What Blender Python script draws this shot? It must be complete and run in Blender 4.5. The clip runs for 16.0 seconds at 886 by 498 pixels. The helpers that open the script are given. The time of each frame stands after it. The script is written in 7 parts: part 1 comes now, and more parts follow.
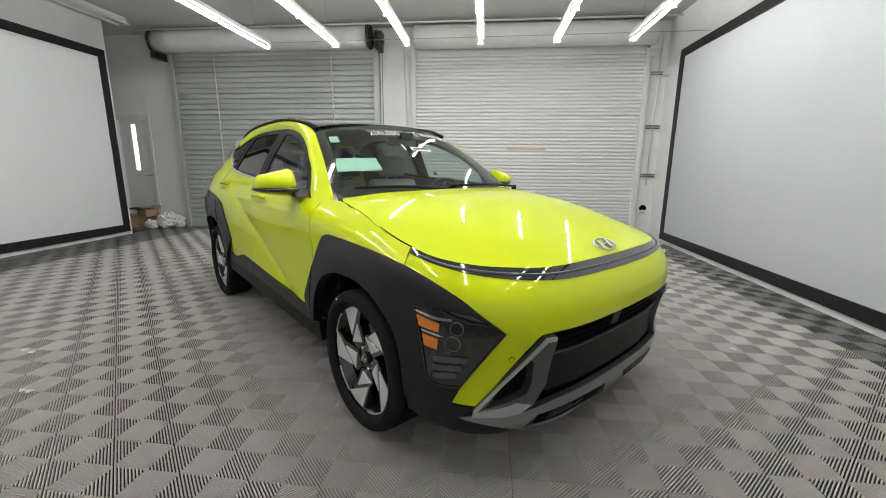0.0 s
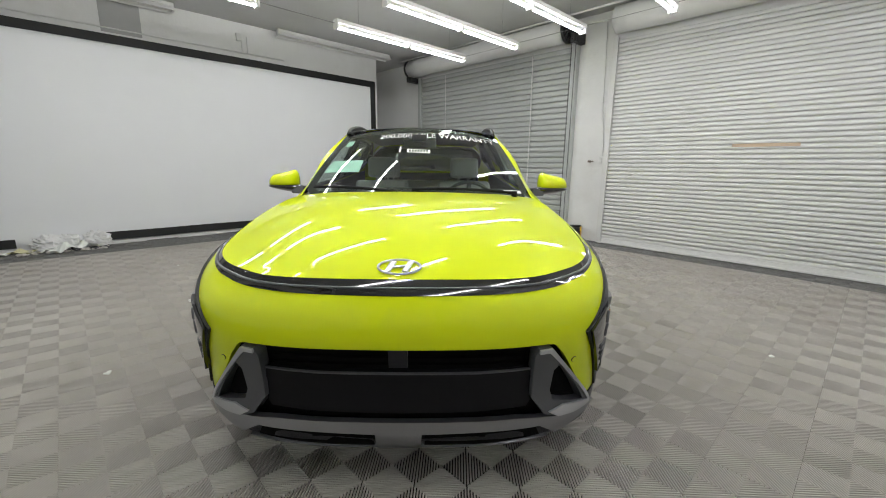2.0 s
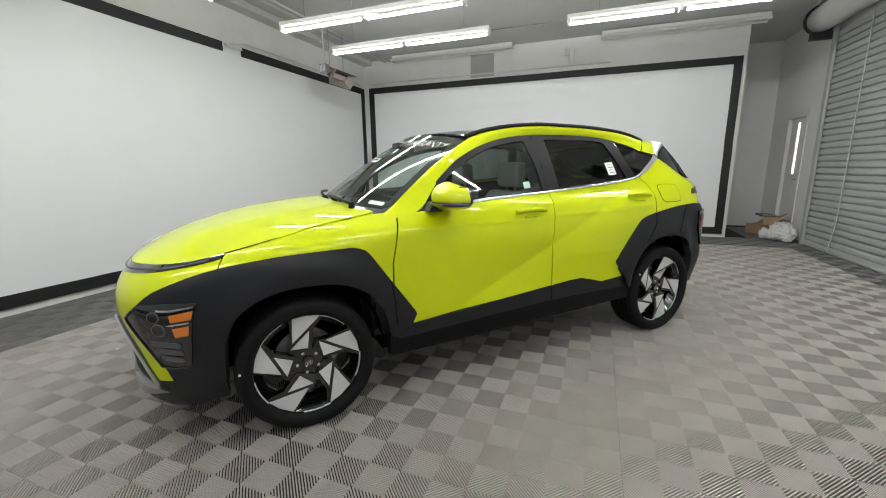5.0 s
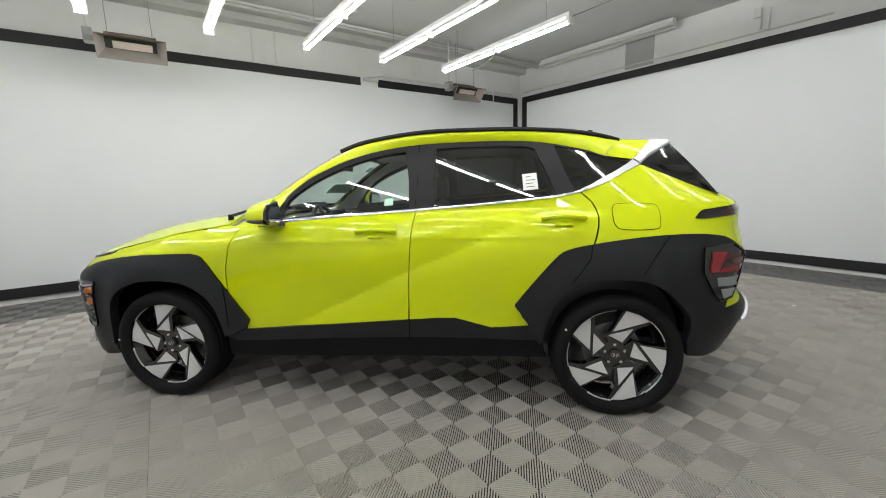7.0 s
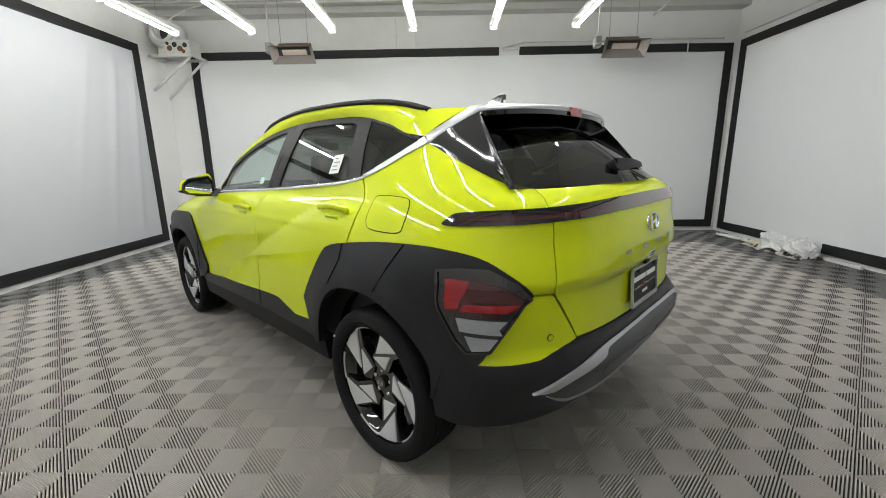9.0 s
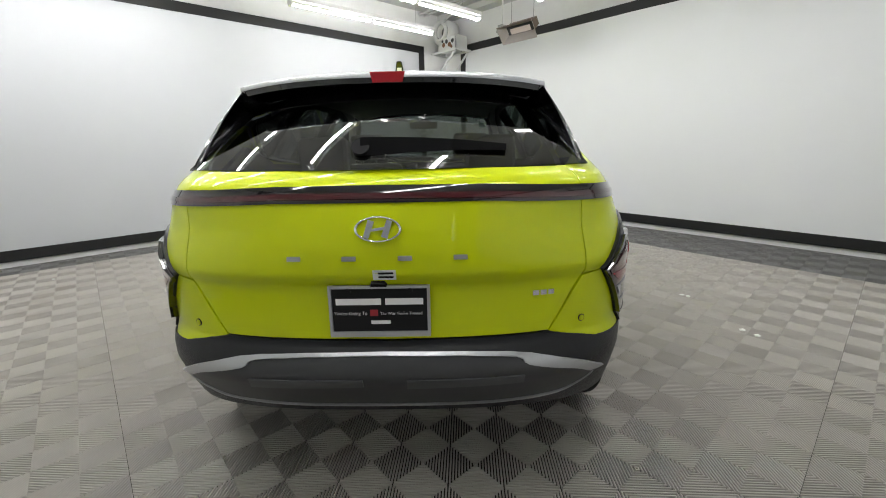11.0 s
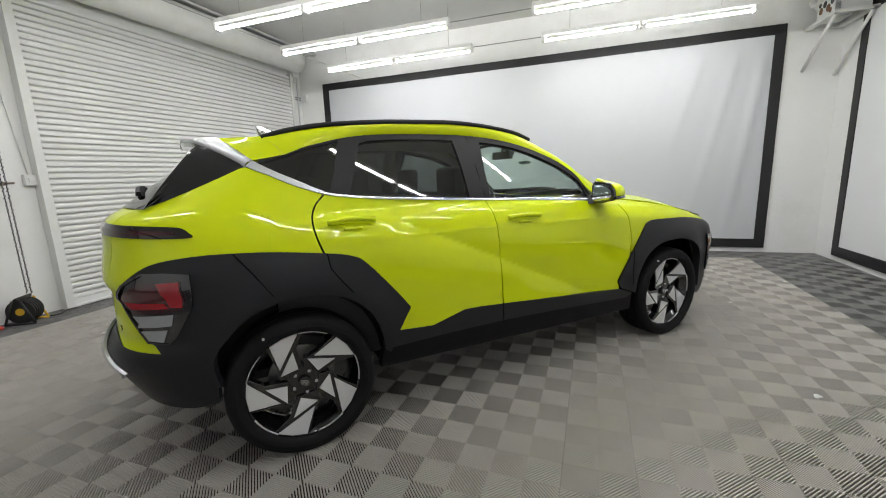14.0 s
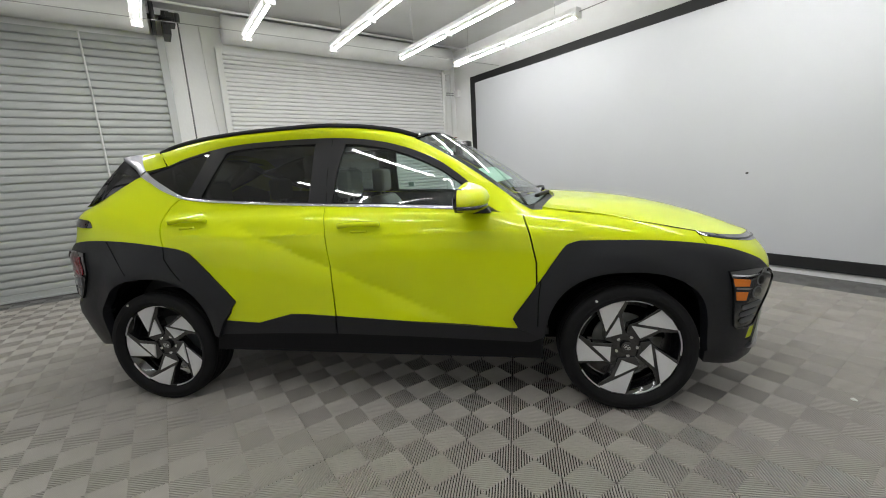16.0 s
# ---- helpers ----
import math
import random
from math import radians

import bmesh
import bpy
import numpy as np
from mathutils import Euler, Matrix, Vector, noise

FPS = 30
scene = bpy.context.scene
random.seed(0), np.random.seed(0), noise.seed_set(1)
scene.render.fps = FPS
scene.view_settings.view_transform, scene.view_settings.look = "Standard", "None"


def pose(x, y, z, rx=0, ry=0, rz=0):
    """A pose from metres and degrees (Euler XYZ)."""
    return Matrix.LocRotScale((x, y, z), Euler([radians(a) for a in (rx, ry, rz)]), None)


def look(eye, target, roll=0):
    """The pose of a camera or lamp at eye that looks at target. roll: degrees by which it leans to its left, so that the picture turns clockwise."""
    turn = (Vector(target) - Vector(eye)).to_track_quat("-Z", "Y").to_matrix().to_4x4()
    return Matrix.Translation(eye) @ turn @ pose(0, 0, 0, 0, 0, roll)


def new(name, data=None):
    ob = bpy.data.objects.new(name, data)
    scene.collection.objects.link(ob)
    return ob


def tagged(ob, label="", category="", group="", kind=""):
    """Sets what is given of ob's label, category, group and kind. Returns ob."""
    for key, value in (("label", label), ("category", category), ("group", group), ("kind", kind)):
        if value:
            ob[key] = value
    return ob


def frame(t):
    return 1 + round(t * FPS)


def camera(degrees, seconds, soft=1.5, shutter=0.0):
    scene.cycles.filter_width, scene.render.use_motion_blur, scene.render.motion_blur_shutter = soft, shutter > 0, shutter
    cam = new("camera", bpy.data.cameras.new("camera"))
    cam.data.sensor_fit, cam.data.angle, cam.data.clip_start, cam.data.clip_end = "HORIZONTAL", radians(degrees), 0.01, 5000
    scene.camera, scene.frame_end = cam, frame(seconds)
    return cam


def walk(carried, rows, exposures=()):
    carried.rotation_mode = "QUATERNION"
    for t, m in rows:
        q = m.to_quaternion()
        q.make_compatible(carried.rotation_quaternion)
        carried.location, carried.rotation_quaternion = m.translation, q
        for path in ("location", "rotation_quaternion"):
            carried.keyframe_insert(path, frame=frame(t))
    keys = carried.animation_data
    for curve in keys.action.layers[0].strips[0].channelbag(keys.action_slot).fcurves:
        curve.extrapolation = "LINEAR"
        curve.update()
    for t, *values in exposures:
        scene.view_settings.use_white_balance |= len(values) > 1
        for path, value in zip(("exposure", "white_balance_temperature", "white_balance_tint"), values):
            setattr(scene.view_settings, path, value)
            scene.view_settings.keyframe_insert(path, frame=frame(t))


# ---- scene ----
cam = camera(95.7, 16.0, soft=1.0)
PATH = [
    (0, (0.936, -3.258, 1.240), (0.735, -1.309, 0.838), 0.50),
    (0.5, (1.350, -3.216, 1.251), (0.884, -1.317, 0.833), 0.20),
    (1, (1.785, -2.972, 1.244), (1.006, -1.178, 0.828), 0.40),
    (1.5, (2.264, -2.708, 1.262), (1.147, -1.099, 0.855), 0.60),
    (2, (2.613, -2.262, 1.266), (1.204, -0.904, 0.856), 0.70),
    (2.5, (2.925, -1.777, 1.263), (1.269, -0.733, 0.853), 0.20),
    (3, (3.142, -1.228, 1.277), (1.317, -0.532, 0.849), 0.40),
    (3.5, (3.312, -0.677, 1.295), (1.389, -0.333, 0.864), 0.40),
    (4, (3.320, -0.115, 1.285), (1.367, -0.123, 0.852), 0.40),
    (4.5, (3.247, 0.453, 1.290), (1.323, 0.099, 0.873), -0.10),
    (5, (3.077, 1.002, 1.293), (1.237, 0.325, 0.898), -0.70),
    (5.5, (2.814, 1.518, 1.294), (1.105, 0.548, 0.922), -1.31),
    (6, (2.465, 1.983, 1.294), (0.924, 0.758, 0.944), -1.84),
    (6.5, (2.039, 2.383, 1.294), (0.695, 0.941, 0.959), -2.20),
    (7, (1.547, 2.658, 1.289), (0.399, 1.055, 0.957), -1.60),
    (7.5, (1.000, 2.930, 1.296), (0.105, 1.175, 0.952), -1.70),
    (8, (0.457, 3.059, 1.285), (-0.183, 1.200, 0.917), -1.30),
    (8.5, (-0.125, 3.157, 1.288), (-0.457, 1.226, 0.887), -1.00),
    (9, (-0.687, 3.118, 1.284), (-0.664, 1.165, 0.853), -0.94),
    (9.5, (-1.221, 2.982, 1.279), (-0.822, 1.077, 0.820), -0.93),
    (10, (-1.712, 2.758, 1.273), (-0.937, 0.979, 0.789), -0.96),
    (10.5, (-2.148, 2.455, 1.267), (-1.021, 0.881, 0.765), -1.02),
    (11, (-2.518, 2.081, 1.261), (-1.088, 0.780, 0.751), -1.10),
    (11.5, (-2.826, 1.630, 1.251), (-1.158, 0.649, 0.745), -1.30),
    (12, (-3.047, 1.145, 1.252), (-1.217, 0.497, 0.772), -1.30),
    (12.5, (-3.139, 0.619, 1.255), (-1.213, 0.320, 0.806), -1.30),
    (13, (-3.182, 0.107, 1.268), (-1.225, 0.148, 0.856), -1.40),
    (13.5, (-3.095, -0.416, 1.284), (-1.168, -0.051, 0.892), -1.70),
    (14, (-2.980, -0.946, 1.283), (-1.130, -0.280, 0.918), -2.20),
    (14.5, (-2.700, -1.432, 1.290), (-0.983, -0.470, 0.933), -2.60),
    (15, (-2.375, -1.918, 1.292), (-0.829, -0.700, 0.937), -2.90),
    (15.5, (-1.940, -2.250, 1.287), (-0.587, -0.823, 0.920), -2.80),
    (16, (-1.471, -2.583, 1.280), (-0.345, -0.974, 0.901), -3.30),
]
walk(cam, [(t, look(eye, target, roll)) for t, eye, target, roll in PATH],
     exposures=((0.0, -0.03), (2.0, -0.03), (4.0, 0.04), (8.0, 0.04), (11.0, 0.16), (12.5, 0.12), (14.0, 0.0), (16.0, -0.04)))

# ---- light ----
CAR_TURN = -43.2
TUBE_GLOW = 67.0
world = bpy.data.worlds.new("world")
scene.world = world
world.use_nodes = True
world.node_tree.nodes["Background"].inputs["Color"].default_value = (0.8, 0.9, 1.0, 1)
world.node_tree.nodes["Background"].inputs["Strength"].default_value = 0.3


# ---- materials ----
def principled(name, color, rough=0.5, metal=0.0, coat=0.0, spread=0.0, scale=8.0, bump=0.0, bump_scale=60.0, rough_spread=0.0,
               by_object=0.0, stain=None, stain_amount=0.0, stain_scale=2.0, spec=0.5):
    """A principled material whose colour and gloss vary at two scales, with a fine relief."""
    m = bpy.data.materials.new(name)
    m.use_nodes = True
    nt = m.node_tree
    b = nt.nodes["Principled BSDF"]
    b.inputs["Roughness"].default_value = rough
    b.inputs["Metallic"].default_value = metal
    b.inputs["Coat Weight"].default_value = coat
    b.inputs["Coat Roughness"].default_value = 0.03
    b.inputs["Specular IOR Level"].default_value = spec
    link = nt.links.new
    geo = nt.nodes.new("ShaderNodeTexCoord")
    col = nt.nodes.new("ShaderNodeRGB")
    col.outputs[0].default_value = (*color, 1)
    out = col.outputs[0]
    if spread or by_object:
        val = nt.nodes.new("ShaderNodeMath")
        val.operation = "MULTIPLY_ADD"
        noise_a = nt.nodes.new("ShaderNodeTexNoise")
        noise_a.inputs["Scale"].default_value = scale
        noise_a.inputs["Detail"].default_value = 6
        link(geo.outputs["Object"], noise_a.inputs["Vector"])
        link(noise_a.outputs["Fac"], val.inputs[0])
        val.inputs[1].default_value = 2 * spread
        val.inputs[2].default_value = 1 - spread
        last = val.outputs[0]
        if by_object:
            info = nt.nodes.new("ShaderNodeObjectInfo")
            more = nt.nodes.new("ShaderNodeMath")
            more.operation = "MULTIPLY_ADD"
            link(info.outputs["Random"], more.inputs[0])
            more.inputs[1].default_value = by_object
            link(last, more.inputs[2])
            last = more.outputs[0]
        mul = nt.nodes.new("ShaderNodeVectorMath")
        mul.operation = "SCALE"
        link(out, mul.inputs[0])
        link(last, mul.inputs["Scale"])
        out = mul.outputs[0]
    if stain is not None:
        n2 = nt.nodes.new("ShaderNodeTexNoise")
        n2.inputs["Scale"].default_value = stain_scale
        n2.inputs["Detail"].default_value = 8
        n2.inputs["Roughness"].default_value = 0.65
        link(geo.outputs["Object"], n2.inputs["Vector"])
        ramp = nt.nodes.new("ShaderNodeMapRange")
        ramp.inputs["From Min"].default_value = 0.52
        ramp.inputs["From Max"].default_value = 0.78
        ramp.inputs["To Max"].default_value = stain_amount
        link(n2.outputs["Fac"], ramp.inputs["Value"])
        mix = nt.nodes.new("ShaderNodeMix")
        mix.data_type = "RGBA"
        link(ramp.outputs[0], mix.inputs["Factor"])
        link(out, mix.inputs[6])
        mix.inputs[7].default_value = (*stain, 1)
        out = mix.outputs[2]
    link(out, b.inputs["Base Color"])
    if rough_spread:
        n3 = nt.nodes.new("ShaderNodeTexNoise")
        n3.inputs["Scale"].default_value = scale * 2.3
        n3.inputs["Detail"].default_value = 5
        link(geo.outputs["Object"], n3.inputs["Vector"])
        r = nt.nodes.new("ShaderNodeMath")
        r.operation = "MULTIPLY_ADD"
        link(n3.outputs["Fac"], r.inputs[0])
        r.inputs[1].default_value = 2 * rough_spread
        r.inputs[2].default_value = rough - rough_spread
        link(r.outputs[0], b.inputs["Roughness"])
    if bump:
        n4 = nt.nodes.new("ShaderNodeTexNoise")
        n4.inputs["Scale"].default_value = bump_scale
        n4.inputs["Detail"].default_value = 4
        link(geo.outputs["Object"], n4.inputs["Vector"])
        bp = nt.nodes.new("ShaderNodeBump")
        bp.inputs["Strength"].default_value = bump
        bp.inputs["Distance"].default_value = 0.01
        link(n4.outputs["Fac"], bp.inputs["Height"])
        link(bp.outputs["Normal"], b.inputs["Normal"])
    return m


def glass(name, tint):
    """A thin pane: tinted see-through, with the gloss of glass."""
    m = bpy.data.materials.new(name)
    m.use_nodes = True
    nt = m.node_tree
    nt.nodes.remove(nt.nodes["Principled BSDF"])
    clear = nt.nodes.new("ShaderNodeBsdfTransparent")
    clear.inputs["Color"].default_value = (*tint, 1)
    gloss = nt.nodes.new("ShaderNodeBsdfGlossy")
    gloss.inputs["Roughness"].default_value = 0.02
    facing = nt.nodes.new("ShaderNodeLayerWeight")
    facing.inputs["Blend"].default_value = 0.5
    steep = nt.nodes.new("ShaderNodeMath")
    steep.operation = "POWER"
    nt.links.new(facing.outputs["Facing"], steep.inputs[0])
    steep.inputs[1].default_value = 4.5
    amount = nt.nodes.new("ShaderNodeMath")
    amount.operation = "MULTIPLY_ADD"
    nt.links.new(steep.outputs[0], amount.inputs[0])
    amount.inputs[1].default_value = 0.90
    amount.inputs[2].default_value = 0.09
    mix = nt.nodes.new("ShaderNodeMixShader")
    nt.links.new(amount.outputs[0], mix.inputs[0])
    nt.links.new(clear.outputs[0], mix.inputs[1])
    nt.links.new(gloss.outputs[0], mix.inputs[2])
    nt.links.new(mix.outputs[0], nt.nodes["Material Output"].inputs["Surface"])
    return m


def glow(name, color, strength):
    m = bpy.data.materials.new(name)
    m.use_nodes = True
    b = m.node_tree.nodes["Principled BSDF"]
    b.inputs["Base Color"].default_value = (*color, 1)
    b.inputs["Emission Color"].default_value = (*color, 1)
    b.inputs["Emission Strength"].default_value = strength
    return m


LIME = principled("lime_paint", (0.575, 0.668, 0.002), 0.42, spec=0.05, coat=0.8, spread=0.015, scale=400)
CLAD = principled("black_plastic", (0.009, 0.0095, 0.012), 0.40, spec=0.38, spread=0.08, scale=30, bump=0.15, bump_scale=900, rough_spread=0.06)
SILL = principled("black_sill", (0.006, 0.006, 0.007), 0.45, spec=0.16, spread=0.08, scale=30, rough_spread=0.05)
FRAME_BLACK = principled("satin_black", (0.009, 0.009, 0.010), 0.50, spec=0.22, spread=0.04, scale=40)
GLOSS_BLACK = principled("gloss_black", (0.006, 0.006, 0.007), 0.08, coat=1.0)
VOID = principled("matt_black", (0.003, 0.003, 0.003), 0.8, spec=0.1)
SILVER = principled("satin_silver", (0.50, 0.51, 0.53), 0.36, metal=0.7, spread=0.03, scale=90)
SKID = principled("skid_silver", (0.31, 0.315, 0.33), 0.30, metal=0.95, spread=0.03, scale=90)
GUNMETAL = principled("gunmetal_grey", (0.105, 0.108, 0.115), 0.34, metal=0.5, spread=0.05, scale=60)
SKID_DARK = principled("dark_skid_grey", (0.060, 0.061, 0.065), 0.34, metal=0.3, spread=0.06, scale=60)
CHROME = principled("chrome", (0.80, 0.81, 0.82), 0.09, metal=1.0)
MACHINED = principled("machined_alloy", (0.74, 0.74, 0.75), 0.34, metal=0.35, spread=0.04, scale=120)
RUBBER = principled("rubber", (0.007, 0.007, 0.0075), 0.72, spec=0.22, spread=0.18, scale=25, bump=0.1, bump_scale=200)
AMBER = principled("amber_lens", (0.72, 0.20, 0.02), 0.12, coat=1.0)
RED = principled("red_lens", (0.30, 0.008, 0.015), 0.10, coat=1.0)
RED_DARK = principled("dark_red_lens", (0.065, 0.006, 0.010), 0.10, coat=1.0)
CLEAR_LENS = principled("clear_lens", (0.30, 0.31, 0.33), 0.12, coat=1.0, spread=0.12, scale=70)
LENS_DARK = principled("smoked_lens", (0.010, 0.0105, 0.012), 0.10, coat=1.0)
SCREEN_GLASS = glass("windscreen_glass", (0.80, 0.89, 0.85))
DOOR_GLASS = glass("door_glass", (0.74, 0.84, 0.80))
DARK_GLASS = glass("privacy_glass", (0.13, 0.145, 0.14))
QUARTER_GLASS = glass("black_quarter_glass", (0.03, 0.032, 0.032))
MIRROR = principled("mirror", (0.75, 0.78, 0.80), 0.02, metal=1.0)
SEAT = principled("grey_leather", (0.30, 0.30, 0.29), 0.55, spread=0.06, scale=20, bump=0.1, bump_scale=300)
TRIM = principled("dark_trim", (0.035, 0.036, 0.038), 0.6, spread=0.05, scale=30)
LINER = principled("headlining", (0.55, 0.55, 0.53), 0.9, spread=0.04, scale=40)
PAPER = principled("paper", (0.78, 0.80, 0.76), 0.6, spread=0.03, scale=30)
PAPER_YELLOW = principled("yellowed_paper", (0.62, 0.60, 0.36), 0.7, spread=0.08, scale=12)
PAPER_GREEN = principled("pale_green_paper", (0.45, 0.70, 0.58), 0.5, spread=0.05, scale=15)
INK = principled("ink", (0.008, 0.008, 0.009), 0.5, spec=0.25)
WHITE_VINYL = principled("white_vinyl", (0.80, 0.80, 0.80), 0.5)
RED_INK = principled("red_ink", (0.30, 0.02, 0.03), 0.5)

WALL = principled("white_wall_paint", (0.78, 0.78, 0.775), 0.55, spread=0.04, scale=1.7, bump=0.25, bump_scale=25, stain=(0.52, 0.50, 0.46), stain_amount=0.35, stain_scale=0.9)
CEILING = principled("grey_white_ceiling", (0.56, 0.56, 0.55), 0.7, spread=0.05, scale=1.5, bump=0.2, bump_scale=30, stain=(0.42, 0.41, 0.39), stain_amount=0.3, stain_scale=0.8)
SHEET = principled("white_backdrop_sheet", (0.775, 0.785, 0.80), 0.5, spread=0.02, scale=2.5, bump=0.10, bump_scale=3.0)
# the white sheet again, its colour lowered for the east wall's weaker light
SHEET_DIMMED = principled("dimmed_white_backdrop_sheet", (0.52, 0.530, 0.553), 0.5, spread=0.03, scale=1.6, bump=0.16, bump_scale=2.2)
TAPE = principled("black_tape", (0.010, 0.010, 0.011), 0.5, spread=0.15, scale=20, rough_spread=0.08)
TILE = principled("grey_floor_tile", (0.400, 0.379, 0.346), 0.32, spread=0.10, scale=9, by_object=0.10, rough_spread=0.10, stain=(0.27, 0.215, 0.17), stain_amount=0.60, stain_scale=2.2)
TILE_DARK = principled("charcoal_floor_tile", (0.135, 0.134, 0.130), 0.38, spread=0.12, scale=9, by_object=0.08, rough_spread=0.10)
SLAB = principled("dark_slab", (0.028, 0.025, 0.021), 0.9, spread=0.25, scale=3)
GALV = principled("galvanised_slat", (0.48, 0.497, 0.487), 0.40, metal=0.15, spread=0.05, scale=4, by_object=0.03, rough_spread=0.06)
WHITE_SLAT = principled("white_painted_slat", (0.76, 0.76, 0.755), 0.36, spread=0.03, scale=4, by_object=0.02, rough_spread=0.05)
WHITE_METAL = principled("white_metal", (0.72, 0.72, 0.71), 0.45, spread=0.04, scale=12, stain=(0.5, 0.47, 0.42), stain_amount=0.25, stain_scale=4)
STEEL = principled("bare_steel", (0.36, 0.36, 0.35), 0.40, metal=0.8, spread=0.10, scale=15)
BLACK_IRON = principled("black_iron", (0.02, 0.02, 0.02), 0.5, spread=0.1, scale=30)
RUST = principled("rusty_metal", (0.20, 0.10, 0.05), 0.8, spread=0.3, scale=30)
HEATER = principled("aged_heater_metal", (0.17, 0.13, 0.105), 0.50, metal=0.4, spread=0.18, scale=12)
HEATER_IN = principled("heater_reflector", (0.36, 0.33, 0.31), 0.38, metal=0.6, spread=0.10, scale=12)
CERAMIC = principled("heater_ceramic", (0.50, 0.42, 0.38), 0.8, spread=0.15, scale=40)
TUBE = glow("lit_tube", (0.982, 0.984, 0.978), TUBE_GLOW)
DEAD_TUBE = principled("unlit_tube", (0.75, 0.74, 0.72), 0.3)
DAYLIGHT = glow("daylight_slit", (1.0, 0.97, 0.90), 2.2)
CARD = principled("cardboard", (0.36, 0.24, 0.14), 0.8, spread=0.12, scale=12)
BAG = principled("white_plastic_bag", (0.72, 0.72, 0.72), 0.35, spread=0.05, scale=10, bump=0.6, bump_scale=14)
YELLOW = principled("yellow_plastic", (0.75, 0.45, 0.03), 0.4)
LITTER = principled("pale_litter", (0.66, 0.63, 0.59), 0.8, spread=0.3, scale=30)
TAPE_TAN = principled("tan_tape", (0.62, 0.47, 0.34), 0.5, spread=0.1, scale=20)


# ---- mesh helpers ----
class Shape:
    """Vertices and faces gathered by hand, turned into one mesh at the end."""

    def __init__(self):
        self.v, self.f, self.smooth = [], [], []

    def add(self, verts, faces, smooth=False):
        n = len(self.v)
        self.v += [tuple(float(c) for c in p) for p in verts]
        self.f += [tuple(i + n for i in f) for f in faces]
        self.smooth += [smooth] * len(faces)
        return self

    def box(self, a, b):
        x0, y0, z0 = a
        x1, y1, z1 = b
        return self.add([(x0, y0, z0), (x1, y0, z0), (x1, y1, z0), (x0, y1, z0), (x0, y0, z1), (x1, y0, z1), (x1, y1, z1), (x0, y1, z1)],
                        [(0, 3, 2, 1), (4, 5, 6, 7), (0, 1, 5, 4), (1, 2, 6, 5), (2, 3, 7, 6), (3, 0, 4, 7)])

    def rod(self, p, q, r, n=10, r2=None, caps=True):
        p, q = Vector(p), Vector(q)
        ax = (q - p).normalized()
        s = ax.orthogonal().normalized()
        t = ax.cross(s)
        r2 = r if r2 is None else r2
        ring = lambda c, rr: [c + (s * math.cos(2 * math.pi * k / n) + t * math.sin(2 * math.pi * k / n)) * rr for k in range(n)]
        self.add(ring(p, r) + ring(q, r2), [(k, (k + 1) % n, n + (k + 1) % n, n + k) for k in range(n)], True)
        if caps:
            self.add(ring(p, r), [tuple(reversed(range(n)))])
            self.add(ring(q, r2), [tuple(range(n))])
        return self

    def sweep(self, pts, profile, closed=False, up=(0, 0, 1), smooth=True):
        """A profile of (side, up) offsets carried along points."""
        pts = [Vector(p) for p in pts]
        n, k = len(pts), len(profile)
        verts = []
        for i, p in enumerate(pts):
            d = (pts[(i + 1) % n] - pts[i - 1]) if closed else (pts[min(i + 1, n - 1)] - pts[max(i - 1, 0)])
            d.normalize()
            s = d.cross(Vector(up)).normalized()
            w = s.cross(d)
            verts += [p + s * a + w * b for a, b in profile]
        faces = [(i * k + j, i * k + (j + 1) % k, ((i + 1) % n) * k + (j + 1) % k, ((i + 1) % n) * k + j)
                 for i in range(n if closed else n - 1) for j in range(k)]
        if not closed:
            faces += [tuple(reversed(range(k))), tuple((n - 1) * k + j for j in range(k))]
        return self.add(verts, faces, smooth)

    def lathe(self, profile, n=48, closed=False):
        """Turns (radius, height) pairs round the y axis."""
        k = len(profile)
        verts = [(r * math.cos(2 * math.pi * i / n), h, r * math.sin(2 * math.pi * i / n)) for i in range(n) for r, h in profile]
        faces = [(i * k + j, i * k + (j + 1) % k, ((i + 1) % n) * k + (j + 1) % k, ((i + 1) % n) * k + j)
                 for i in range(n) for j in range(k if closed else k - 1)]
        return self.add(verts, faces, True)

    def prism(self, poly, fn, a, b):
        """A polygon drawn out between two depths; fn(x, y, depth) gives the place."""
        n = len(poly)
        self.add([fn(x, y, a) for x, y in poly] + [fn(x, y, b) for x, y in poly],
                 [tuple(reversed(range(n))), tuple(range(n, 2 * n))] + [(i, (i + 1) % n, n + (i + 1) % n, n + i) for i in range(n)])
        return self

    def ball(self, c, r, seg=12, rings=8, jitter=0.0, squash=(1, 1, 1)):
        verts, faces = [], []
        for i in range(rings + 1):
            a = math.pi * i / rings
            for j in range(seg):
                b = 2 * math.pi * j / seg
                k = 1 + jitter * (random.random() - 0.5)
                verts.append((c[0] + r * k * squash[0] * math.sin(a) * math.cos(b), c[1] + r * k * squash[1] * math.sin(a) * math.sin(b), c[2] + r * k * squash[2] * math.cos(a)))
        for i in range(rings):
            for j in range(seg):
                faces.append((i * seg + j, (i + 1) * seg + j, (i + 1) * seg + (j + 1) % seg, i * seg + (j + 1) % seg))
        return self.add(verts, faces, True)

    def mesh(self, name, m):
        me = bpy.data.meshes.new(name)
        me.from_pydata(self.v, [], self.f)
        me.polygons.foreach_set("use_smooth", self.smooth)
        me.validate()
        for one in m if isinstance(m, (list, tuple)) else [m]:
            me.materials.append(one)
        me.update()
        return me


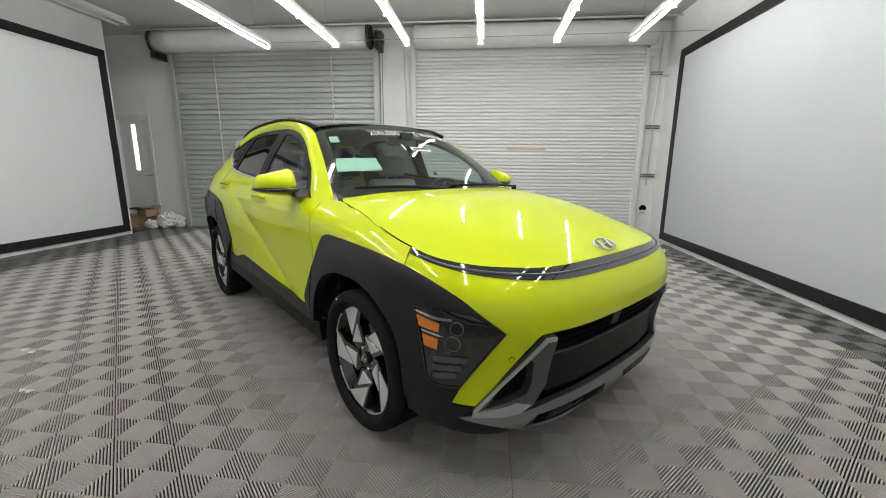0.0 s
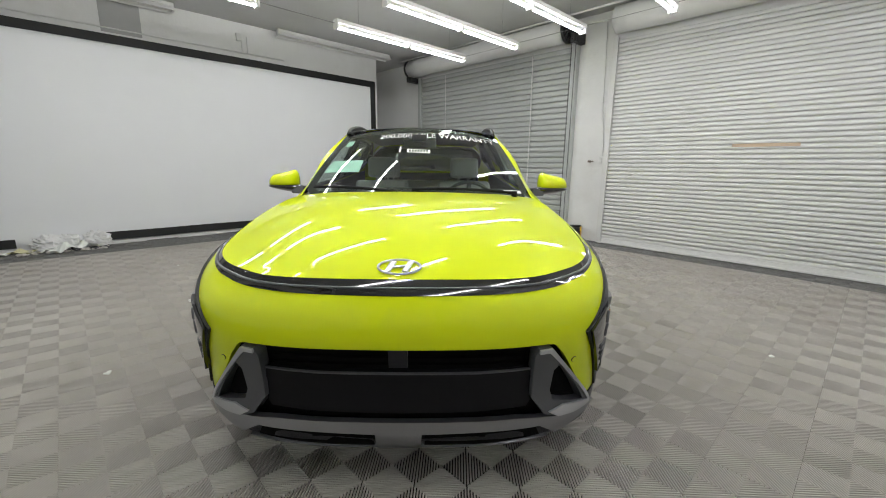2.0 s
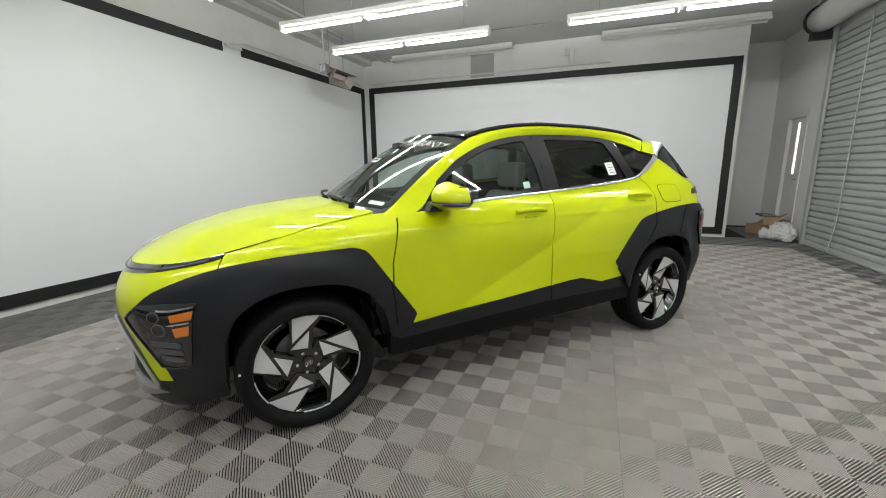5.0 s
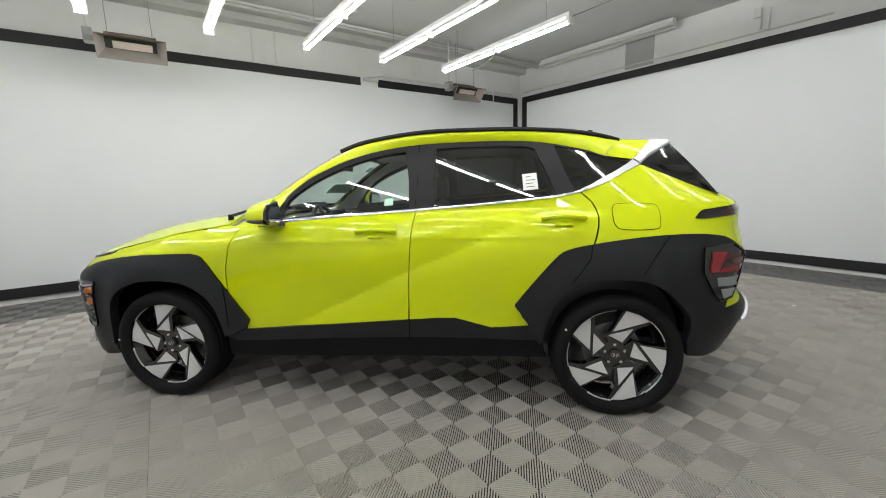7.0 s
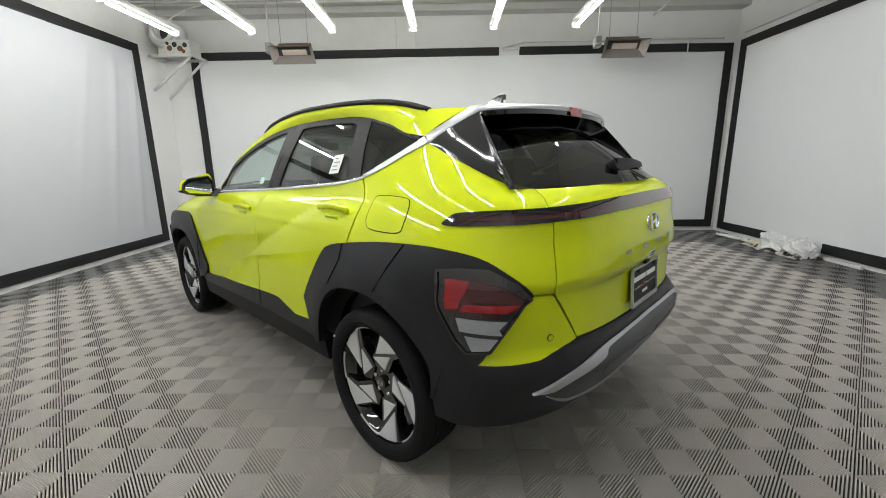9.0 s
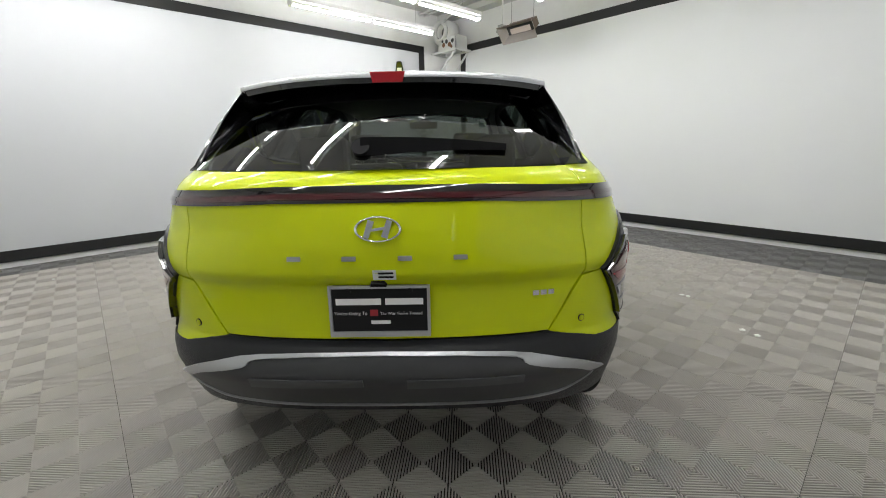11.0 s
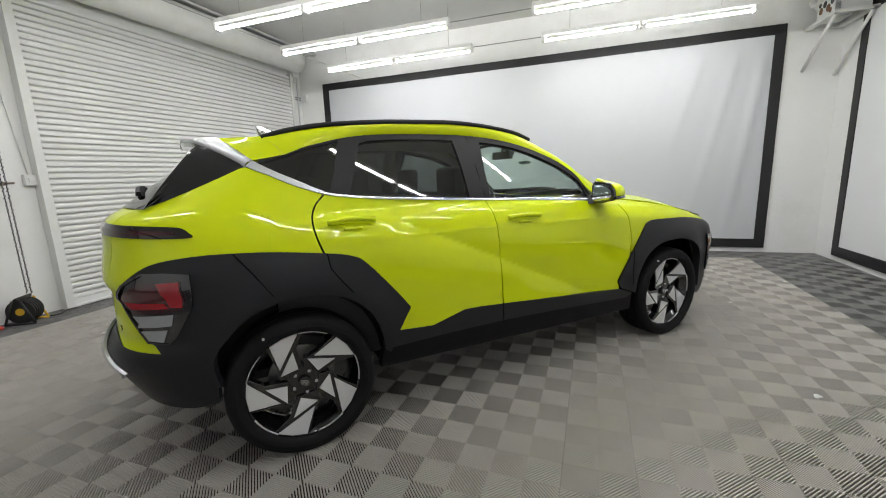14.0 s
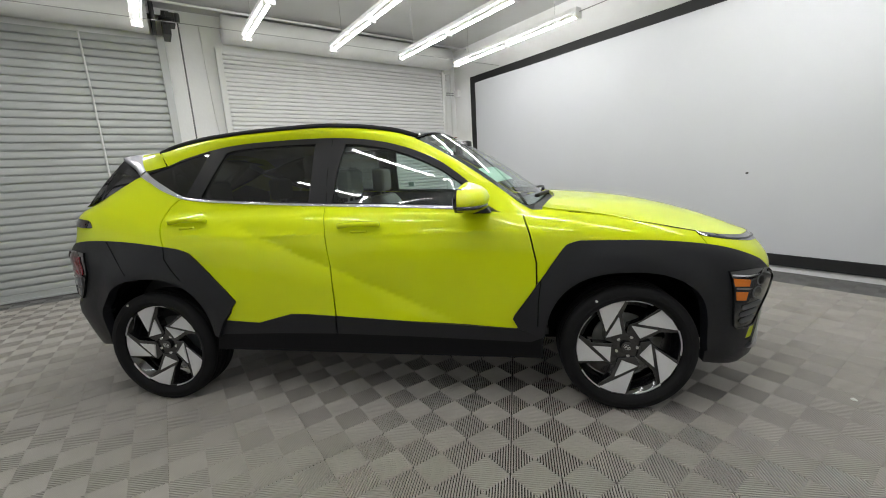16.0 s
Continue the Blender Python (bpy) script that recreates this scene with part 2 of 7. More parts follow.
def fix_normals(me):
    bm = bmesh.new()
    bm.from_mesh(me)
    bmesh.ops.remove_doubles(bm, verts=bm.verts, dist=1e-5)
    bmesh.ops.recalc_face_normals(bm, faces=bm.faces)
    bm.to_mesh(me)
    bm.free()
    return me


def bevelled(me, width, seg=2, angle=0.6):
    bm = bmesh.new()
    bm.from_mesh(me)
    bmesh.ops.remove_doubles(bm, verts=bm.verts, dist=1e-5)
    bmesh.ops.recalc_face_normals(bm, faces=bm.faces)
    edges = [e for e in bm.edges if len(e.link_faces) == 2 and e.calc_face_angle(0) > angle]
    bmesh.ops.bevel(bm, geom=edges, offset=width, segments=seg, profile=0.6, affect="EDGES", clamp_overlap=True)
    bm.to_mesh(me)
    bm.free()
    return me


def part(name, shape, m, parent, label="", bevel=0.0, seg=2):
    me = shape if isinstance(shape, bpy.types.Mesh) else shape.mesh(name, m)
    if bevel:
        bevelled(me, bevel, seg)
    elif not isinstance(shape, bpy.types.Mesh):
        fix_normals(me)
    ob = new(name, me)
    ob.parent = parent
    return tagged(ob, label) if label else ob


def thing(name, label, category, group="", kind="", at=None):
    ob = new(name)
    if at is not None:
        ob.matrix_world = at
    return tagged(ob, label, category, group, kind)


def single(name, shape, m, label, category, group="", kind="", bevel=0.0):
    ob = part(name, shape, m, None, "", bevel)
    return tagged(ob, label, category, group, kind)

# ---- the room: x east, y north; the car stands at the origin ----
WEST, EAST, SOUTH, NORTH, TOP = -5.43, 3.95, -3.99, 4.40, 3.66


def structure(name, shape, m, label):
    return tagged(part(name, shape, m, None), label, name.split("_")[0], kind="structure")


structure("wall_west", Shape().box((WEST - 0.16, SOUTH - 0.16, 0), (WEST, 3.33, TOP)), WALL, "white painted masonry wall behind the west backdrop")
structure("wall_east", Shape().box((EAST, SOUTH - 0.16, 0), (EAST + 0.16, NORTH + 0.16, TOP)), WALL, "white painted masonry wall behind the east backdrop")
structure("wall_south", Shape().box((WEST, SOUTH - 0.16, 0), (EAST, SOUTH, TOP)), WALL, "white painted masonry wall behind the long backdrop")
structure("wall_alcove", Shape().box((-7.2, 3.17, 0), (WEST - 0.16, 3.33, TOP)).box((-7.36, 3.17, 0), (-7.2, NORTH, TOP)), WALL, "white painted walls of the alcove by the side door")
north = Shape()
for x0, x1, z0 in ((-7.36, -6.47, 0), (-6.47, -5.78, 2.12), (-5.78, -5.00, 0), (-5.00, -1.12, 3.16), (-1.12, -0.36, 0), (-0.36, 3.56, 3.14), (3.56, EAST, 0)):
    north.box((x0, NORTH, z0), (x1, NORTH + 0.16, TOP))
structure("wall_north", north, WALL, "white painted wall with two roller door openings")
structure("ceiling", Shape().box((-7.36, SOUTH - 0.16, TOP), (EAST + 0.16, NORTH + 0.16, TOP + 0.15)), CEILING, "grey-white painted flat ceiling")

# a shallow downstand beam along the north and south edges of the ceiling
structure("trim_south", Shape().box((WEST, SOUTH, TOP - 0.10), (EAST, SOUTH + 0.22, TOP - 0.004)), CEILING, "painted ceiling edge along the south wall")


# ---- things on the walls ----
def backdrop(name, label, axis, wall, a0, a1, z0, z1, inward, gap=None, folds=None, bottom_breaks=(), cloth=None):
    """A white sheet stretched on a wall inside a border of black tape."""
    root = thing(name, label, "backdrop", "backdrops round the car")
    w = 0.125

    def at(a, z, d):
        return (wall + inward * d, a, z) if axis == "x" else (a, wall + inward * d, z)
    sheet = Shape()
    na, nz = 150, 50
    verts, faces = [], []
    for i in range(na + 1):
        for j in range(nz + 1):
            a, z = a0 + 0.03 + (a1 - a0 - 0.06) * i / na, z0 + 0.03 + (z1 - z0 - 0.06) * j / nz
            d = 0.016 + 0.004 * math.sin(a * 2.1 + 0.4 * z) + 0.003 * noise.noise(Vector((a * 0.9, z * 1.3, wall)))
            if folds:
                d += folds(a, z)
            verts.append(at(a, z, d))
    for i in range(na):
        for j in range(nz):
            k = i * (nz + 1) + j
            faces.append((k, k + nz + 1, k + nz + 2, k + 1))
    sheet.add(verts, faces, True)
    part("sheet", sheet, cloth or SHEET, root, "white sheet with faint wrinkles")

    def strip(b0, b1, y0, y1):
        s, n = Shape(), max(2, int(max(b1 - b0, y1 - y0) / 0.25))
        horizontal = b1 - b0 > y1 - y0
        rows = []
        for i in range(n + 1):
            f = i / n
            wob = 0.006 * noise.noise(Vector((f * 9, wall, b0 + y0)))
            if horizontal:
                a = b0 + (b1 - b0) * f
                rows.append((at(a, y0 + wob, 0.030), at(a, y1 + wob * 0.5, 0.030), at(a, y1 + wob * 0.5, 0.001), at(a, y0 + wob, 0.001)))
            else:
                z = y0 + (y1 - y0) * f
                rows.append((at(b0 + wob, z, 0.032), at(b1 + wob, z, 0.032), at(b1 + wob, z, 0.001), at(b0 + wob, z, 0.001)))
        verts = [p for r in rows for p in r]
        faces = [(4 * i + j, 4 * i + (j + 1) % 4, 4 * i + 4 + (j + 1) % 4, 4 * i + 4 + j) for i in range(n) for j in range(4)]
        faces += [(3, 2, 1, 0), tuple(4 * n + j for j in range(4))]
        s.add(verts, faces)
        part("border", s, TAPE, root)
    tops = [(a0, a1)] if not gap else [(a0, gap[0]), (gap[1], a1)]
    for b0, b1 in tops:
        strip(b0, b1, z1 - w, z1)
    low = a0
    for b0, b1 in bottom_breaks:
        strip(low, b0, z0, z0 + w)
        low = b1
    strip(low, a1, z0, z0 + w)
    strip(a0, a0 + w, z0 + w, z1 - w)
    strip(a1 - w, a1, z0 + w, z1 - w)
    return root


def east_folds(a, z):
    """Loose folds hanging from the corner near the blower."""
    near = max(0.0, 1 - (a + 3.35) / 1.9)
    f = 0.0
    for k, (c, s) in enumerate(((-3.05, 0.10), (-2.75, 0.16), (-2.35, 0.22), (-1.95, 0.25))):
        line = c + (2.95 - z) * s * 1.3 - 0.15
        f += (0.055 - 0.006 * k) * math.exp(-((a - line) / 0.05) ** 2) * (0.35 + 0.65 * z / 3)
    return f * near * min(1.0, max(0.0, (2.86 - z) / 0.35)) * min(1.0, max(0.0, (z - 0.2) / 0.3))


def west_folds(a, z):
    return 0.010 * math.exp(-((z - 2.62 - 0.03 * a) / 0.05) ** 2) * math.exp(-((a + 0.6) / 1.6) ** 2) + 0.008 * math.exp(-((z - 0.35 - 0.05 * a) / 0.08) ** 2) * math.exp(-((a + 1.0) / 1.8) ** 2)


backdrop("backdrop_screen", "white sheet backdrop with black tape border and torn bottom edge", "x", WEST, -3.86, 3.27, 0.06, 3.08, 1, folds=west_folds, bottom_breaks=((-2.75, -1.86),))
# east sheet takes the darker copy: dimmer light put into its colour
backdrop("backdrop_screen", "white sheet backdrop with black tape border and loose corner folds", "x", EAST, -3.38, 3.86, 0.07, 3.06, -1, folds=east_folds, cloth=SHEET_DIMMED)
backdrop("backdrop_screen", "long white sheet backdrop with black tape border broken at the top", "y", SOUTH, -5.36, 3.50, 0.07, 3.07, 1, gap=(-1.90, -1.57))


def roller_door(name, label, x0, x1, z1, pitch, slat_mat, coil_mat, coil_r, coil_z, coil_x0, coil_x1):
    root = thing(name, label, "roller door", "roller doors")
    n = int(round((z1 - 0.09) / pitch))
    pitch = (z1 - 0.09) / n
    g = 1 - 0.0125 / pitch
    prof = [(0.026, 0.0), (-0.004, 0.03), (-0.011, 0.20 * g), (-0.013, 0.55 * g), (-0.011, 0.85 * g), (-0.005, g - 0.02), (0.026, g), (0.026, 1.0)]
    s = Shape()
    for (d0, h0), (d1, h1) in zip(prof, prof[1:]):
        s.add([(0, d0, h0 * pitch), (x1 - x0, d0, h0 * pitch), (x1 - x0, d1, h1 * pitch), (0, d1, h1 * pitch)], [(0, 1, 2, 3)], True)
    s.add([(0, 0.029, 0), (x1 - x0, 0.029, 0), (x1 - x0, 0.029, pitch), (0, 0.029, pitch)], [(3, 2, 1, 0)])
    me = s.mesh("slat", slat_mat)
    y = NORTH - 0.055
    for i in range(n):
        ob = new("slat", me)
        ob.parent = root
        ob.location = (x0, y, 0.09 + i * pitch)
    part("bottom_bar", Shape().box((x0, y - 0.022, 0.006), (x1, y + 0.012, 0.09)).box((x0, y - 0.045, 0.006), (x1, y - 0.022, 0.030)), slat_mat, root, bevel=0.003)
    return root, y, n, pitch


d1, y1, n1, p1 = roller_door("roller_door", "closed grey galvanised roller door with two white straps", -5.03, -1.10, 3.24, 0.096, GALV, WHITE_METAL, 0.2, 3.45, -5.3, -1.2)
d2, y2, n2, p2 = roller_door("roller_door", "closed white painted roller door with a strip of tan tape", -0.36, 3.57, 3.20, 0.062, WHITE_SLAT, WHITE_METAL, 0.2, 3.45, -0.4, 3.6)


def coil(root, x0, x1, r, z, y, m, rings):
    s = Shape()
    prof = []
    n = 40
    k = int((x1 - x0) / 0.35)
    for i in range(k + 1):
        x = x0 + (x1 - x0) * i / k
        prof.append((x, r + (0.006 * math.sin(i * 2.4) if rings else 0)))
    verts = [(x, y + rr * math.cos(2 * math.pi * j / n), z + rr * math.sin(2 * math.pi * j / n)) for x, rr in prof for j in range(n)]
    faces = [(i * n + j, i * n + (j + 1) % n, (i + 1) * n + (j + 1) % n, (i + 1) * n + j) for i in range(k) for j in range(n)]
    faces += [tuple(range(n)), tuple(reversed(range(k * n, k * n + n)))]
    s.add(verts, faces, True)
    part("coil", s, m, root, "rolled up curtain drum")


coil(d1, -5.16, -1.20, 0.185, 3.44, 4.15, WHITE_METAL, True)
# end plate hoop and chain hoist of the grey door
hoop = Shape()
hoop.sweep([(-5.19, 4.15 + 0.20 * math.cos(a), 3.44 + 0.20 * math.sin(a)) for a in np.linspace(0, 2 * math.pi, 40, endpoint=False)], [(-0.016, -0.016), (0.016, -0.016), (0.016, 0.016), (-0.016, 0.016)], closed=True, up=(1, 0, 0))
hoop.box((-5.24, 4.05, 3.16), (-5.12, 4.39, 3.26))
part("end_bracket", hoop, BLACK_IRON, d1, "black iron end bracket")
hoist = Shape()
hoist.sweep([(-1.14, 4.13 + 0.19 * math.cos(a), 3.45 + 0.19 * math.sin(a)) for a in np.linspace(0, 2 * math.pi, 36, endpoint=False)], [(-0.022, -0.02), (0.022, -0.02), (0.022, 0.02), (-0.022, 0.02)], closed=True, up=(1, 0, 0))
for a in np.linspace(0, math.pi, 4, endpoint=False):
    hoist.rod((-1.14, 4.13 + 0.19 * math.cos(a), 3.45 + 0.19 * math.sin(a)), (-1.14, 4.13 - 0.19 * math.cos(a), 3.45 - 0.19 * math.sin(a)), 0.012)
hoist.rod((-1.20, 4.13, 3.45), (-0.98, 4.13, 3.45), 0.035, 14)
hoist.box((-1.04, 4.05, 3.24), (-0.96, 4.39, 3.52)).box((-1.00, 4.02, 3.36), (-0.90, 4.22, 3.50))
part("chain_wheel", hoist, BLACK_IRON, d1, "black chain hoist wheel and bracket")
wheel_arm = Shape().rod((-1.08, 4.13, 3.44), (-0.91, 3.92, 3.40), 0.020, 10).rod((-0.915, 3.90, 3.40), (-0.860, 3.90, 3.40), 0.052, 20).rod((-0.905, 3.90, 3.40), (-0.870, 3.90, 3.40), 0.062, 20)
part("chain_guide", wheel_arm, BLACK_IRON, d1, "black chain guide wheel on its arm")
for cx, cy in ((-0.895, 3.848), (-0.880, 3.952)):
    ch = Shape()
    n = 98
    for i in range(n):
        z = 0.34 + 3.06 * i / n
        a = 0.9 if i % 2 else -0.9
        ch.rod((cx - 0.009 * math.cos(a), cy - 0.009 * math.sin(a), z), (cx + 0.009 * math.cos(a), cy + 0.009 * math.sin(a), z + 0.034), 0.0045, 5)
    part("chain", ch, BLACK_IRON, d1, "hanging hoist chain")
for x, m in ((-5.06, GALV), (-1.085, GALV)):
    part("guide_rail", Shape().box((x - 0.045, y1 - 0.055, 0), (x + 0.045, y1 - 0.020, 3.27)).box((x - 0.045, y1 - 0.020, 0), (x - 0.035 if x < -3 else x + 0.045, NORTH - 0.002, 3.27)), m, d1, "steel guide rail", bevel=0.003)
for x, sag in ((-4.20, 0.008), (-1.93, 0.02)):
    strap = Shape()
    pts = [(x + sag * math.sin(3.0 * f) - (0.10 * max(0, 0.14 - f) / 0.14), y1 - 0.026, 0.02 + 3.22 * f) for f in np.linspace(0, 1, 50)]
    strap.sweep(pts, [(-0.012, -0.003), (0.012, -0.003), (0.012, 0.003), (-0.012, 0.003)], up=(0, 1, 0))
    part("strap", strap, WHITE_METAL, d1, "white hanging strap")
coil(d2, -0.34, 3.62, 0.19, 3.42, 4.16, WHITE_METAL, False)
for x in (-0.40, 3.60):
    part("guide_rail", Shape().box((x - 0.04, y2 - 0.05, 0), (x + 0.04, y2 - 0.018, 3.22)).box((x - 0.04, y2 - 0.018, 0), (x - 0.03, NORTH - 0.002, 3.22)), WHITE_METAL, d2, "white guide rail", bevel=0.003)
part("tape_strip", Shape().box((1.30, y2 - 0.018, 1.545), (1.99, y2 - 0.0145, 1.585)), TAPE_TAN, d2, "strip of tan tape on the slats")
part("latch", Shape().box((3.60, 4.26, 3.18), (3.74, 4.38, 3.30)).box((3.64, 4.28, 3.08), (3.70, 4.36, 3.18)), WHITE_METAL, d2, "white end bracket", bevel=0.006)

# the side door with its slit window
door = tagged(part("door_1", Shape().box((-6.45, NORTH + 0.05, 0.01), (-6.21, NORTH + 0.095, 2.10)).box((-6.11, NORTH + 0.05, 0.01), (-5.80, NORTH + 0.095, 2.10)).box((-6.21, NORTH + 0.05, 0.01), (-6.11, NORTH + 0.095, 1.12)).box((-6.21, NORTH + 0.05, 2.02), (-6.11, NORTH + 0.095, 2.10)), WHITE_METAL, None), "pale grey steel side door with a bright slit window", "door", kind="structure")
part("pane", Shape().box((-6.21, NORTH + 0.068, 1.12), (-6.11, NORTH + 0.078, 2.02)), DAYLIGHT, door, "bright daylight in the slit")
part("door_handle", Shape().rod((-5.86, NORTH + 0.05, 1.02), (-5.86, NORTH - 0.01, 1.02), 0.012).rod((-5.86, NORTH - 0.005, 1.02), (-5.98, NORTH - 0.005, 1.02), 0.010), STEEL, door)
part("door_frame", Shape().box((-6.53, NORTH - 0.012, 0), (-6.45, NORTH + 0.05, 2.18)).box((-5.80, NORTH - 0.012, 0), (-5.73, NORTH + 0.05, 2.18)).box((-6.53, NORTH - 0.014, 2.10), (-5.73, NORTH + 0.05, 2.20)), WHITE_METAL, door, bevel=0.004)
structure("wall_outside", Shape().box((-6.8, NORTH + 0.6, 0), (-5.4, NORTH + 0.62, 2.6)), WALL, "plain wall beyond the side door")
structure("wall_yard", Shape().box((-5.3, NORTH + 0.5, -0.1), (4.1, NORTH + 0.52, 3.9)), WALL, "plain wall beyond the roller doors")


# ---- lamps ----
def strip_light(x, y0, y1, z, lit):
    root = thing("strip_light", "white eight foot strip light with two lit tubes end to end" if lit else "unlit white strip light fixed to the ceiling", "strip light", "rows of ceiling strip lights" if lit else "unlit strip lights")
    body = Shape()
    body.prism([(-0.055, 0.012), (-0.045, 0.06), (0.045, 0.06), (0.055, 0.012), (0.02, 0.0), (-0.02, 0.0)], lambda a, b, d: (x + a, d, z + 0.035 + b), y0, y1)
    part("channel", body, WHITE_METAL, root)
    mid = (y0 + y1) / 2
    for b0, b1 in ((y0 + 0.02, mid - 0.045), (mid + 0.045, y1 - 0.02)):
        if lit:
            arc = [(0.0175 * math.sin(a), -0.0175 * math.cos(a)) for a in np.linspace(radians(-105), radians(105), 13)]
            lens = [(x + a, b, z + c) for b in (b0 + 0.02, b1 - 0.02) for a, c in arc]
            part("tube", Shape().add(lens, [(i, i + 1, 14 + i, 13 + i) for i in range(12)] + [tuple(range(13)), tuple(reversed(range(13, 26)))], True), TUBE, root, "glowing tube")
            part("tube_back", Shape().box((x - 0.017, b0 + 0.02, z + 0.0055), (x + 0.017, b1 - 0.02, z + 0.034)), WHITE_METAL, root)
        else:
            for dx in (-0.030, 0.030):
                part("tube", Shape().rod((x + dx, b0 + 0.02, z), (x + dx, b1 - 0.02, z), 0.0150, 8), DEAD_TUBE, root)
    for yy in (y0 + 0.012, mid, y1 - 0.012):
        part("tube_holder", Shape().box((x - 0.050, yy - 0.016, z - 0.020), (x + 0.050, yy + 0.016, z + 0.045)), WHITE_METAL, root, bevel=0.004)
    if lit:
        for yy in (y0 + 0.35, y1 - 0.35):
            part("hanger_wire", Shape().rod((x, yy, z + 0.09), (x, yy, TOP), 0.0025, 5), STEEL, root)
    else:
        part("reflector", Shape().prism([(-0.11, -0.035), (-0.055, 0.03), (0.055, 0.03), (0.11, -0.035), (0.105, -0.040), (0.05, 0.022), (-0.05, 0.022), (-0.105, -0.040)], lambda a, b, d: (x + a, d, z + 0.012 + b), y0, y1), WHITE_METAL, root)
    return root


LAMP_X = (-2.42, -1.34, -0.27, 0.81, 1.88, 2.91)
for lx in LAMP_X:
    strip_light(lx, -2.72, -0.34, 2.985, True)
    strip_light(lx, 0.62, 3.02, 2.985, True)
for b0, b1 in ((-3.13, -0.57), (1.03, 3.50)):
    strip_light(-5.19, b0, b1, 3.545, False)
# cables that feed the rows of lamps
for lx in LAMP_X:
    s = Shape().rod((lx, -0.33, 3.03), (lx, 0.61, 3.03), 0.006, 6)
    single("lamp_cable", s, STEEL, "thin grey conduit between two strip lights", "cable", "lamp cables")
single("lamp_cable", Shape().rod((LAMP_X[0], 3.03, 3.06), (EAST - 0.03, 3.03, 3.09), 0.004, 6), STEEL, "thin cable along the ends of the lamps", "cable", "lamp cables")
for yy, z in ((-3.30, 3.60), (-3.42, 3.60), (3.97, 3.60)):
    single("ceiling_pipe", Shape().rod((WEST + 0.02, yy, z), (EAST - 0.02, yy, z), 0.017, 10), WHITE_METAL, "painted conduit running under the ceiling", "pipe", "ceiling pipes")
for pts in ([(-0.55, -3.30, 3.57), (-0.75, -3.05, 3.55), (-1.0, -2.75, 3.60)], [(-4.0, -3.30, 3.58), (-4.0, -3.55, 3.50), (-4.0, -3.90, 3.48)], [(2.9, -3.40, 3.58), (3.2, -3.5, 3.55), (3.55, -3.6, 3.45)]):
    s = Shape()
    for a, b in zip(pts, pts[1:]):
        s.rod(a, b, 0.012, 8)
    single("conduit_branch", s, WHITE_METAL, "white branch of conduit", "pipe", "ceiling pipes")
single("smoke_detector", Shape().rod((-0.55, -2.62, TOP - 0.045), (-0.55, -2.62, TOP), 0.05, 20), WHITE_METAL, "round white ceiling detector", "detector", bevel=0.008)


# ---- heaters, blower and small things on the walls ----
def heater(x):
    root = thing("radiant_heater", "hanging infrared heater of aged tan metal, unlit", "heater", "infrared heaters")
    y, z = -3.22, 2.88
    tilt = radians(38)
    put = lambda a, b, d: (x + a, y + d * math.cos(tilt) + b * math.sin(tilt), z - d * math.sin(tilt) + b * math.cos(tilt))

    def plate(name, quad, m, label=""):
        """One bent sheet between four corners, 4 mm thick."""
        p = [Vector(put(*q)) for q in quad]
        nrm = (p[1] - p[0]).cross(p[3] - p[0]).normalized() * 0.004
        part(name, Shape().add([tuple(v) for v in p] + [tuple(v + nrm) for v in p], [(0, 3, 2, 1), (4, 5, 6, 7), (0, 1, 5, 4), (1, 2, 6, 5), (2, 3, 7, 6), (3, 0, 4, 7)]), m, root, label)
    ai, bi, ao, bo, dep = 0.235, 0.065, 0.315, 0.135, 0.115
    plate("top_plate", [(-ao, bo, dep), (ao, bo, dep), (ai, bi, 0), (-ai, bi, 0)], HEATER, "brown hood plate")
    plate("lower_lip", [(-ai, -bi, 0), (ai, -bi, 0), (ao, -bo, dep), (-ao, -bo, dep)], HEATER_IN, "pale flared lip")
    for k in (-1, 1):
        plate("end_plate", [(k * ao, -bo, dep), (k * ao, bo, dep), (k * ai, bi, 0), (k * ai, -bi, 0)], HEATER_IN)
    plate("burner", [(-ai * 0.80, -0.050, 0.020), (ai * 0.72, -0.050, 0.020), (ai * 0.72, 0.030, 0.020), (-ai * 0.80, 0.030, 0.020)], CERAMIC, "pale ceramic burner")
    plate("back_plate", [(-ai, -bi, -0.004), (ai, -bi, -0.004), (ai, bi, -0.004), (-ai, bi, -0.004)], TRIM, "dark back of the burner box")
    body = Shape().prism([(-0.13, -0.05), (-0.13, 0.06), (-0.006, bi), (-0.006, -bi)], lambda d, b, a: put(a, b, d), -ai, ai)
    part("hood", body, HEATER, root)
    part("gas_box", Shape().box((x + ao + 0.010, y - 0.10, z - 0.02), (x + ao + 0.095, y + 0.03, z + 0.12)), STEEL, root, "small control box", bevel=0.006)
    for k in range(4):
        part("grille_bar", Shape().box((x + ao + 0.096, y - 0.085 + 0.028 * k, z), (x + ao + 0.101, y - 0.073 + 0.028 * k, z + 0.10)), WHITE_METAL, root)
    part("valve", Shape().rod((x + ao + 0.05, y + 0.03, z + 0.03), (x + ao + 0.05, y + 0.09, z + 0.01), 0.022, 12).rod((x + ao + 0.05, y + 0.06, z + 0.03), (x + ao - 0.03, y + 0.05, z + 0.04), 0.009, 8), STEEL, root)
    for xx in (x - 0.20, x + 0.20):
        part("hanger_rod", Shape().rod((xx, y - 0.04, z + 0.07), (xx, y - 0.04, TOP), 0.004, 6), STEEL, root)
    part("gas_pipe", Shape().rod((x + ao + 0.05, y - 0.03, z + 0.12), (x + ao + 0.05, y - 0.03, TOP), 0.012, 8), WHITE_METAL, root)


heater(1.52)
heater(-3.28)

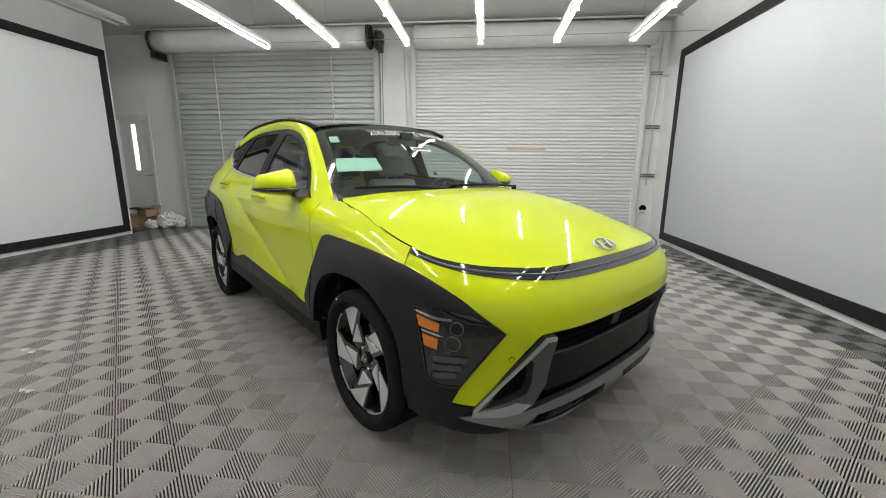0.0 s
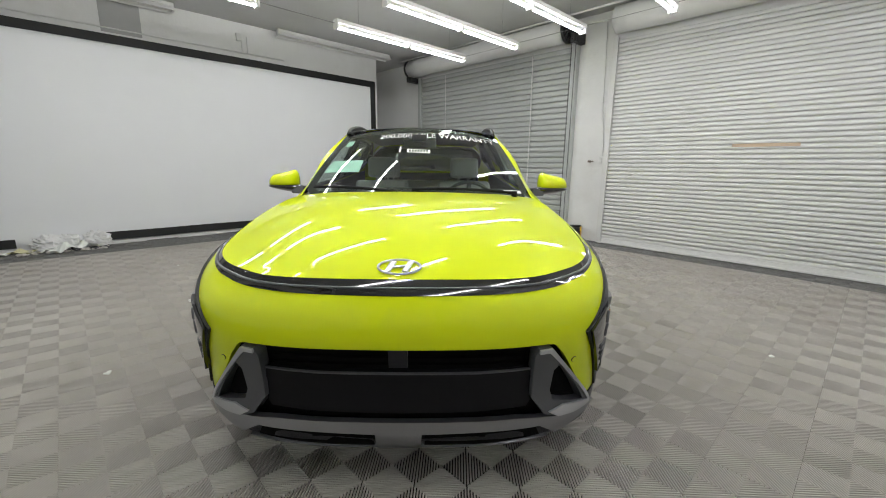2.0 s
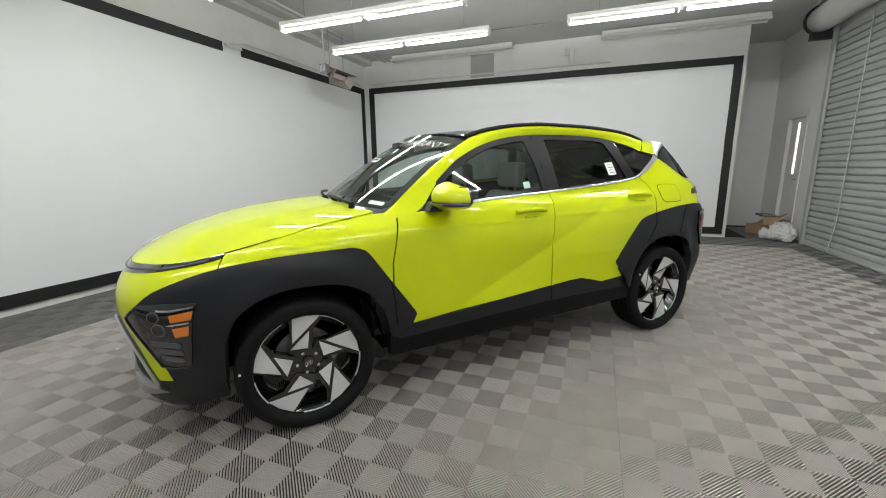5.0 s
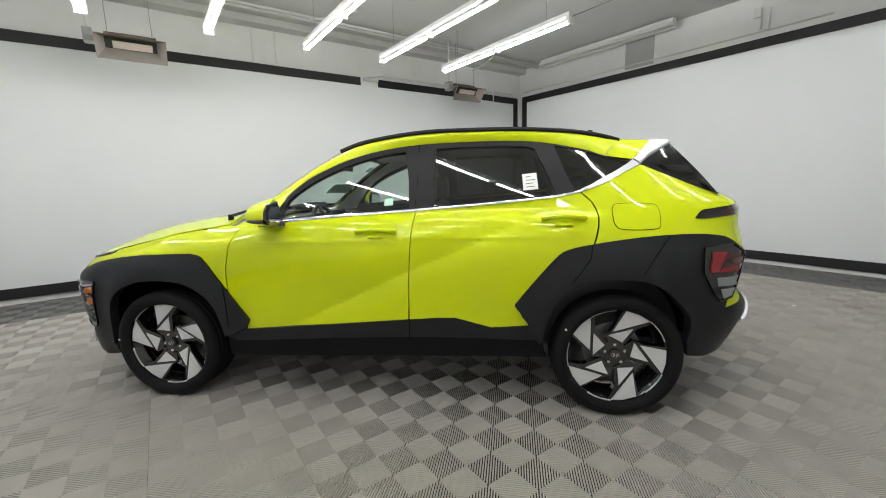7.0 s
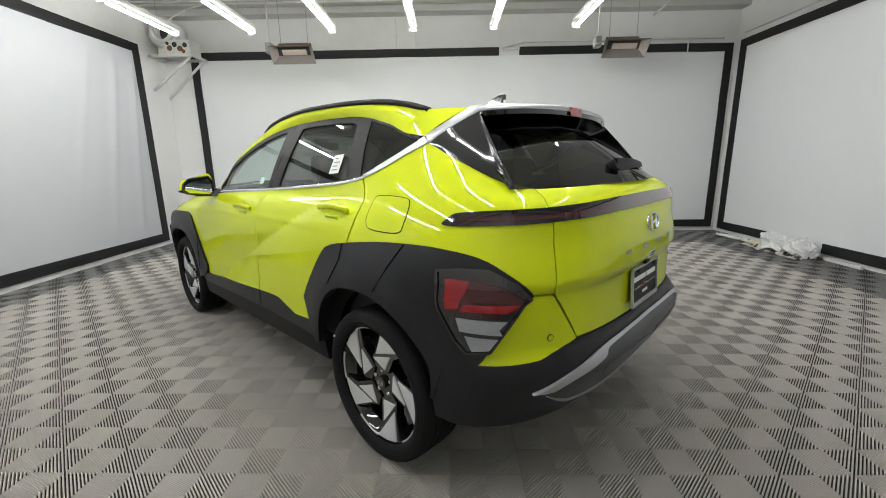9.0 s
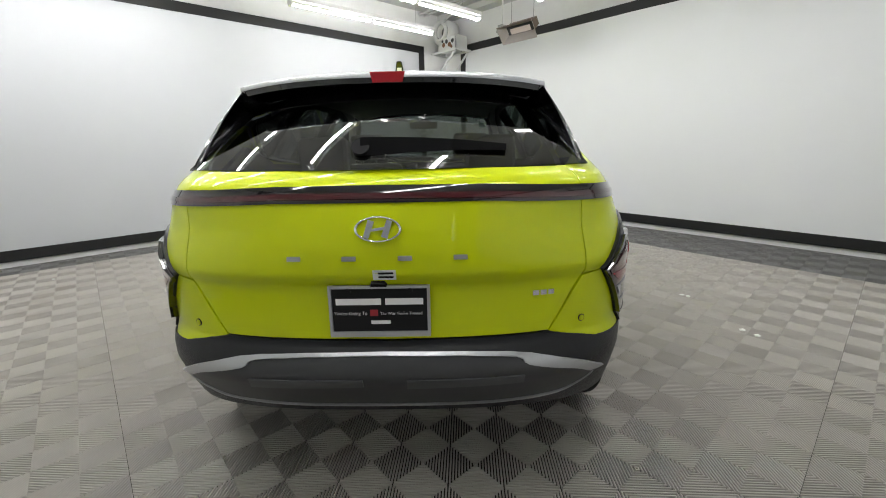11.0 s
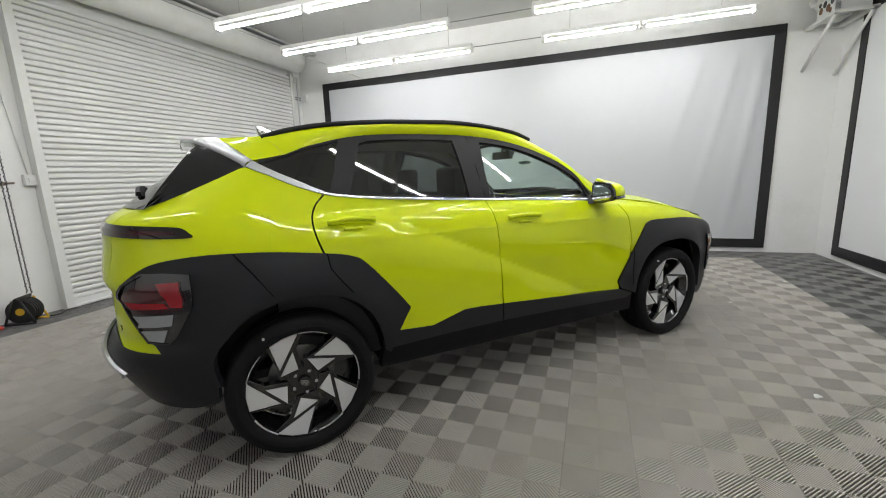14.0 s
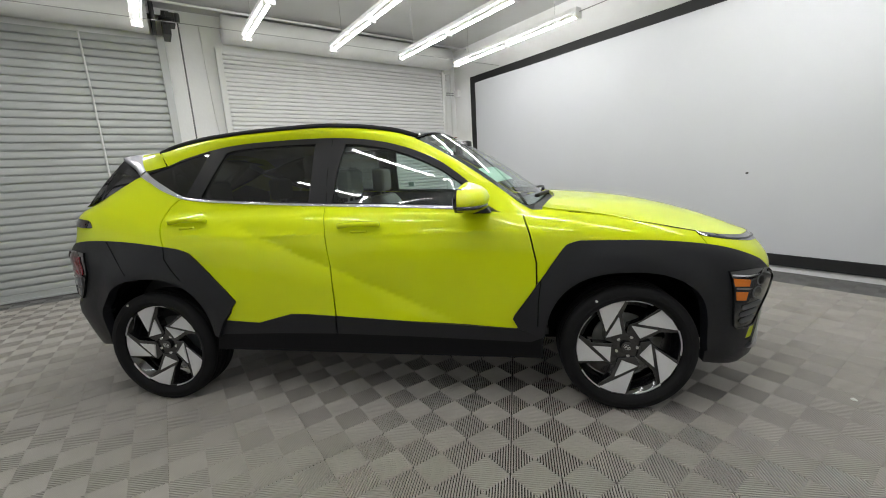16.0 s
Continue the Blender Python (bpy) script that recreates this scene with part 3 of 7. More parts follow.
blower = thing("exhaust_blower", "white centrifugal blower on a wall bracket in the corner", "blower")
vol = Shape()
n = 36
for yy0, yy1, rr in ((-3.86, -3.62, 1.0),):
    ring = [(0.20 + 0.05 * k / n) for k in range(n)]
    a = [(3.66 + ring[k] * math.cos(2 * math.pi * k / n), yy0, 3.30 + ring[k] * math.sin(2 * math.pi * k / n)) for k in range(n)]
    b = [(p[0], yy1, p[2]) for p in a]
    vol.add(a + b, [(k, (k + 1) % n, n + (k + 1) % n, n + k) for k in range(n)] + [tuple(reversed(range(n)))], True)
    inlet = [(3.66 + 0.13 * math.cos(2 * math.pi * k / n), yy1, 3.30 + 0.13 * math.sin(2 * math.pi * k / n)) for k in range(n)]
    deep = [(p[0], yy1 - 0.12, p[2]) for p in inlet]
    vol.add(b + inlet + deep, [(k, (k + 1) % n, n + (k + 1) % n, n + k) for k in range(n)] + [(n + k, n + (k + 1) % n, 2 * n + (k + 1) % n, 2 * n + k) for k in range(n)], True)
part("volute", vol, WHITE_METAL, blower)
part("inlet", Shape().rod((3.66, -3.75, 3.30), (3.66, -3.735, 3.30), 0.13, 30), TRIM, blower, "dark inlet opening")
lip = Shape().sweep([(3.66 + 0.152 * math.cos(a), -3.585, 3.30 + 0.152 * math.sin(a)) for a in np.linspace(0, 2 * math.pi, 40, endpoint=False)], [(-0.018, -0.045), (0.018, -0.045), (0.018, 0.045), (-0.018, 0.045)], closed=True, up=(0, 1, 0))
part("inlet_lip", lip, WHITE_METAL, blower)
part("outlet", Shape().box((3.52, -3.86, 2.96), (3.80, -3.64, 3.14)), WHITE_METAL, blower, bevel=0.006)
part("motor", Shape().rod((3.52, -3.80, 3.09), (3.30, -3.80, 3.09), 0.075, 18).rod((3.42, -3.80, 3.12), (3.42, -3.80, 3.20), 0.03, 10), STEEL, blower, "grey electric motor")
part("motor_guard", Shape().box((3.29, -3.92, 2.965), (3.31, -3.64, 3.20)), WHITE_METAL, blower)
part("shelf", Shape().box((3.22, -3.96, 2.925), (3.92, -3.90, 2.960)).box((3.22, -3.62, 2.925), (3.92, -3.56, 2.960)).box((3.22, -3.96, 2.925), (3.27, -3.56, 2.960)).box((3.87, -3.96, 2.926), (3.92, -3.56, 2.961)), WHITE_METAL, blower, bevel=0.004)
part("guard_plate", Shape().box((3.27, -3.585, 2.962), (3.66, -3.575, 3.165)), WHITE_METAL, blower, "white guard plate", bevel=0.003)
for gx, gz, gr in ((3.33, 3.09, 0.036), (3.41, 3.04, 0.042), (3.36, 3.00, 0.028), (3.49, 3.10, 0.038), (3.57, 3.05, 0.040), (3.60, 3.12, 0.026)):
    part("guard_hole", Shape().rod((gx, -3.576, gz), (gx, -3.571, gz), gr, 14), RUST if gz < 3.06 else TRIM, blower, "rusty motor seen through the guard")
part("brace", Shape().rod((3.27, -3.93, 2.93), (3.92, -3.93, 2.36), 0.020, 6), WHITE_METAL, blower)
part("brace", Shape().rod((3.27, -3.59, 2.93), (3.92, -3.59, 2.44), 0.020, 6), WHITE_METAL, blower)

single("wall_patch", Shape().box((WEST, -1.47, 3.115), (WEST + 0.012, -0.98, 3.55)), principled("grey_patch", (0.42, 0.42, 0.42), 0.6, spread=0.05, scale=5), "grey painted patch panel over the backdrop", "panel")
box_w = single("junction_box", Shape().box((WEST, 0.38, 3.36), (WEST + 0.05, 0.47, 3.48)), WHITE_METAL, "small pale electrical box high on the wall", "box", bevel=0.006)
s = Shape()
for a, b in (((WEST + 0.02, 0.47, 3.40), (WEST + 0.02, 0.47, 3.20)), ((WEST + 0.02, -3.8, 3.17), (WEST + 0.02, 1.2, 3.17)), ((WEST + 0.02, 0.56, 3.45), (WEST + 0.02, 0.56, 3.18))):
    s.rod(a, b, 0.011, 8)
single("wall_conduit", s, WHITE_METAL, "thin painted conduit above the backdrop", "pipe", "wall pipes")
s = Shape()
for a, b in (((-5.2, SOUTH + 0.02, 3.14), (-2.0, SOUTH + 0.02, 3.14)), ((-2.0, SOUTH + 0.02, 3.14), (-1.62, SOUTH + 0.02, 3.05)), ((-4.62, SOUTH + 0.035, 3.14), (-4.62, SOUTH + 0.035, 2.93))):
    s.rod(a, b, 0.011, 8)
single("wall_conduit", s, WHITE_METAL, "thin painted conduit above the long backdrop", "pipe", "wall pipes")
single("socket_strip", Shape().box((-1.90, SOUTH, 3.02), (-1.62, SOUTH + 0.05, 3.06)), WHITE_METAL, "short white socket strip in the border's gap", "socket", bevel=0.005)
for x in (0.10, -0.22):
    single("wall_wire", Shape().rod((x, SOUTH + 0.015, 3.10), (x, SOUTH + 0.015, 3.54), 0.006, 6), WHITE_METAL, "thin white wire down the wall", "wire", "wall wires")

# pier between the doors
single("wall_switch", Shape().box((-0.53, NORTH - 0.055, 1.33), (-0.43, NORTH - 0.001, 1.44)).box((-0.505, NORTH - 0.066, 1.365), (-0.455, NORTH - 0.055, 1.405)), WHITE_METAL, "white surface switch box on the pier", "switch", bevel=0.006)
single("wire_cord", Shape().rod((-0.48, NORTH - 0.012, 1.44), (-0.56, NORTH - 0.012, 2.3), 0.006, 6).rod((-0.56, NORTH - 0.012, 2.3), (-0.60, NORTH - 0.012, 3.5), 0.006, 6), WHITE_METAL, "white cable down the pier to the switch", "cable")
single("door_lock", Shape().rod((-0.70, NORTH, 1.355), (-0.70, NORTH - 0.07, 1.355), 0.018, 14).rod((-0.70, NORTH - 0.06, 1.355), (-0.62, NORTH - 0.06, 1.36), 0.010, 10), HEATER, "small brass tap on the wall", "tap")

# north-east corner pipework
s = Shape()
s.rod((3.80, NORTH - 0.03, 0.95), (3.83, NORTH - 0.03, 3.45), 0.013, 8)
single("wall_conduit", s, WHITE_METAL, "stained white pipe down the corner", "pipe", "wall pipes")
for z in (1.12, 1.95, 2.83):
    s = Shape()
    for dz in (-0.02, 0.02):
        s.box((3.70, NORTH - 0.05, z + dz - 0.006), (3.92, NORTH - 0.001, z + dz + 0.006))
    single("pipe_clamp", s, RUST if z < 2 else STEEL, "rusty channel clamp holding the pipe", "clamp", "pipe clamps")
single("junction_box", Shape().box((EAST - 0.075, NORTH - 0.18, 2.77), (EAST - 0.001, NORTH - 0.05, 2.90)), WHITE_METAL, "small white box in the corner", "box", bevel=0.006)
single("wall_hole", Shape().rod((3.80, NORTH - 0.0035, 0.53), (3.80, NORTH - 0.0005, 0.53), 0.062, 12), VOID, "dark broken hole in the wall", "hole")
single("broken_plaster", Shape().ball((3.79, NORTH - 0.02, 0.47), 0.05, 8, 6, 0.5, (1.1, 0.5, 0.6)), WALL, "lump of broken plaster under the hole", "plaster")


# ---- litter ----
def rubble(name, label, spots, m, seed, category="rubble"):
    random.seed(seed)
    s = Shape()
    for x, y, r in spots:
        s.ball((x, y, r * 0.45), r, 6, 4, 0.9, (1.0, 0.8 + 0.4 * random.random(), 0.5))
    s.smooth = [False] * len(s.f)
    return single(name, s, m, label, category, kind="stuff")


random.seed(5)
rubble("plaster_debris", "heap of crumbled plaster and paper below the backdrop", [(WEST + 0.12 + 0.28 * random.random(), -2.75 + 0.95 * random.random(), 0.010 + 0.026 * random.random()) for _ in range(110)], LITTER, 3)
rubble("plaster_debris", "broken plaster and paper in the corner", [(3.15 + 0.7 * random.random() ** 0.7, 3.55 + 0.78 * random.random(), 0.010 + 0.025 * random.random()) for _ in range(110)], LITTER, 4)
def crumpled(s, c, r, squash, seed):
    """A lump of creased film with sharp folds."""
    n, rings = 26, 18
    verts = []
    for i in range(rings + 1):
        a = math.pi * i / rings
        for j in range(n):
            b = 2 * math.pi * j / n
            d = Vector((math.sin(a) * math.cos(b), math.sin(a) * math.sin(b), math.cos(a)))
            k = 0.80 + 0.55 * abs(noise.noise(d * 2.3 + Vector((seed, 0, 0)))) + 0.30 * abs(noise.noise(d * 6.0 + Vector((0, seed, 0))))
            verts.append((c[0] + d.x * r * k * squash[0], c[1] + d.y * r * k * squash[1], max(0.002, c[2] + d.z * r * k * squash[2])))
    return s.add(verts, [(i * n + j, (i + 1) * n + j, (i + 1) * n + (j + 1) % n, i * n + (j + 1) % n) for i in range(rings) for j in range(n)])


bagshape = Shape()
for x, y, r in ((WEST + 0.20, -2.42, 0.15), (WEST + 0.18, -2.22, 0.13), (WEST + 0.20, -1.90, 0.14)):
    crumpled(bagshape, (x, y, 0.10), r, (0.75, 1.2, 0.95), y * 3)
single("plastic_bag", bagshape, BAG, "crumpled white plastic bag at the backdrop's foot", "bag", bevel=0)
for lumps, lab in ((((-5.36, 4.12, 0.16, 0.17), (-5.24, 4.17, 0.13, 0.14), (-5.46, 4.16, 0.13, 0.13), (-5.33, 4.02, 0.09, 0.10), (-5.14, 4.14, 0.07, 0.08), (-5.40, 4.20, 0.24, 0.09)), "full white plastic bag slumped on the floor"),
                   (((-5.62, 3.99, 0.08, 0.10), (-5.55, 3.95, 0.05, 0.07), (-5.70, 4.02, 0.06, 0.08)), "small crumpled plastic bag on the floor")):
    bag = Shape()
    for x, y, z, r in lumps:
        crumpled(bag, (x, y, z), r, (1.15, 0.9, 0.85), x * 3)
    single("plastic_bag", bag, BAG, lab, "bag", "plastic bags")
for x, y, z, a, sx, sy, sz, lab in ((-5.90, 4.20, 0.0, 12, 0.34, 0.26, 0.22, "torn cardboard box by the side door"), (-5.80, 4.12, 0.22, -20, 0.30, 0.22, 0.14, "flattened cardboard box on top of another"), (-6.15, 4.05, 0.0, 30, 0.30, 0.24, 0.18, "open cardboard box of rubbish")):
    b = single("cardboard_box", Shape().box((-sx / 2, -sy / 2, 0), (sx / 2, sy / 2, sz)).add([(-sx / 2, sy / 2, sz), (sx / 2, sy / 2, sz), (sx / 2, sy / 2 + 0.10, sz + 0.06), (-sx / 2, sy / 2 + 0.10, sz + 0.06)], [(0, 1, 2, 3)]), CARD, lab, "box", "cardboard boxes")
    b.matrix_world = pose(x, y, z, 0, 0, a)
single("black_tray", Shape().box((-6.08, 3.95, 0.36), (-5.78, 4.15, 0.39)), TRIM, "dark tray on the boxes", "tray", bevel=0.008)
single("foil_scrap", Shape().ball((-5.75, 4.05, 0.385), 0.12, 8, 6, 0.5, (1.2, 0.8, 0.25)), STEEL, "crumpled foil on the boxes", "scrap")

def paper(x, y, sx, sy, lift, turn, m, label, seed):
    """A torn, crumpled sheet lying on the floor."""
    n = 9
    c, k = math.cos(radians(turn)), math.sin(radians(turn))
    rows = []
    for d in (0.0, -0.0015):
        for i in range(n):
            for j in range(n):
                a, b = i / (n - 1) - 0.5, j / (n - 1) - 0.5
                rag = 1 + 0.45 * noise.noise(Vector((3.1 * a, 3.1 * b, seed))) * (abs(a) + abs(b))
                px, py = a * sx * rag, b * sy * rag
                h = lift * (0.5 + noise.noise(Vector((a * 2.6, b * 2.6, seed + 9.0)))) + 0.25 * lift * noise.noise(Vector((a * 9, b * 9, seed)))
                rows.append((x + c * px - k * py, y + k * px + c * py, 0.003 + max(0.0, h) + d))
    face = [(i * n + j, (i + 1) * n + j, (i + 1) * n + j + 1, i * n + j + 1) for i in range(n - 1) for j in range(n - 1)]
    s = Shape().add(rows, face + [tuple(v + n * n for v in reversed(f)) for f in face])
    return single("paper_scrap", s, m, label, "paper", "torn paper on the floor")


for k, (x, y, sx, sy, lift, turn) in enumerate(((-5.22, -3.34, 0.24, 0.46, 0.03, 8), (-5.26, -2.98, 0.18, 0.28, 0.03, -6), (-5.12, -2.30, 0.24, 0.34, 0.12, 30), (-5.16, -1.96, 0.22, 0.26, 0.10, 70))):
    paper(x, y, sx, sy, lift, turn, PAPER, "torn white paper crumpled at the backdrop's foot", 1.7 * k + 0.3)
paper(-5.22, -2.66, 0.20, 0.26, 0.05, 20, PAPER_YELLOW, "torn yellowish paper at the backdrop's foot", 5.5)
random.seed(21)
for k in range(16):
    paper(3.35 + 0.45 * random.random(), 2.95 + 1.2 * random.random(), 0.10 + 0.18 * random.random(), 0.08 + 0.12 * random.random(), 0.03 + 0.05 * random.random(), 360 * random.random(), PAPER, "torn white paper scrap in the corner", 2.3 * k)
random.seed(8)
rubble("dark_debris", "dark broken bits among the torn paper", [(WEST + 0.16 + 0.2 * random.random(), -2.20 + 0.45 * random.random(), 0.02 + 0.03 * random.random()) for _ in range(22)], TRIM, 9)
for y0, y1 in ((-1.76, -1.29), (-0.85, -0.14)):
    single("loose_batten", Shape().box((WEST + 0.050, y0, 0.001), (WEST + 0.085, y1, 0.040)), WHITE_METAL, "loose white batten lying under the backdrop", "batten", "loose battens", bevel=0.003)

single("nail", Shape().rod((EAST - 0.012, -0.855, 1.072), (EAST - 0.040, -0.855, 1.072), 0.011, 10), BLACK_IRON, "dark nail head in the east backdrop", "nail")

# cord reel on the floor by the pier
reel = thing("cord_reel", "yellow and black extension cord reel on the floor", "cord reel", at=pose(-0.80, 4.24, 0.0, 0, 0, -55))
wind = Shape()
for k in range(9):
    rr = 0.085 + 0.012 * (k % 3)
    wind.sweep([(rr * math.cos(a), -0.045 + 0.010 * k, 0.125 + rr * math.sin(a)) for a in np.linspace(0, 2 * math.pi, 30, endpoint=False)], [(-0.006, -0.006), (0.006, -0.006), (0.006, 0.006), (-0.006, 0.006)], closed=True, up=(0, 1, 0))
part("cord", wind, BLACK_IRON, reel, "wound black cord")
for yy in (-0.062, 0.062):
    part("flange", Shape().rod((0, yy - 0.006, 0.125), (0, yy + 0.006, 0.125), 0.118, 32), BLACK_IRON, reel, "black plastic flange", bevel=0.003)
    part("hub_cap", Shape().rod((0, yy - 0.012, 0.125), (0, yy + 0.012, 0.125), 0.035, 20), YELLOW, reel)
    part("stand", Shape().rod((-0.12, yy * 1.5, 0.012), (0.12, yy * 1.5, 0.012), 0.011, 8).rod((-0.12, yy * 1.5, 0.012), (-0.03, yy * 1.5, 0.245), 0.010, 8).rod((0.12, yy * 1.5, 0.012), (0.03, yy * 1.5, 0.245), 0.010, 8), YELLOW if yy > 0 else BLACK_IRON, reel, "steel stand")
part("grip", Shape().rod((0.0, -0.10, 0.250), (0.0, 0.10, 0.250), 0.018, 12), BLACK_IRON, reel, "black carrying grip")
lead = Shape()
pts = [(-0.80 + 0.42 * f, 4.22 + 0.05 * math.sin(9 * f), 0.012) for f in np.linspace(0, 1, 20)]
for a, b in zip(pts, pts[1:]):
    lead.rod(a, b, 0.006, 6)
single("power_lead", lead, BLACK_IRON, "black lead trailing along the wall", "cable")
single("red_plug", Shape().box((-1.08, 4.20, 0.002), (-0.99, 4.27, 0.03)), principled("red_plastic", (0.5, 0.05, 0.04), 0.4), "small red plug on the floor", "plug", bevel=0.006)
random.seed(11)
for x, y in ((-2.13, -1.04), (-1.59, -1.49), (-3.17, -1.27), (2.70, -0.44), (-1.54, -1.49), (-0.40, -2.18), (-2.04, -1.07), (2.35, 1.15), (1.3, -2.25), (-3.4, 1.6), (2.2, -3.0), (3.0, 2.4), (-0.8, 3.1)):
    s = Shape()
    for _ in range(3):
        s.ball((x + 0.02 * (random.random() - 0.5), y + 0.02 * (random.random() - 0.5), 0.004), 0.008 + 0.007 * random.random(), 6, 4, 0.6, (1.2, 1, 0.4))
    single("litter_scrap", s, PAPER, "tiny white scrap on the floor tiles", "scrap", "floor scraps")

# ---- the car's surfaces: x forward, y to its left, z up, origin on the floor between the axles ----
def table(text):
    rows = [tuple(float(v) for v in w.split(":")) for w in text.split()]
    return np.array([r[0] for r in rows]), np.array([r[1] for r in rows])


def smooth_table(text, soft=0.018):
    """A smooth curve near the given knots: a cubic through them, softened over a short stretch so that its bend changes gently."""
    xs, ys = table(text)
    m = np.gradient(ys, xs)
    d = np.diff(ys) / np.diff(xs)
    m[0], m[-1] = d[0], d[-1]
    for i in range(1, len(xs) - 1):
        m[i] = 0.0 if d[i - 1] * d[i] <= 0 else 2 * d[i - 1] * d[i] / (d[i - 1] + d[i])
    grid = np.arange(xs[0] - 5 * soft, xs[-1] + 5 * soft, soft / 20)
    v = np.clip(grid, xs[0], xs[-1])
    i = np.clip(np.searchsorted(xs, v) - 1, 0, len(xs) - 2)
    h = xs[i + 1] - xs[i]
    t = (v - xs[i]) / h
    raw = (ys[i] * (1 + 2 * t) * (1 - t) ** 2 + ys[i + 1] * t * t * (3 - 2 * t)
           + h * (m[i] * t * (1 - t) ** 2 - m[i + 1] * t * t * (1 - t)))
    raw = raw + np.where(grid < xs[0], (grid - xs[0]) * d[0], 0) + np.where(grid > xs[-1], (grid - xs[-1]) * d[-1], 0)
    k = np.arange(-60, 61) / 20
    bell = np.exp(-k * k / 2)
    even = np.convolve(np.pad(raw, 60, mode="edge"), bell / bell.sum(), mode="valid")
    return lambda q: np.interp(np.clip(q, xs[0], xs[-1]), grid, even)


# outline in plan, by turning angle: half a rounded box
def plan_curve():
    pts = []
    for k in range(0, 91):
        a = radians(k)
        pts.append((1.20 + 0.97 * math.cos(a) ** 0.42 if k < 90 else 1.20, 0.893 * math.sin(a) ** 0.62))
    for k in range(1, 241):
        pts.append((1.20 - 2.40 * k / 240, 0.893))
    for k in range(1, 91):
        a = radians(k)
        pts.append((-1.20 - 0.95 * math.sin(a) ** 0.42, 0.893 * math.cos(a) ** 0.62 if k < 90 else 0.0))
    p = np.array(pts)
    s = np.r_[0, np.cumsum(np.hypot(*np.diff(p, axis=0).T))]
    grid = np.linspace(0, s[-1], 1600)
    q = np.stack([np.interp(grid, s, p[:, 0]), np.interp(grid, s, p[:, 1])], 1)
    for _ in range(60):
        q[1:-1] = (q[:-2] + 2 * q[1:-1] + q[2:]) / 4
    s = np.r_[0, np.cumsum(np.hypot(*np.diff(q, axis=0).T))]
    for _ in range(140):
        q[1:-1] = (q[:-2] + 2 * q[1:-1] + q[2:]) / 4
    return s, q


PLAN_S, PLAN = plan_curve()
U_END = PLAN_S[-1]
half_width = smooth_table("0.16:.80 .22:.855 .30:.880 .40:.887 .55:.890 .75:.893 .90:.890 .98:.878 1.04:.860 1.09:.832 1.13:.795 1.18:.764 "
                          "1.26:.722 1.36:.670 1.45:.618 1.50:.580 1.56:.520", 0.03)
nose_x = smooth_table("0.16:2.00 .21:2.09 .26:2.13 .32:2.125 .42:2.125 .52:2.14 .60:2.16 .68:2.172 .74:2.165 .80:2.14 .84:2.112 .88:2.075 .92:2.02 1.00:1.90", 0.018)
PANE = np.polyfit([1.18, 1.26, 1.36, 1.45, 1.50, 1.54], [0.764, 0.722, 0.668, 0.615, 0.582, 0.548], 2)


rear_width = smooth_table("0.16:.80 .22:.855 .30:.880 .40:.887 .55:.890 .75:.893 .88:.890 .96:.879 1.04:.852 1.12:.813 1.20:.766 1.28:.714 1.36:.663 1.45:.610 1.56:.535", 0.04)


def width_at(z):
    """Half the body's width at a height; above the waist one smooth bend."""
    f = np.clip((z - 1.08) / 0.06, 0, 1)
    f = f * f * (3 - 2 * f)
    return half_width(z) * (1 - f) + np.polyval(PANE, z) * f


tail_x = smooth_table("0.16:-1.85 .25:-1.98 .34:-2.03 .42:-2.08 .50:-2.125 .56:-2.150 .61:-2.135 .64:-2.098 .70:-2.096 .83:-2.094 .85:-2.102 .875:-2.126 .95:-2.127 "
                      "1.05:-2.112 1.12:-2.092 1.16:-2.066 1.20:-1.99 1.26:-1.91 1.35:-1.79 1.42:-1.69 1.48:-1.60 1.56:-1.5", 0.012)
tail_tuck = smooth_table("0.16:.0 .80:.0 .90:.010 1.00:.022 1.08:.008 1.14:.0 1.20:.020 1.32:.045 1.56:.05")
hood_edge = smooth_table("0.70:1.075 0.95:1.058 1.20:1.030 1.45:.990 1.65:.948 1.80:.915 2.00:.86", 0.10)
hood_crown = smooth_table("0.70:1.118 0.90:1.114 1.10:1.104 1.40:1.076 1.70:1.022 1.90:.968 2.00:.930 2.075:.892 2.12:.862 2.2:.82", 0.09)
roof_crown = smooth_table("-1.9:1.484 -1.75:1.503 -1.45:1.523 -1.20:1.540 -0.80:1.563 -0.30:1.572 0.10:1.560 0.36:1.528 .6:1.47", 0.12)


def step(a, b, v):
    t = np.clip((v - a) / (b - a), 0, 1)
    return t * t * (3 - 2 * t)


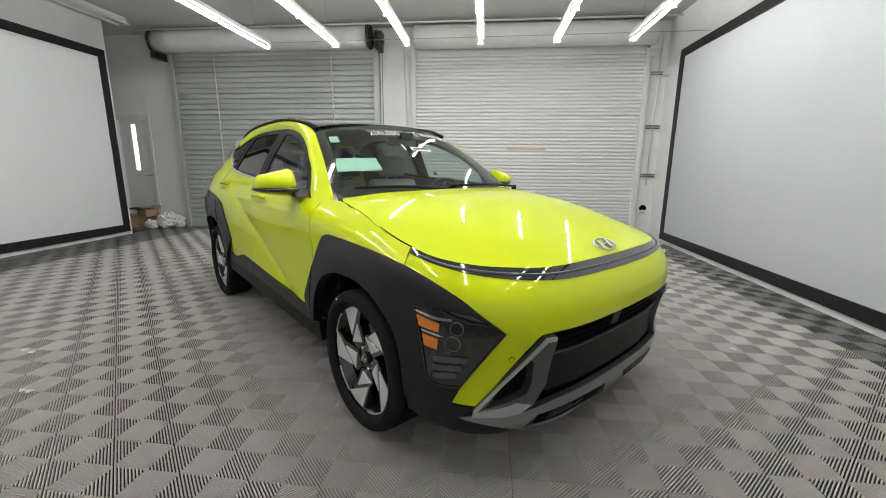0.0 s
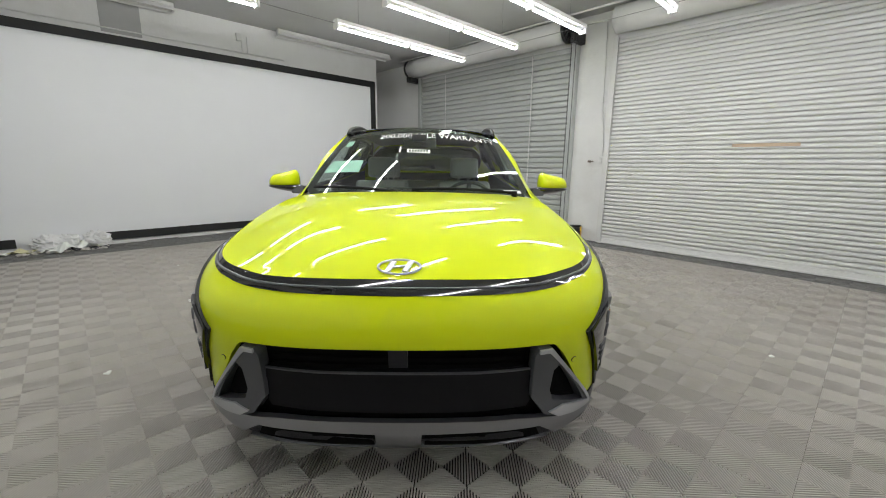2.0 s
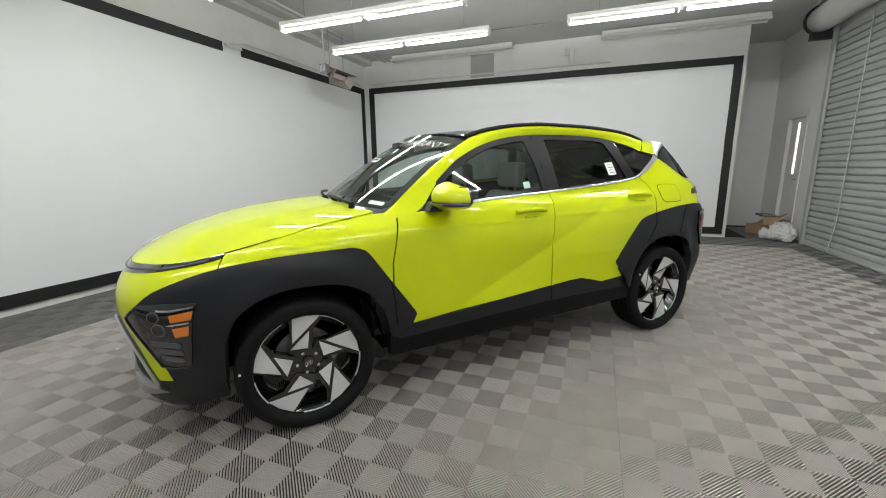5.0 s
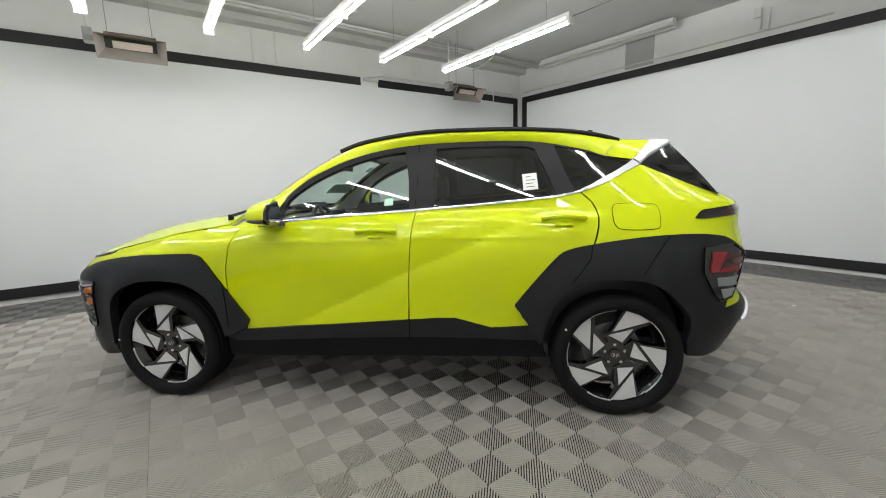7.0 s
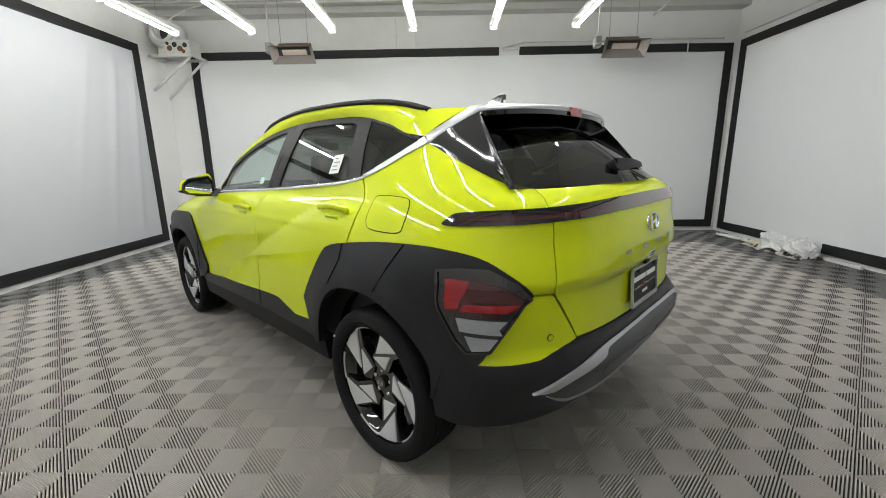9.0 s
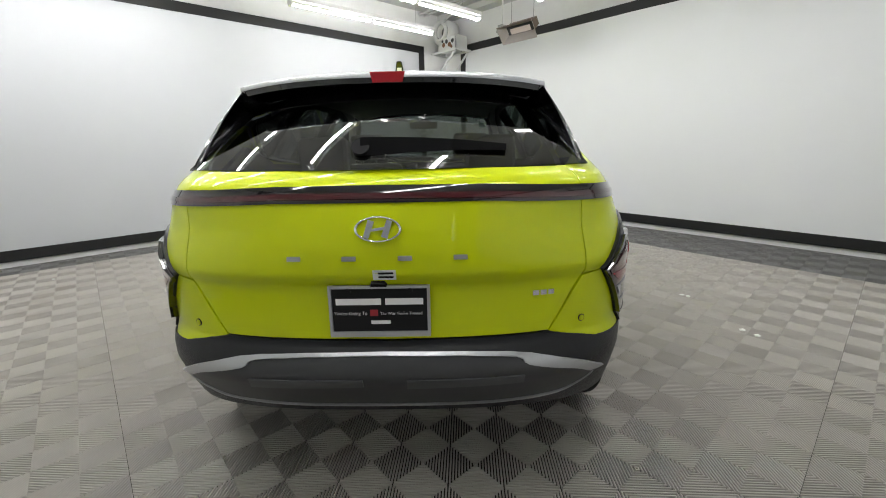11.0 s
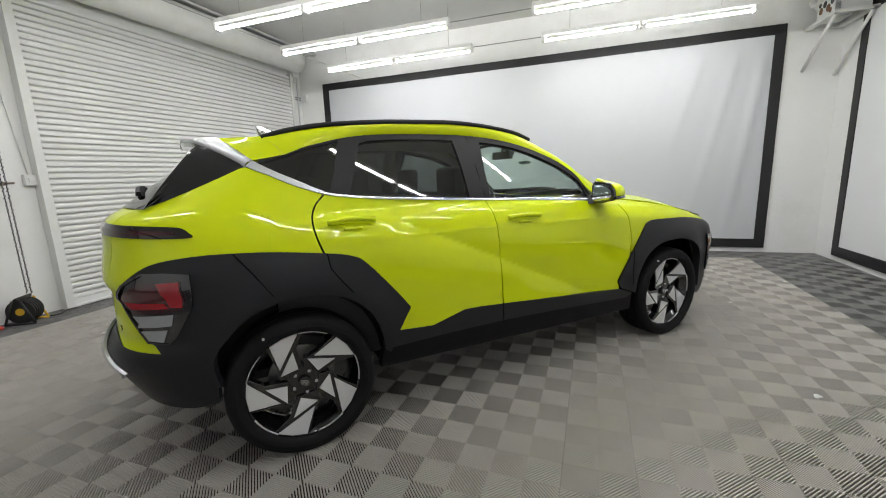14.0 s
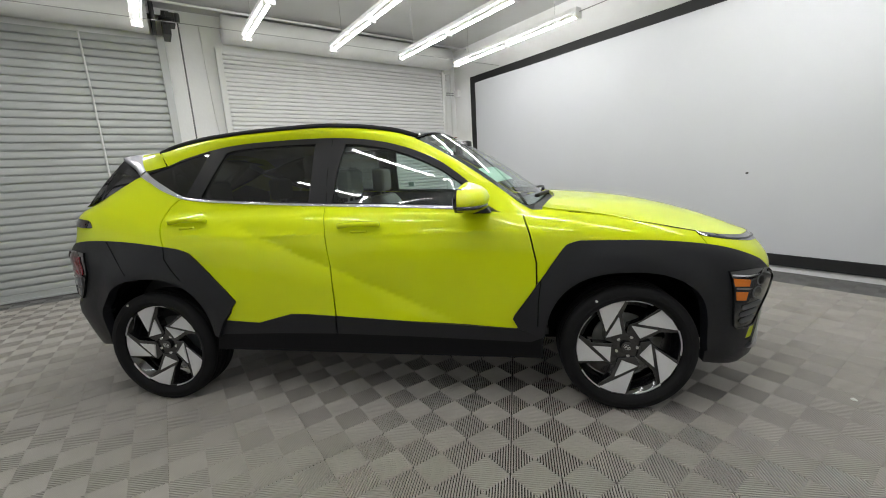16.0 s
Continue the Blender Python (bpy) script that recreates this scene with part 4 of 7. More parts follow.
def skin(u, z):
    """The wrapped body side: u metres round the plan from the nose's middle (negative: the car's right), z the height."""
    u, z = np.broadcast_arrays(np.asarray(u, float), np.asarray(z, float))
    side = np.where(u < 0, -1.0, 1.0)
    w = np.abs(u)
    over = w > U_END
    side = np.where(over, -side, side)
    w = np.where(over, 2 * U_END - w, w)
    bx, by = np.interp(w, PLAN_S, PLAN[:, 0]), np.interp(w, PLAN_S, PLAN[:, 1])
    x = np.where(bx > 1.2, 1.2 + (bx - 1.2) * (nose_x(z) - 1.2) / (PLAN[0, 0] - 1.2), bx)
    x = np.where(bx < -1.2, -1.2 + (bx + 1.2) * (tail_x(z) + 1.2) / (PLAN[-1, 0] + 1.2), x)
    rear = step(-1.02, -1.42, bx)
    y = by * (width_at(z) * (1 - rear) + rear_width(z) * rear) / 0.893
    ze = hood_edge(x)
    roll = np.clip((z - (ze - 0.13)) / 0.13, 0, 1.3) ** 2.2 * 0.105 * step(0.45, 0.95, x) * step(0.3, 0.75, by)
    haunch = 0.011 * np.exp(-((x + 1.45) / 0.55) ** 2 - ((z - 0.95) / 0.26) ** 2) * step(0.5, 0.85, by)
    waist = -0.008 * np.exp(-((x - 0.1) / 0.75) ** 2 - ((z - 0.66 - 0.10 * (x - 0.1)) / 0.12) ** 2) * step(0.5, 0.85, by)
    y = y - roll * (by / 0.893) + haunch + waist
    tuck = np.exp(-((w - 4.95) / 0.34) ** 2) * tail_tuck(z)
    x, y = x + tuck, y - 0.9 * tuck
    return np.stack([x, side * y, z + 0 * x], -1)


def hood(x, y):
    x, y = np.broadcast_arrays(np.asarray(x, float), np.asarray(y, float))
    zc, ze = hood_crown(x), hood_edge(x)
    crease = 0.004 * np.exp(-((np.abs(y) - 0.47 - 0.05 * (1.5 - x)) / 0.12) ** 2) * step(2.05, 1.7, x)
    return np.stack([x, y, zc - (zc - ze) * (np.abs(y) / 0.775) ** 2.6 + crease], -1)


def roof(x, y):
    x, y = np.broadcast_arrays(np.asarray(x, float), np.asarray(y, float))
    return np.stack([x, y, roof_crown(x) - (0.055 - 0.020 * step(-0.9, -1.3, x)) * (np.abs(y) / 0.57) ** 2.6], -1)


def windscreen(v, t):
    """v across from -1 to 1, t up the glass from 0 to 1."""
    v, t = np.broadcast_arrays(np.asarray(v, float), np.asarray(t, float))
    x = (1.03 - 0.20 * v * v) * (1 - t) + (0.37 - 0.12 * v * v) * t
    z = (1.085 - 0.01 * v * v) * (1 - t) + (1.525 - 0.055 * v * v) * t + 0.022 * np.sin(np.pi * t)
    return np.stack([x, v * (0.735 * (1 - t) + 0.57 * t), z], -1)


def rear_glass(v, t):
    v, t = np.broadcast_arrays(np.asarray(v, float), np.asarray(t, float))
    x = (-2.035 + 0.16 * v * v) * (1 - t) + (-1.60 + 0.10 * v * v) * t
    z = 1.185 * (1 - t) + (1.475 - 0.05 * v * v) * t + 0.012 * np.sin(np.pi * t)
    return np.stack([x, v * (0.66 * (1 - t) + 0.53 * t), z], -1)

# ---- the car ----
car = thing("car", "lime yellow compact crossover with black cladding parked on the tiles", "car", at=pose(0, 0, 0, 0, 0, CAR_TURN))
from mathutils.geometry import delaunay_2d_cdt


def inside(poly, p):
    x, y = p[:, 0], p[:, 1]
    hit = np.zeros(len(p), bool)
    for (x0, y0), (x1, y1) in zip(poly, poly[1:] + poly[:1]):
        cross = (y0 > y) != (y1 > y)
        hit ^= cross & (x < (x1 - x0) * (y - y0) / (y1 - y0 + 1e-15) + x0)
    return hit


def fine(poly, d):
    out = []
    for (x0, y0), (x1, y1) in zip(poly, poly[1:] + poly[:1]):
        n = max(1, int(math.hypot(x1 - x0, y1 - y0) / d))
        out += [(x0 + (x1 - x0) * k / n, y0 + (y1 - y0) * k / n) for k in range(n)]
    return out


def curve(text, closed=False, n=6):
    """A smooth line through the given pairs."""
    p = np.array([[float(v) for v in w.split(",")] for w in text.split()])
    q = np.vstack([2 * p[0] - p[1], p, 2 * p[-1] - p[-2]]) if not closed else np.vstack([p[-1], p, p[0], p[1]])
    out = []
    for i in range(1, len(q) - 2):
        a, b, c, d = q[i - 1:i + 3]
        for k in range(n):
            t = k / n
            out.append(tuple(0.5 * (2 * b + (c - a) * t + (2 * a - 5 * b + 4 * c - d) * t * t + (3 * b - a - 3 * c + d) * t ** 3)))
    return out if closed else out + [tuple(p[-1])]


def pts(text):
    return [tuple(float(v) for v in w.split(",")) for w in text.split()]


def both(half):
    """A half outline from the middle round to the middle, closed with its mirror image."""
    return half + [(-a, b) for a, b in reversed(half) if abs(a) > 1e-9]


def normals(surf, a, b):
    h = 4e-3
    n = np.cross(surf(a + h, b) - surf(a - h, b), surf(a, b + h) - surf(a, b - h))
    return n / (np.linalg.norm(n, axis=-1, keepdims=True) + 1e-12)


def panel(name, loops, m, parent=None, off=0.0, thick=0.014, surf=skin, res=0.045, side=1, turn=1, scale=(1, 1), label="", bulge=None, roll=0.004):
    """A sheet cut out of a surface along outlines (the first is the edge, the others are holes), with a folded rim."""
    sa, sb = scale
    loops = [[(a * sa, b * sb) for a, b in lp] for lp in loops]
    edges, verts = [], []
    for lp in loops:
        lp = fine(lp, res)
        k = len(verts)
        verts += lp
        edges += [(k + i, k + (i + 1) % len(lp)) for i in range(len(lp))]
    arr = np.array(verts)
    lo, hi = arr.min(0), arr.max(0)
    gx, gy = np.meshgrid(np.arange(lo[0] + res / 2, hi[0], res), np.arange(lo[1] + res / 2, hi[1], res))
    g = np.stack([gx.ravel(), gy.ravel()], 1)
    ok = inside(loops[0], g)
    for lp in loops[1:]:
        ok &= ~inside(lp, g)
    g = g[ok]
    if len(g):
        near = np.sqrt(((g[:, None] - arr[None]) ** 2).sum(-1)).min(1)
        g = g[near > res * 0.45]
    vs, es, fs = delaunay_2d_cdt([Vector(v) for v in verts] + [Vector(v) for v in g], edges, [], 0, 1e-6)[:3]
    vs = np.array([(v.x, v.y) for v in vs])
    fs = np.array([f for f in fs if len(f) == 3])
    c = vs[fs].mean(1)
    keep = inside(loops[0], c)
    for lp in loops[1:]:
        keep &= ~inside(lp, c)
    fs = fs[keep]
    a, b = vs[:, 0] / sa * side, vs[:, 1] / sb
    P, N = surf(a, b), normals(surf, a, b) * turn
    o = off if bulge is None else off + bulge(np.abs(a), b)
    P = P + N * (np.asarray(o)[..., None] if np.ndim(o) else o)
    way = (np.cross(P[fs[:, 1]] - P[fs[:, 0]], P[fs[:, 2]] - P[fs[:, 0]]) * N[fs[:, 0]]).sum(1)
    fs = np.where((way < 0)[:, None], fs[:, ::-1], fs)
    count = {}
    for f in fs:
        for i in range(3):
            e = (int(f[i]), int(f[(i + 1) % 3]))
            count[e] = 1
    rim = [e for e in count if (e[1], e[0]) not in count]
    V, F = [tuple(p) for p in P], [tuple(int(i) for i in f) for f in fs]
    nn = [tuple(n) for n in N]
    mark = {}
    for i, j in rim:
        for k in (i, j):
            if k not in mark:
                mark[k] = len(V)
                V += [tuple(P[k]), tuple(P[k] - N[k] * thick)]
                nn += [tuple(N[k])] * 2
        F.append((mark[j], mark[i], mark[i] + 1, mark[j] + 1))
    me = bpy.data.meshes.new(name)
    me.from_pydata(V, [], F)
    me.polygons.foreach_set("use_smooth", [True] * len(fs) + [False] * (len(F) - len(fs)))
    me.materials.append(m)
    me.update()
    ns = np.array(nn)
    loops_n = []
    for poly in me.polygons:
        if poly.use_smooth:
            loops_n += [tuple(ns[v]) for v in poly.vertices]
        else:
            loops_n += [tuple(poly.normal)] * len(poly.vertices)
    me.normals_split_custom_set(loops_n)
    ob = new(name, me)
    ob.parent = parent or car
    return tagged(ob, label) if label else ob


def pair(name, loops, m, parents=(None, None), **kw):
    return [panel(name, loops, m, parents[0], side=1, **kw), panel(name, loops, m, parents[1], side=-1, turn=1, **kw)]


def on(u, z, off=0.0, side=1):
    p = skin(np.array([u * side]), np.array([z]))[0] + normals(skin, np.array([u * side]), np.array([z]))[0] * off
    return Vector(p)


def ribbon(name, line, m, width, off, parent=None, side=1, surf=skin, depth=0.006, label=""):
    """A narrow raised strip along a line on a surface; width may vary along it."""
    line = np.array(line)
    d = np.gradient(line, axis=0)
    d /= np.linalg.norm(d, axis=1, keepdims=True)
    across = np.stack([-d[:, 1], d[:, 0]], 1)
    w = np.broadcast_to(np.asarray(width, float), (len(line),))[:, None] / 2
    rows = []
    for k, h in ((-1, off - depth), (-1, off), (-0.5, off + 0.003), (0.5, off + 0.003), (1, off), (1, off - depth)):
        q = line + across * w * k
        rows.append(surf(q[:, 0] * side, q[:, 1]) + normals(surf, q[:, 0] * side, q[:, 1]) * h)
    n, k = len(line), len(rows)
    verts = [tuple(rows[j][i]) for i in range(n) for j in range(k)]
    faces = [(i * k + j, i * k + j + 1, (i + 1) * k + j + 1, (i + 1) * k + j) for i in range(n - 1) for j in range(k - 1)]
    return part(name, Shape().add(verts, faces, True), m, parent or car, label)


# outlines, as (metres round the plan, height)
HOOD_FRONT = smooth_table("0:.868 .40:.869 .63:.872 .80:.879 .96:.897 1.09:.926")
CLAD_F_TOP = curve("0.715,0.664 0.800,0.728 0.885,0.789 1.068,0.857 1.315,0.893 1.560,0.907 1.745,0.912")
CLAD_F_BACK = curve("1.745,0.912 1.790,0.900 1.828,0.872 1.943,0.708 2.070,0.530", n=3)[1:] + pts("2.078,0.512 2.050,0.462 1.925,0.415")
boxy = lambda v: math.copysign(abs(v) ** 0.80, v)
F_ARCH = [(1.520 + 0.402 * boxy(math.cos(a)), 0.352 + 0.402 * boxy(math.sin(a))) for a in np.linspace(radians(9), radians(171), 30)]
R_ARCH = [(4.150 + 0.385 * boxy(math.cos(a)), 0.352 + 0.424 * boxy(math.sin(a))) for a in np.linspace(radians(7), radians(173), 30)]
HEADLAMP = pts("0.729,0.668 0.775,0.702 0.828,0.732 0.940,0.741 1.061,0.738 1.020,0.590 0.985,0.455 0.965,0.438 0.905,0.434 0.849,0.441 0.790,0.552")
LAMP_LINE = pts("0.715,0.664 0.790,0.548 0.849,0.438 0.886,0.362")
TAILLAMP = pts("4.905,0.850 4.840,0.895 4.750,0.938 4.655,0.938 4.564,0.927 4.585,0.800 4.650,0.690 4.691,0.645 4.776,0.656 4.845,0.760")
CLAD_R_TOP = curve("3.645,0.592 3.623,0.624 3.640,0.650 3.694,0.720 3.835,0.884 3.905,0.926 4.018,0.950 4.237,0.980 4.400,0.992 4.560,0.993 4.712,0.972 4.820,0.918 4.912,0.853", n=4)
BELT = curve("2.028,1.047 2.303,1.086 2.642,1.111 3.080,1.134 3.439,1.158 3.743,1.182 3.891,1.199 3.983,1.219 4.131,1.272 4.286,1.326 4.450,1.366", n=6)
FRAME_TOP = curve("2.200,1.080 2.228,1.140 2.285,1.215 2.374,1.290 2.465,1.350 2.600,1.412 2.734,1.458 2.896,1.490 3.072,1.508 3.300,1.514 3.560,1.512 3.740,1.503 3.850,1.484 4.050,1.437 4.250,1.395 4.420,1.372", n=5)


def upto(line, u0, u1):
    return [p for p in line if u0 <= p[0] <= u1]


# --- front ---
nose_half = [(0.0, 0.826)] + curve("0.20,0.827 0.55,0.838 0.77,0.861 0.93,0.884 1.083,0.922", n=4) + pts("1.095,0.905 1.105,0.868") + [p for p in reversed(CLAD_F_TOP) if p[0] < 1.10] + LAMP_LINE[1:] + pts("0.780,0.356 0.762,0.372 0.700,0.470 0.623,0.582") + curve("0.580,0.632 0.540,0.643 0.330,0.639 0.0,0.636", n=3)
bumper = panel("front_bumper", [both(nose_half)], LIME, thick=0.03, res=0.022, label="lime painted front bumper skin")
drl_half = [(0.0, 0.8665)] + curve("0.30,0.8670 0.63,0.8710 0.80,0.8785 0.96,0.8970 1.06,0.9170 1.10,0.9260", n=4) + curve("1.09,0.905 1.02,0.889 0.92,0.8700 0.77,0.8470 0.55,0.8320 0.33,0.8230 0.0,0.8180", n=4)
panel("light_bar", [both(drl_half)], GLOSS_BLACK, off=0.003, thick=0.03, res=0.02, label="gloss black light bar across the nose")
for side in (1, -1):
    ribbon("light_strip", curve("0.0,0.8410 0.33,0.8440 0.63,0.8520 0.80,0.8620 0.93,0.8780 1.05,0.9020"), GUNMETAL, 0.0065, 0.005, side=side, label="grey strip inside the light bar")
fender_loop = curve("1.100,0.930 1.300,0.972 1.506,1.010 1.700,1.036 1.800,1.048 1.900,1.056 2.000,1.060", n=4) + pts("2.010,1.044 1.982,0.950 1.952,0.806 1.951,0.700") + pts("1.935,0.712 1.820,0.870 1.745,0.900 1.560,0.897 1.315,0.882 1.120,0.850") + pts("1.108,0.880")
fenders = pair("front_fender", [fender_loop], LIME, res=0.022, label="lime front wing")
clad_f = CLAD_F_TOP + CLAD_F_BACK + F_ARCH + pts("1.110,0.330 1.060,0.345 0.900,0.355 0.886,0.362 0.849,0.438 0.790,0.548")


def raised(bulge):
    def surf(u, z):
        return skin(u, z) + normals(skin, u, z) * np.asarray(bulge(np.abs(u), z))[..., None]
    return surf


def swell_f(u, z):
    return 0.024 * np.exp(-((np.hypot(u - 1.52, z - 0.36) - 0.43) / 0.11) ** 2) * step(1.04, 1.25, u) * step(0.915, 0.84, z)


def swell_r(u, z):
    return 0.028 * np.exp(-((np.hypot(u - 4.15, z - 0.36) - 0.44) / 0.11) ** 2) * step(4.56, 4.36, u) * step(0.99, 0.91, z)


clads_f = pair("wheel_arch_cladding", [clad_f], CLAD, off=0.010, thick=0.05, surf=raised(swell_f), res=0.028, label="matt black wheel arch cladding")
lamps = pair("headlamp", [HEADLAMP], LENS_DARK, off=0.018, thick=0.02, label="smoked headlamp low in the bumper corner")
shrink = lambda loop, k, c: [(c[0] + (x - c[0]) * k, c[1] + (z - c[1]) * k) for x, z in loop]
for side, lamp in zip((1, -1), lamps):
    for loop in (pts("0.950,0.688 1.046,0.704 1.036,0.664 0.953,0.656"), pts("0.953,0.628 1.020,0.636 1.008,0.592 0.953,0.586")):
        panel("indicator", [loop], AMBER, lamp, off=0.021, thick=0.004, side=side, res=0.02, label="amber indicator lens")
    for loop in (pts("0.90,0.705 0.952,0.700 1.048,0.716 1.050,0.724 0.952,0.711 0.90,0.714"), pts("0.93,0.642 0.955,0.640 1.022,0.648 1.024,0.655 0.955,0.648")):
        panel("chrome_trim", [loop], CHROME, lamp, off=0.021, thick=0.003, side=side, res=0.02)
    for k, (u0, u1, z) in enumerate(((0.838, 0.962, 0.556), (0.852, 0.962, 0.520), (0.868, 0.958, 0.486))):
        panel("grey_fin", [curve("%f,%f %f,%f %f,%f %f,%f %f,%f %f,%f" % (u0, z + 0.006, u0 + 0.01, z + 0.016, u1 - 0.01, z + 0.004, u1, z - 0.008, u1 - 0.01, z - 0.018, u0 + 0.01, z - 0.006), closed=True, n=3)], GUNMETAL, lamp, off=0.024, thick=0.008, side=side, res=0.02)
    for u, z, r in ((0.885, 0.680, 0.022), (0.895, 0.622, 0.026)):
        c = on(u, z, 0.019, side)
        nrm = (on(u, z, 0.03, side) - c).normalized()
        part("projector", Shape().rod(c - nrm * 0.01, c + nrm * 0.004, r, 20), GLOSS_BLACK, lamp, "dark projector lens")
        part("projector_ring", Shape().rod(c - nrm * 0.01, c + nrm * 0.0025, r + 0.004, 20), GUNMETAL, lamp)
    panel("lens_trim", [HEADLAMP, shrink(HEADLAMP, 0.955, (0.90, 0.60))], GLOSS_BLACK, lamp, off=0.023, thick=0.006, side=side, res=0.03)
    c = on(0.673, 0.554, 0.0, side)
    nrm = (on(0.673, 0.554, 0.01, side) - c).normalized()
    part("parking_sensor", Shape().rod(c - nrm * 0.01, c + nrm * 0.0025, 0.0115, 18), INK, bumper)
    part("sensor_face", Shape().rod(c - nrm * 0.01, c + nrm * 0.0035, 0.0095, 18), LIME, bumper)
# lower front: recess, bar, fog surrounds, skid plate
lower_back = both([(0.0, 0.655)] + pts("0.56,0.655 0.66,0.55 0.80,0.33 0.80,0.23 0.0,0.20"))
panel("grille", [lower_back], VOID, off=-0.055, thick=0.01, label="black grille opening")
for z0 in (0.565, 0.535, 0.335):
    panel("grille_slat", [both([(0.0, z0 + 0.008), (0.47, z0 + 0.010), (0.47, z0 - 0.006), (0.0, z0 - 0.008)])], VOID, off=-0.035, thick=0.012)
panel("grille_bar", [both([(0.0, 0.522)] + pts("0.30,0.524 0.492,0.532 0.505,0.400 0.49,0.372 0.30,0.362 0.0,0.356"))], SILL, off=-0.012, thick=0.03, label="dark bar across the grille")
panel("bar_trim", [both([(0.0, 0.527)] + pts("0.30,0.529 0.492,0.537 0.492,0.532 0.30,0.524 0.0,0.522"))], GUNMETAL, off=-0.008, thick=0.01)
panel("camera_mount", [both([(0.0, 0.630)] + pts("0.035,0.630 0.035,0.535 0.0,0.535"))], CLAD, off=-0.030, thick=0.02)
fog = pts("0.493,0.600 0.506,0.630 0.555,0.633 0.602,0.578 0.700,0.462 0.800,0.350 0.806,0.322 0.700,0.318 0.620,0.322 0.560,0.338 0.497,0.420")
fog_in = pts("0.600,0.553 0.578,0.530 0.572,0.440 0.590,0.395 0.640,0.380 0.760,0.352 0.690,0.445")
for side in (1, -1):
    fg = panel("fog_surround", [fog, fog_in], GUNMETAL, off=0.010, thick=0.05, side=side, res=0.03, label="grey metallic air curtain surround")
    panel("surround_edge", [pts("0.555,0.633 0.602,0.578 0.700,0.462 0.800,0.350 0.806,0.322 0.790,0.340 0.690,0.455 0.592,0.567 0.545,0.616 0.506,0.615 0.506,0.630")], SILVER, fg, off=0.018, thick=0.008, side=side, res=0.03)
    panel("surround_foot", [pts("0.806,0.322 0.700,0.318 0.620,0.322 0.575,0.348 0.640,0.368 0.760,0.348 0.790,0.340")], SILVER, fg, off=0.018, thick=0.01, side=side, res=0.03)
    panel("air_curtain", [fog_in], VOID, fg, off=-0.03, thick=0.01, side=side, res=0.04)
low_half = [(0.0, 0.262)] + pts("0.10,0.262 0.54,0.288 0.62,0.258 0.86,0.312 0.780,0.352 0.886,0.358 1.06,0.342 1.112,0.330 1.115,0.265 0.95,0.235 0.70,0.205 0.40,0.190 0.0,0.186")
panel("lower_bumper", [both(low_half)], CLAD, off=0.004, thick=0.04, label="matt black lower bumper")
skid_half = [(0.0, 0.335)] + pts("0.45,0.340 0.56,0.330 0.66,0.320 0.80,0.326 0.858,0.312 0.74,0.285 0.625,0.256 0.540,0.297 0.30,0.293 0.088,0.287 0.085,0.215 0.0,0.213")
panel("skid_plate", [both(skid_half)], SKID, off=0.016, thick=0.03, res=0.03, label="satin silver front skid plate")
panel("skid_lip", [both([(0.0, 0.213)] + pts("0.085,0.215 0.30,0.222 0.56,0.250 0.60,0.246 0.56,0.236 0.30,0.208 0.0,0.198"))], GUNMETAL, off=0.014, thick=0.03, res=0.03)
for side in (1, -1):
    panel("air_slot", [pts("0.10,0.283 0.30,0.289 0.530,0.293 0.556,0.255 0.30,0.226 0.10,0.219")], VOID, off=0.006, thick=0.01, side=side, res=0.04)

# --- bonnet ---
uu = np.linspace(0, 1.09, 500)
fp = skin(uu, HOOD_FRONT(uu))
front_x = lambda y: np.interp(np.abs(y), fp[:, 1], fp[:, 0])
front_z = lambda y: np.interp(np.abs(y), fp[:, 1], fp[:, 2])
YMAX = fp[-1, 1]
GAP = np.polyfit(fp[:, 1] ** 2, fp[:, 2] - hood(fp[:, 0], fp[:, 1])[:, 2], 4)


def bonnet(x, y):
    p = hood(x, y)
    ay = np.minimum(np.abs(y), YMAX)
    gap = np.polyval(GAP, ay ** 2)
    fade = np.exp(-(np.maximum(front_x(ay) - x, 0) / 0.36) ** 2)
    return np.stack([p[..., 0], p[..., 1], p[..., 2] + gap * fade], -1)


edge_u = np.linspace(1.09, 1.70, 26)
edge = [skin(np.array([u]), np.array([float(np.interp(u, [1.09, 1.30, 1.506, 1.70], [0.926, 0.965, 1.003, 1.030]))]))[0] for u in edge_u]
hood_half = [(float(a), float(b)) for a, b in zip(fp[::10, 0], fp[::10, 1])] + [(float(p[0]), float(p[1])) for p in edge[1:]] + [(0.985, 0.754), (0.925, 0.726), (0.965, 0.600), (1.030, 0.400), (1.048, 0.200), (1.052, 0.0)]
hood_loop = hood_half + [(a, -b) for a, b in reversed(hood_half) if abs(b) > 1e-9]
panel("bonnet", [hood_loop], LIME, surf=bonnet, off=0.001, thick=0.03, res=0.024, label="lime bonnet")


def cowl(a, b):
    y = np.asarray(a, float)
    x = 0.97 + 0.10 * (1 - (y / 0.72) ** 2) + (np.asarray(b, float) - 0.5) * 0.20
    return np.stack([x, y, 1.074 + 0.010 * (1 - (y / 0.72) ** 2) - 0.035 * (y / 0.70) ** 4 - 0.03 * (np.asarray(b, float) - 0.5) + 0 * x], -1)


